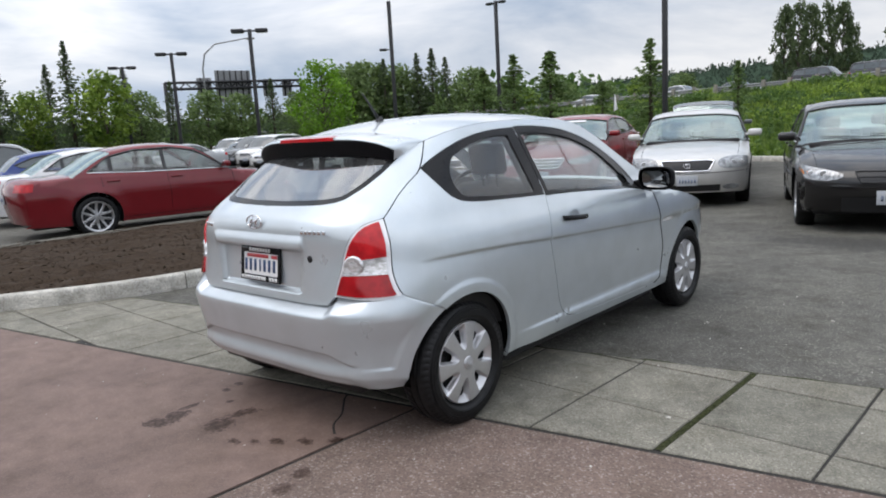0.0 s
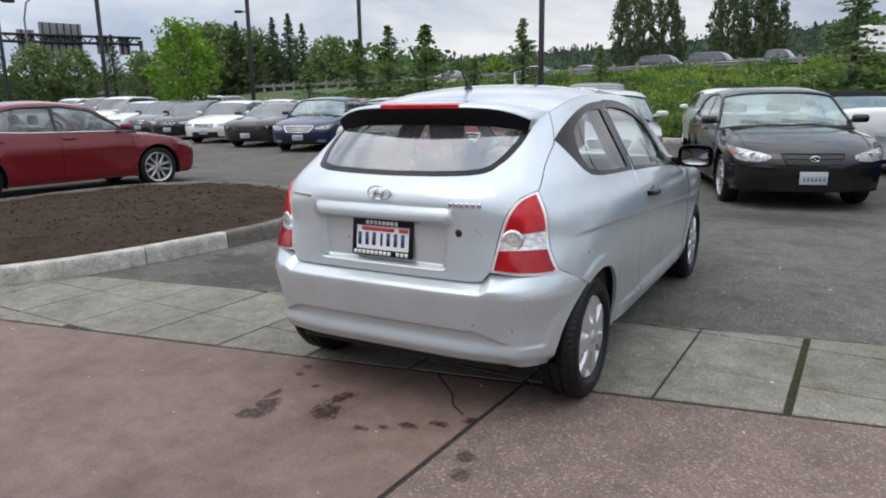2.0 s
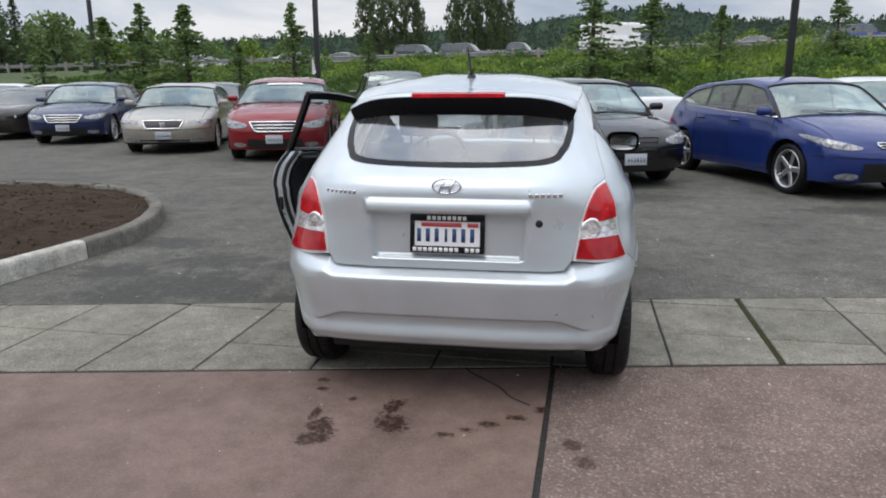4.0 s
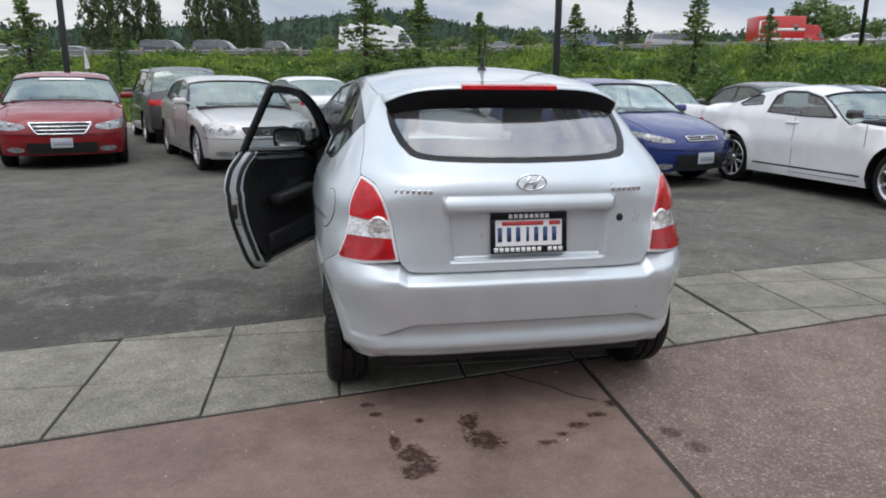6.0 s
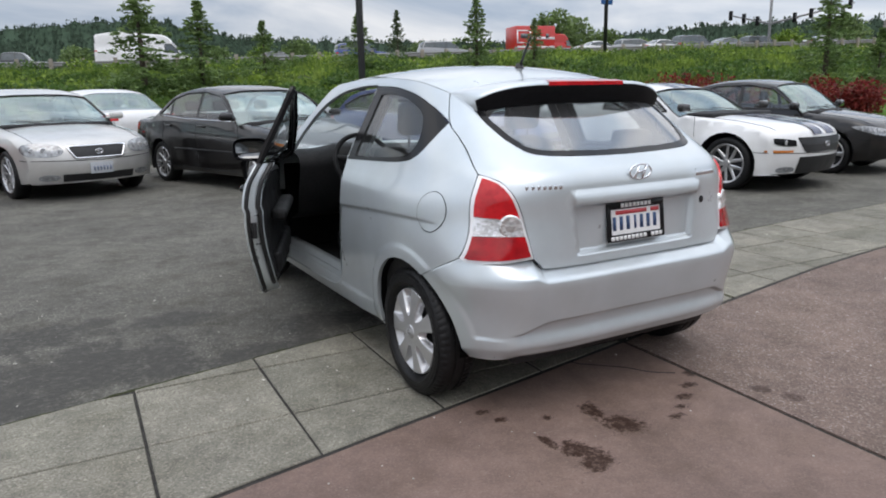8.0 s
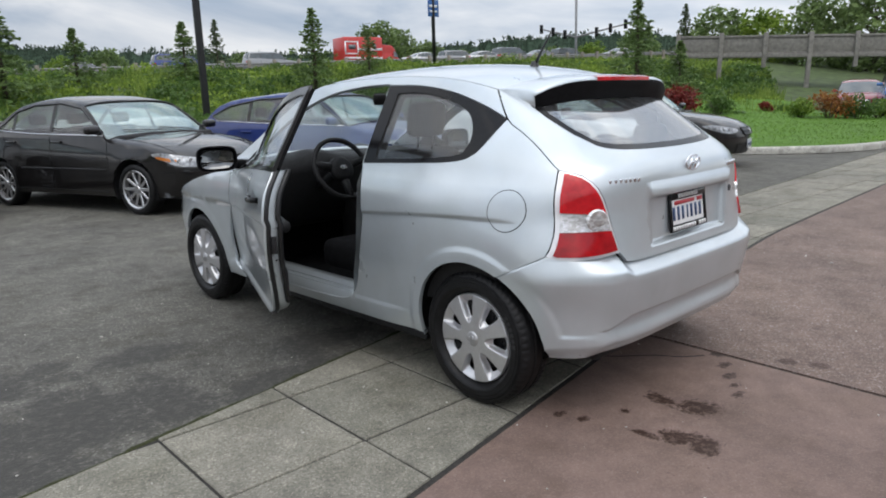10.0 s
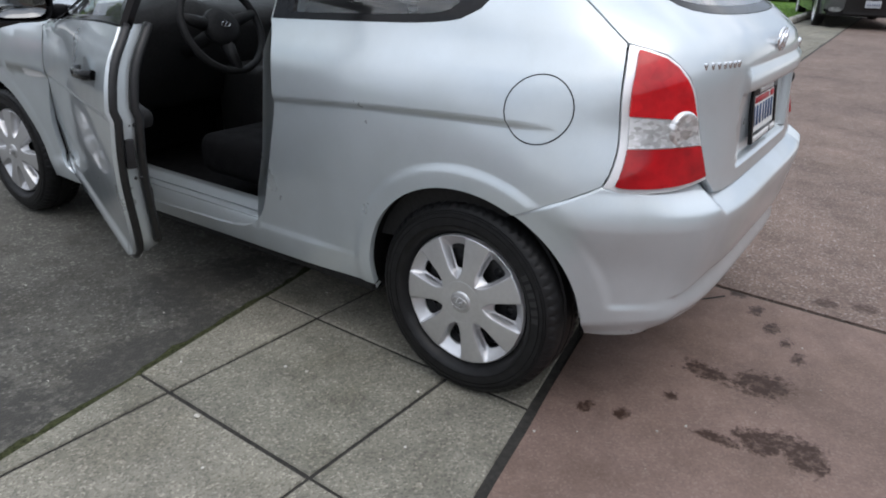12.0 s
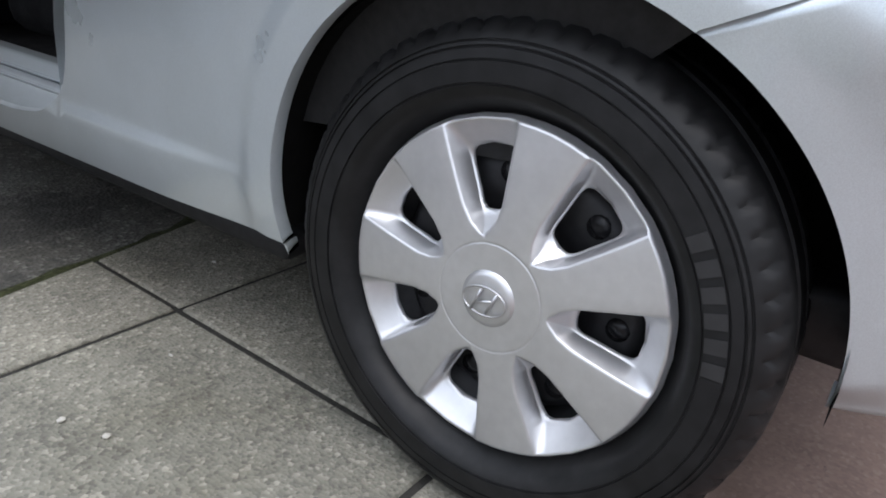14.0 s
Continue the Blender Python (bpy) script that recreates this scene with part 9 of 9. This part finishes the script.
def build_lawn():
    """The lawn to the right with kerb, shrubs, and the railed deck behind it."""
    random.seed(14)
    edge = curve([(10.5, 16.0), (10.4, 9.5), (10.65, 6.2), (11.15, 4.3), (11.9, 3.15), (12.9, 2.45), (14.4, 2.15), (16.3, 2.25), (19.5, 2.35), (24.0, 2.6), (30.0, 3.2)], 0.4)
    back = [(34.0, 14.0), (30.0, 22.0), (22.0, 30.0), (12.0, 24.0)]
    poly = ring(edge, back)
    bm = bmesh.new()
    pts = dense(poly, 0.8)
    ed = [(k, (k + 1) % len(pts)) for k in range(len(pts))]
    allp = list(pts)
    for x in np.arange(9, 34, 0.9):
        for y in np.arange(1, 30, 0.9):
            if inside((x, y), inset(poly, 0.4)):
                allp.append((x, y))
    co, _, faces, *_ = delaunay_2d_cdt([Vector(p) for p in allp], ed, [], 0, 1e-5)

    def lift(x, y):
        return 0.10 + 0.75 * ease(0, 14, min(math.dist((x, y), p) for p in edge[::3])) * (1 - 0.98 * ease(25.0, 26.3, x) * ease(11.0, 9.5, y)) + 0.05 * noise.noise((x * 0.4, y * 0.4, 0))
    vs = [bm.verts.new((c.x, c.y, lift(c.x, c.y))) for c in co]
    for f in faces:
        c = sum((co[k] for k in f), Vector((0, 0))) / 3
        if inside(c, pts):
            bm.faces.new([vs[k] for k in f])
    tagged(link_mesh("lawn", bm, M_TURF, None, "mown green lawn rising from the kerb"), "", "lawn", "", "structure")
    bm = bmesh.new()
    for _ in range(24000):
        x, y = random.uniform(10.5, 26), random.uniform(2.2, 14)
        if not inside((x, y), poly):
            continue
        t, s = random.uniform(0, 6.28), random.uniform(0.03, 0.075)
        a = Vector((math.cos(t), math.sin(t), 0)) * 0.012
        p = Vector((x, y, lift(x, y) - 0.02))
        bm.faces.new([bm.verts.new(q) for q in (p - a, p + a, p + Vector((random.uniform(-0.04, 0.04), random.uniform(-0.04, 0.04), s)))])
    tagged(link_mesh("lawn_grass", bm, M_GRASS, None, "green grass blades of the lawn", False), "", "grass", "", "stuff")
    kerb = bmesh.new()
    inner = [Vector(p) for p in edge]
    rows = []
    for k, p in enumerate(inner):
        d = (inner[min(k + 1, len(inner) - 1)] - inner[max(k - 1, 0)]).normalized()
        nrm = Vector((d.y, -d.x))
        rows.append([(p.x - nrm.x * o, p.y - nrm.y * o, z) for o, z in ((0.09, -0.03), (0.085, 0.10), (0.06, 0.135), (-0.06, 0.14), (-0.09, 0.10), (-0.09, 0.0))])
    add_grid(kerb, rows)
    tagged(link_mesh("lawn_kerb", kerb, M_KERB, None, "weathered concrete kerb along the lawn"), "", "kerb", "", "structure")
    for x, y, mat, r, h, lab in ((23.0, 6.3, M_ORANGELEAF, 0.85, 1.05, "loose orange-red shrub on the lawn"), (23.6, 5.6, M_BRUSHDARK, 0.8, 0.95, "dark green shrub on the lawn"), (24.4, 5.2, M_BRUSH, 0.65, 0.8, "light green shrub on the lawn"), (22.2, 6.9, M_BRUSH, 0.6, 0.75, "light green shrub on the lawn"),
                                (24.2, 8.9, M_REDLEAF, 0.30, 0.40, "small red shrub on the lawn"), (20.8, 9.1, M_BRUSHDARK, 0.75, 0.75, "rounded dark green shrub on the lawn")):
        shrub("shrub", lab, mat, x, y, lift(x, y) - 0.05, r, h, 1100, 0.055, "shrubs on the lawn")
    for x, y, r, h, mat, lab in ((15.6, 13.4, 1.3, 2.0, M_REDLEAF, "rounded dark red barberry shrub"), (16.9, 12.4, 1.1, 1.75, M_REDLEAF, "rounded dark red barberry shrub"), (14.6, 13.8, 0.9, 1.45, M_BRUSH, "low rounded light green shrub"), (18.3, 10.2, 1.1, 1.75, M_REDLEAF, "rounded dark red barberry shrub"), (18.9, 9.6, 0.9, 1.6, M_REDLEAF, "rounded dark red barberry shrub"), (17.7, 11.0, 0.7, 1.3, M_BRUSH, "low rounded light green shrub")):
        shrub("barberry_shrub" if mat is M_REDLEAF else "shrub", lab, mat, x, y, max(0.0, bank_height(x, y)) + 0.05, r, h, 2200, 0.06, "shrubs at the foot of the bank")
    for x, y, r, h in ((10.2, 17.0, 1.0, 1.5), (11.6, 16.8, 1.1, 1.7), (12.9, 16.2, 1.0, 1.6), (8.6, 18.2, 0.9, 1.3), (13.9, 15.4, 0.8, 1.2)):
        z = bank_height(x, y)
        bush = shrub("flowering_shrub", "dark green shrub with pale blossoms on the bank", M_BRUSHDARK, x, y, z, r, h, 2000, 0.06, "shrubs at the foot of the bank")
        bm = bmesh.new()
        for _ in range(26):
            t, q = random.uniform(0, 6.28), random.random() ** 0.5
            leaf_quads(bm, (math.cos(t) * q * r * 0.9, math.sin(t) * q * r * 0.9, h * (0.95 - 0.35 * q * q) * random.uniform(0.75, 1.0)), 5, (0.07, 0.07, 0.05), 0.035)
        tagged(part("blossoms", bm, M_BLOSSOM, bush, "clusters of pale blossom", False), "", "", "", "stuff")
    # weathered railed deck on posts
    a, b = Vector((40.4, 21.3)), Vector((50.6, 5.6))
    deck = thing("raised_walkway", "weathered grey railed walkway on concrete posts", "walkway")
    grey = plain("weathered_wood", (0.20, 0.19, 0.17), 0.9, 0, 0.25, 5, 0.4)
    d = (b - a).normalized()
    rot = math.atan2(d.y, d.x)
    length = (b - a).length
    base = Matrix.Translation((a.x, a.y, 0.1)) @ Matrix.Rotation(rot, 4, "Z") @ Matrix.Rotation(math.atan2(0.62, length), 4, "Y")
    for nm, z0, z1, y0, y1 in (("top_rail", 4.42, 4.56, -0.10, 0.10), ("deck_beam", 3.20, 3.45, -0.2, 0.2), ("deck", 3.45, 3.55, -0.1, 2.0), ("infill", 3.56, 4.42, -0.03, 0.03)):
        bm = bmesh.new()
        add_box(bm, 0, length, y0, y1, z0, z1, 0.02, base)
        part(nm, bm, grey, deck, "weathered grey boards")
    for k in range(int(length / 2.6) + 1):
        bm = bmesh.new()
        add_box(bm, k * 2.6 - 0.13, k * 2.6 + 0.13, -0.24, -0.02, 0.2 if k % 2 else 2.6, 4.72, 0.03, base)
        part("post", bm, grey, deck, "grey post")


build_bank()
build_highway()
build_poles()
build_distance()
build_lawn()
# small white pennant flag on the red sedan
flag = thing("window_flag", "small white pennant flag on a thin stick", "flag", Matrix.Translation((-5.42, 13.2, 1.12)))
bm = bmesh.new()
add_tube(bm, [(0, 0, 0), (0.03, 0, 0.90)], 0.006, 6)
part("stick", bm, M_BLACK, flag, "thin stick")
bm = bmesh.new()
add_grid(bm, [[(0.03 + 0.07 * s, 0.03 * math.sin(5 * s), 0.89 - 0.20 * s), (0.02 + 0.11 * s, 0.03 * math.sin(5 * s), 0.48 + 0.03 * s)] for s in np.linspace(0, 1, 6)])
part("pennant", bm, M_WHITE, flag, "white cloth pennant")
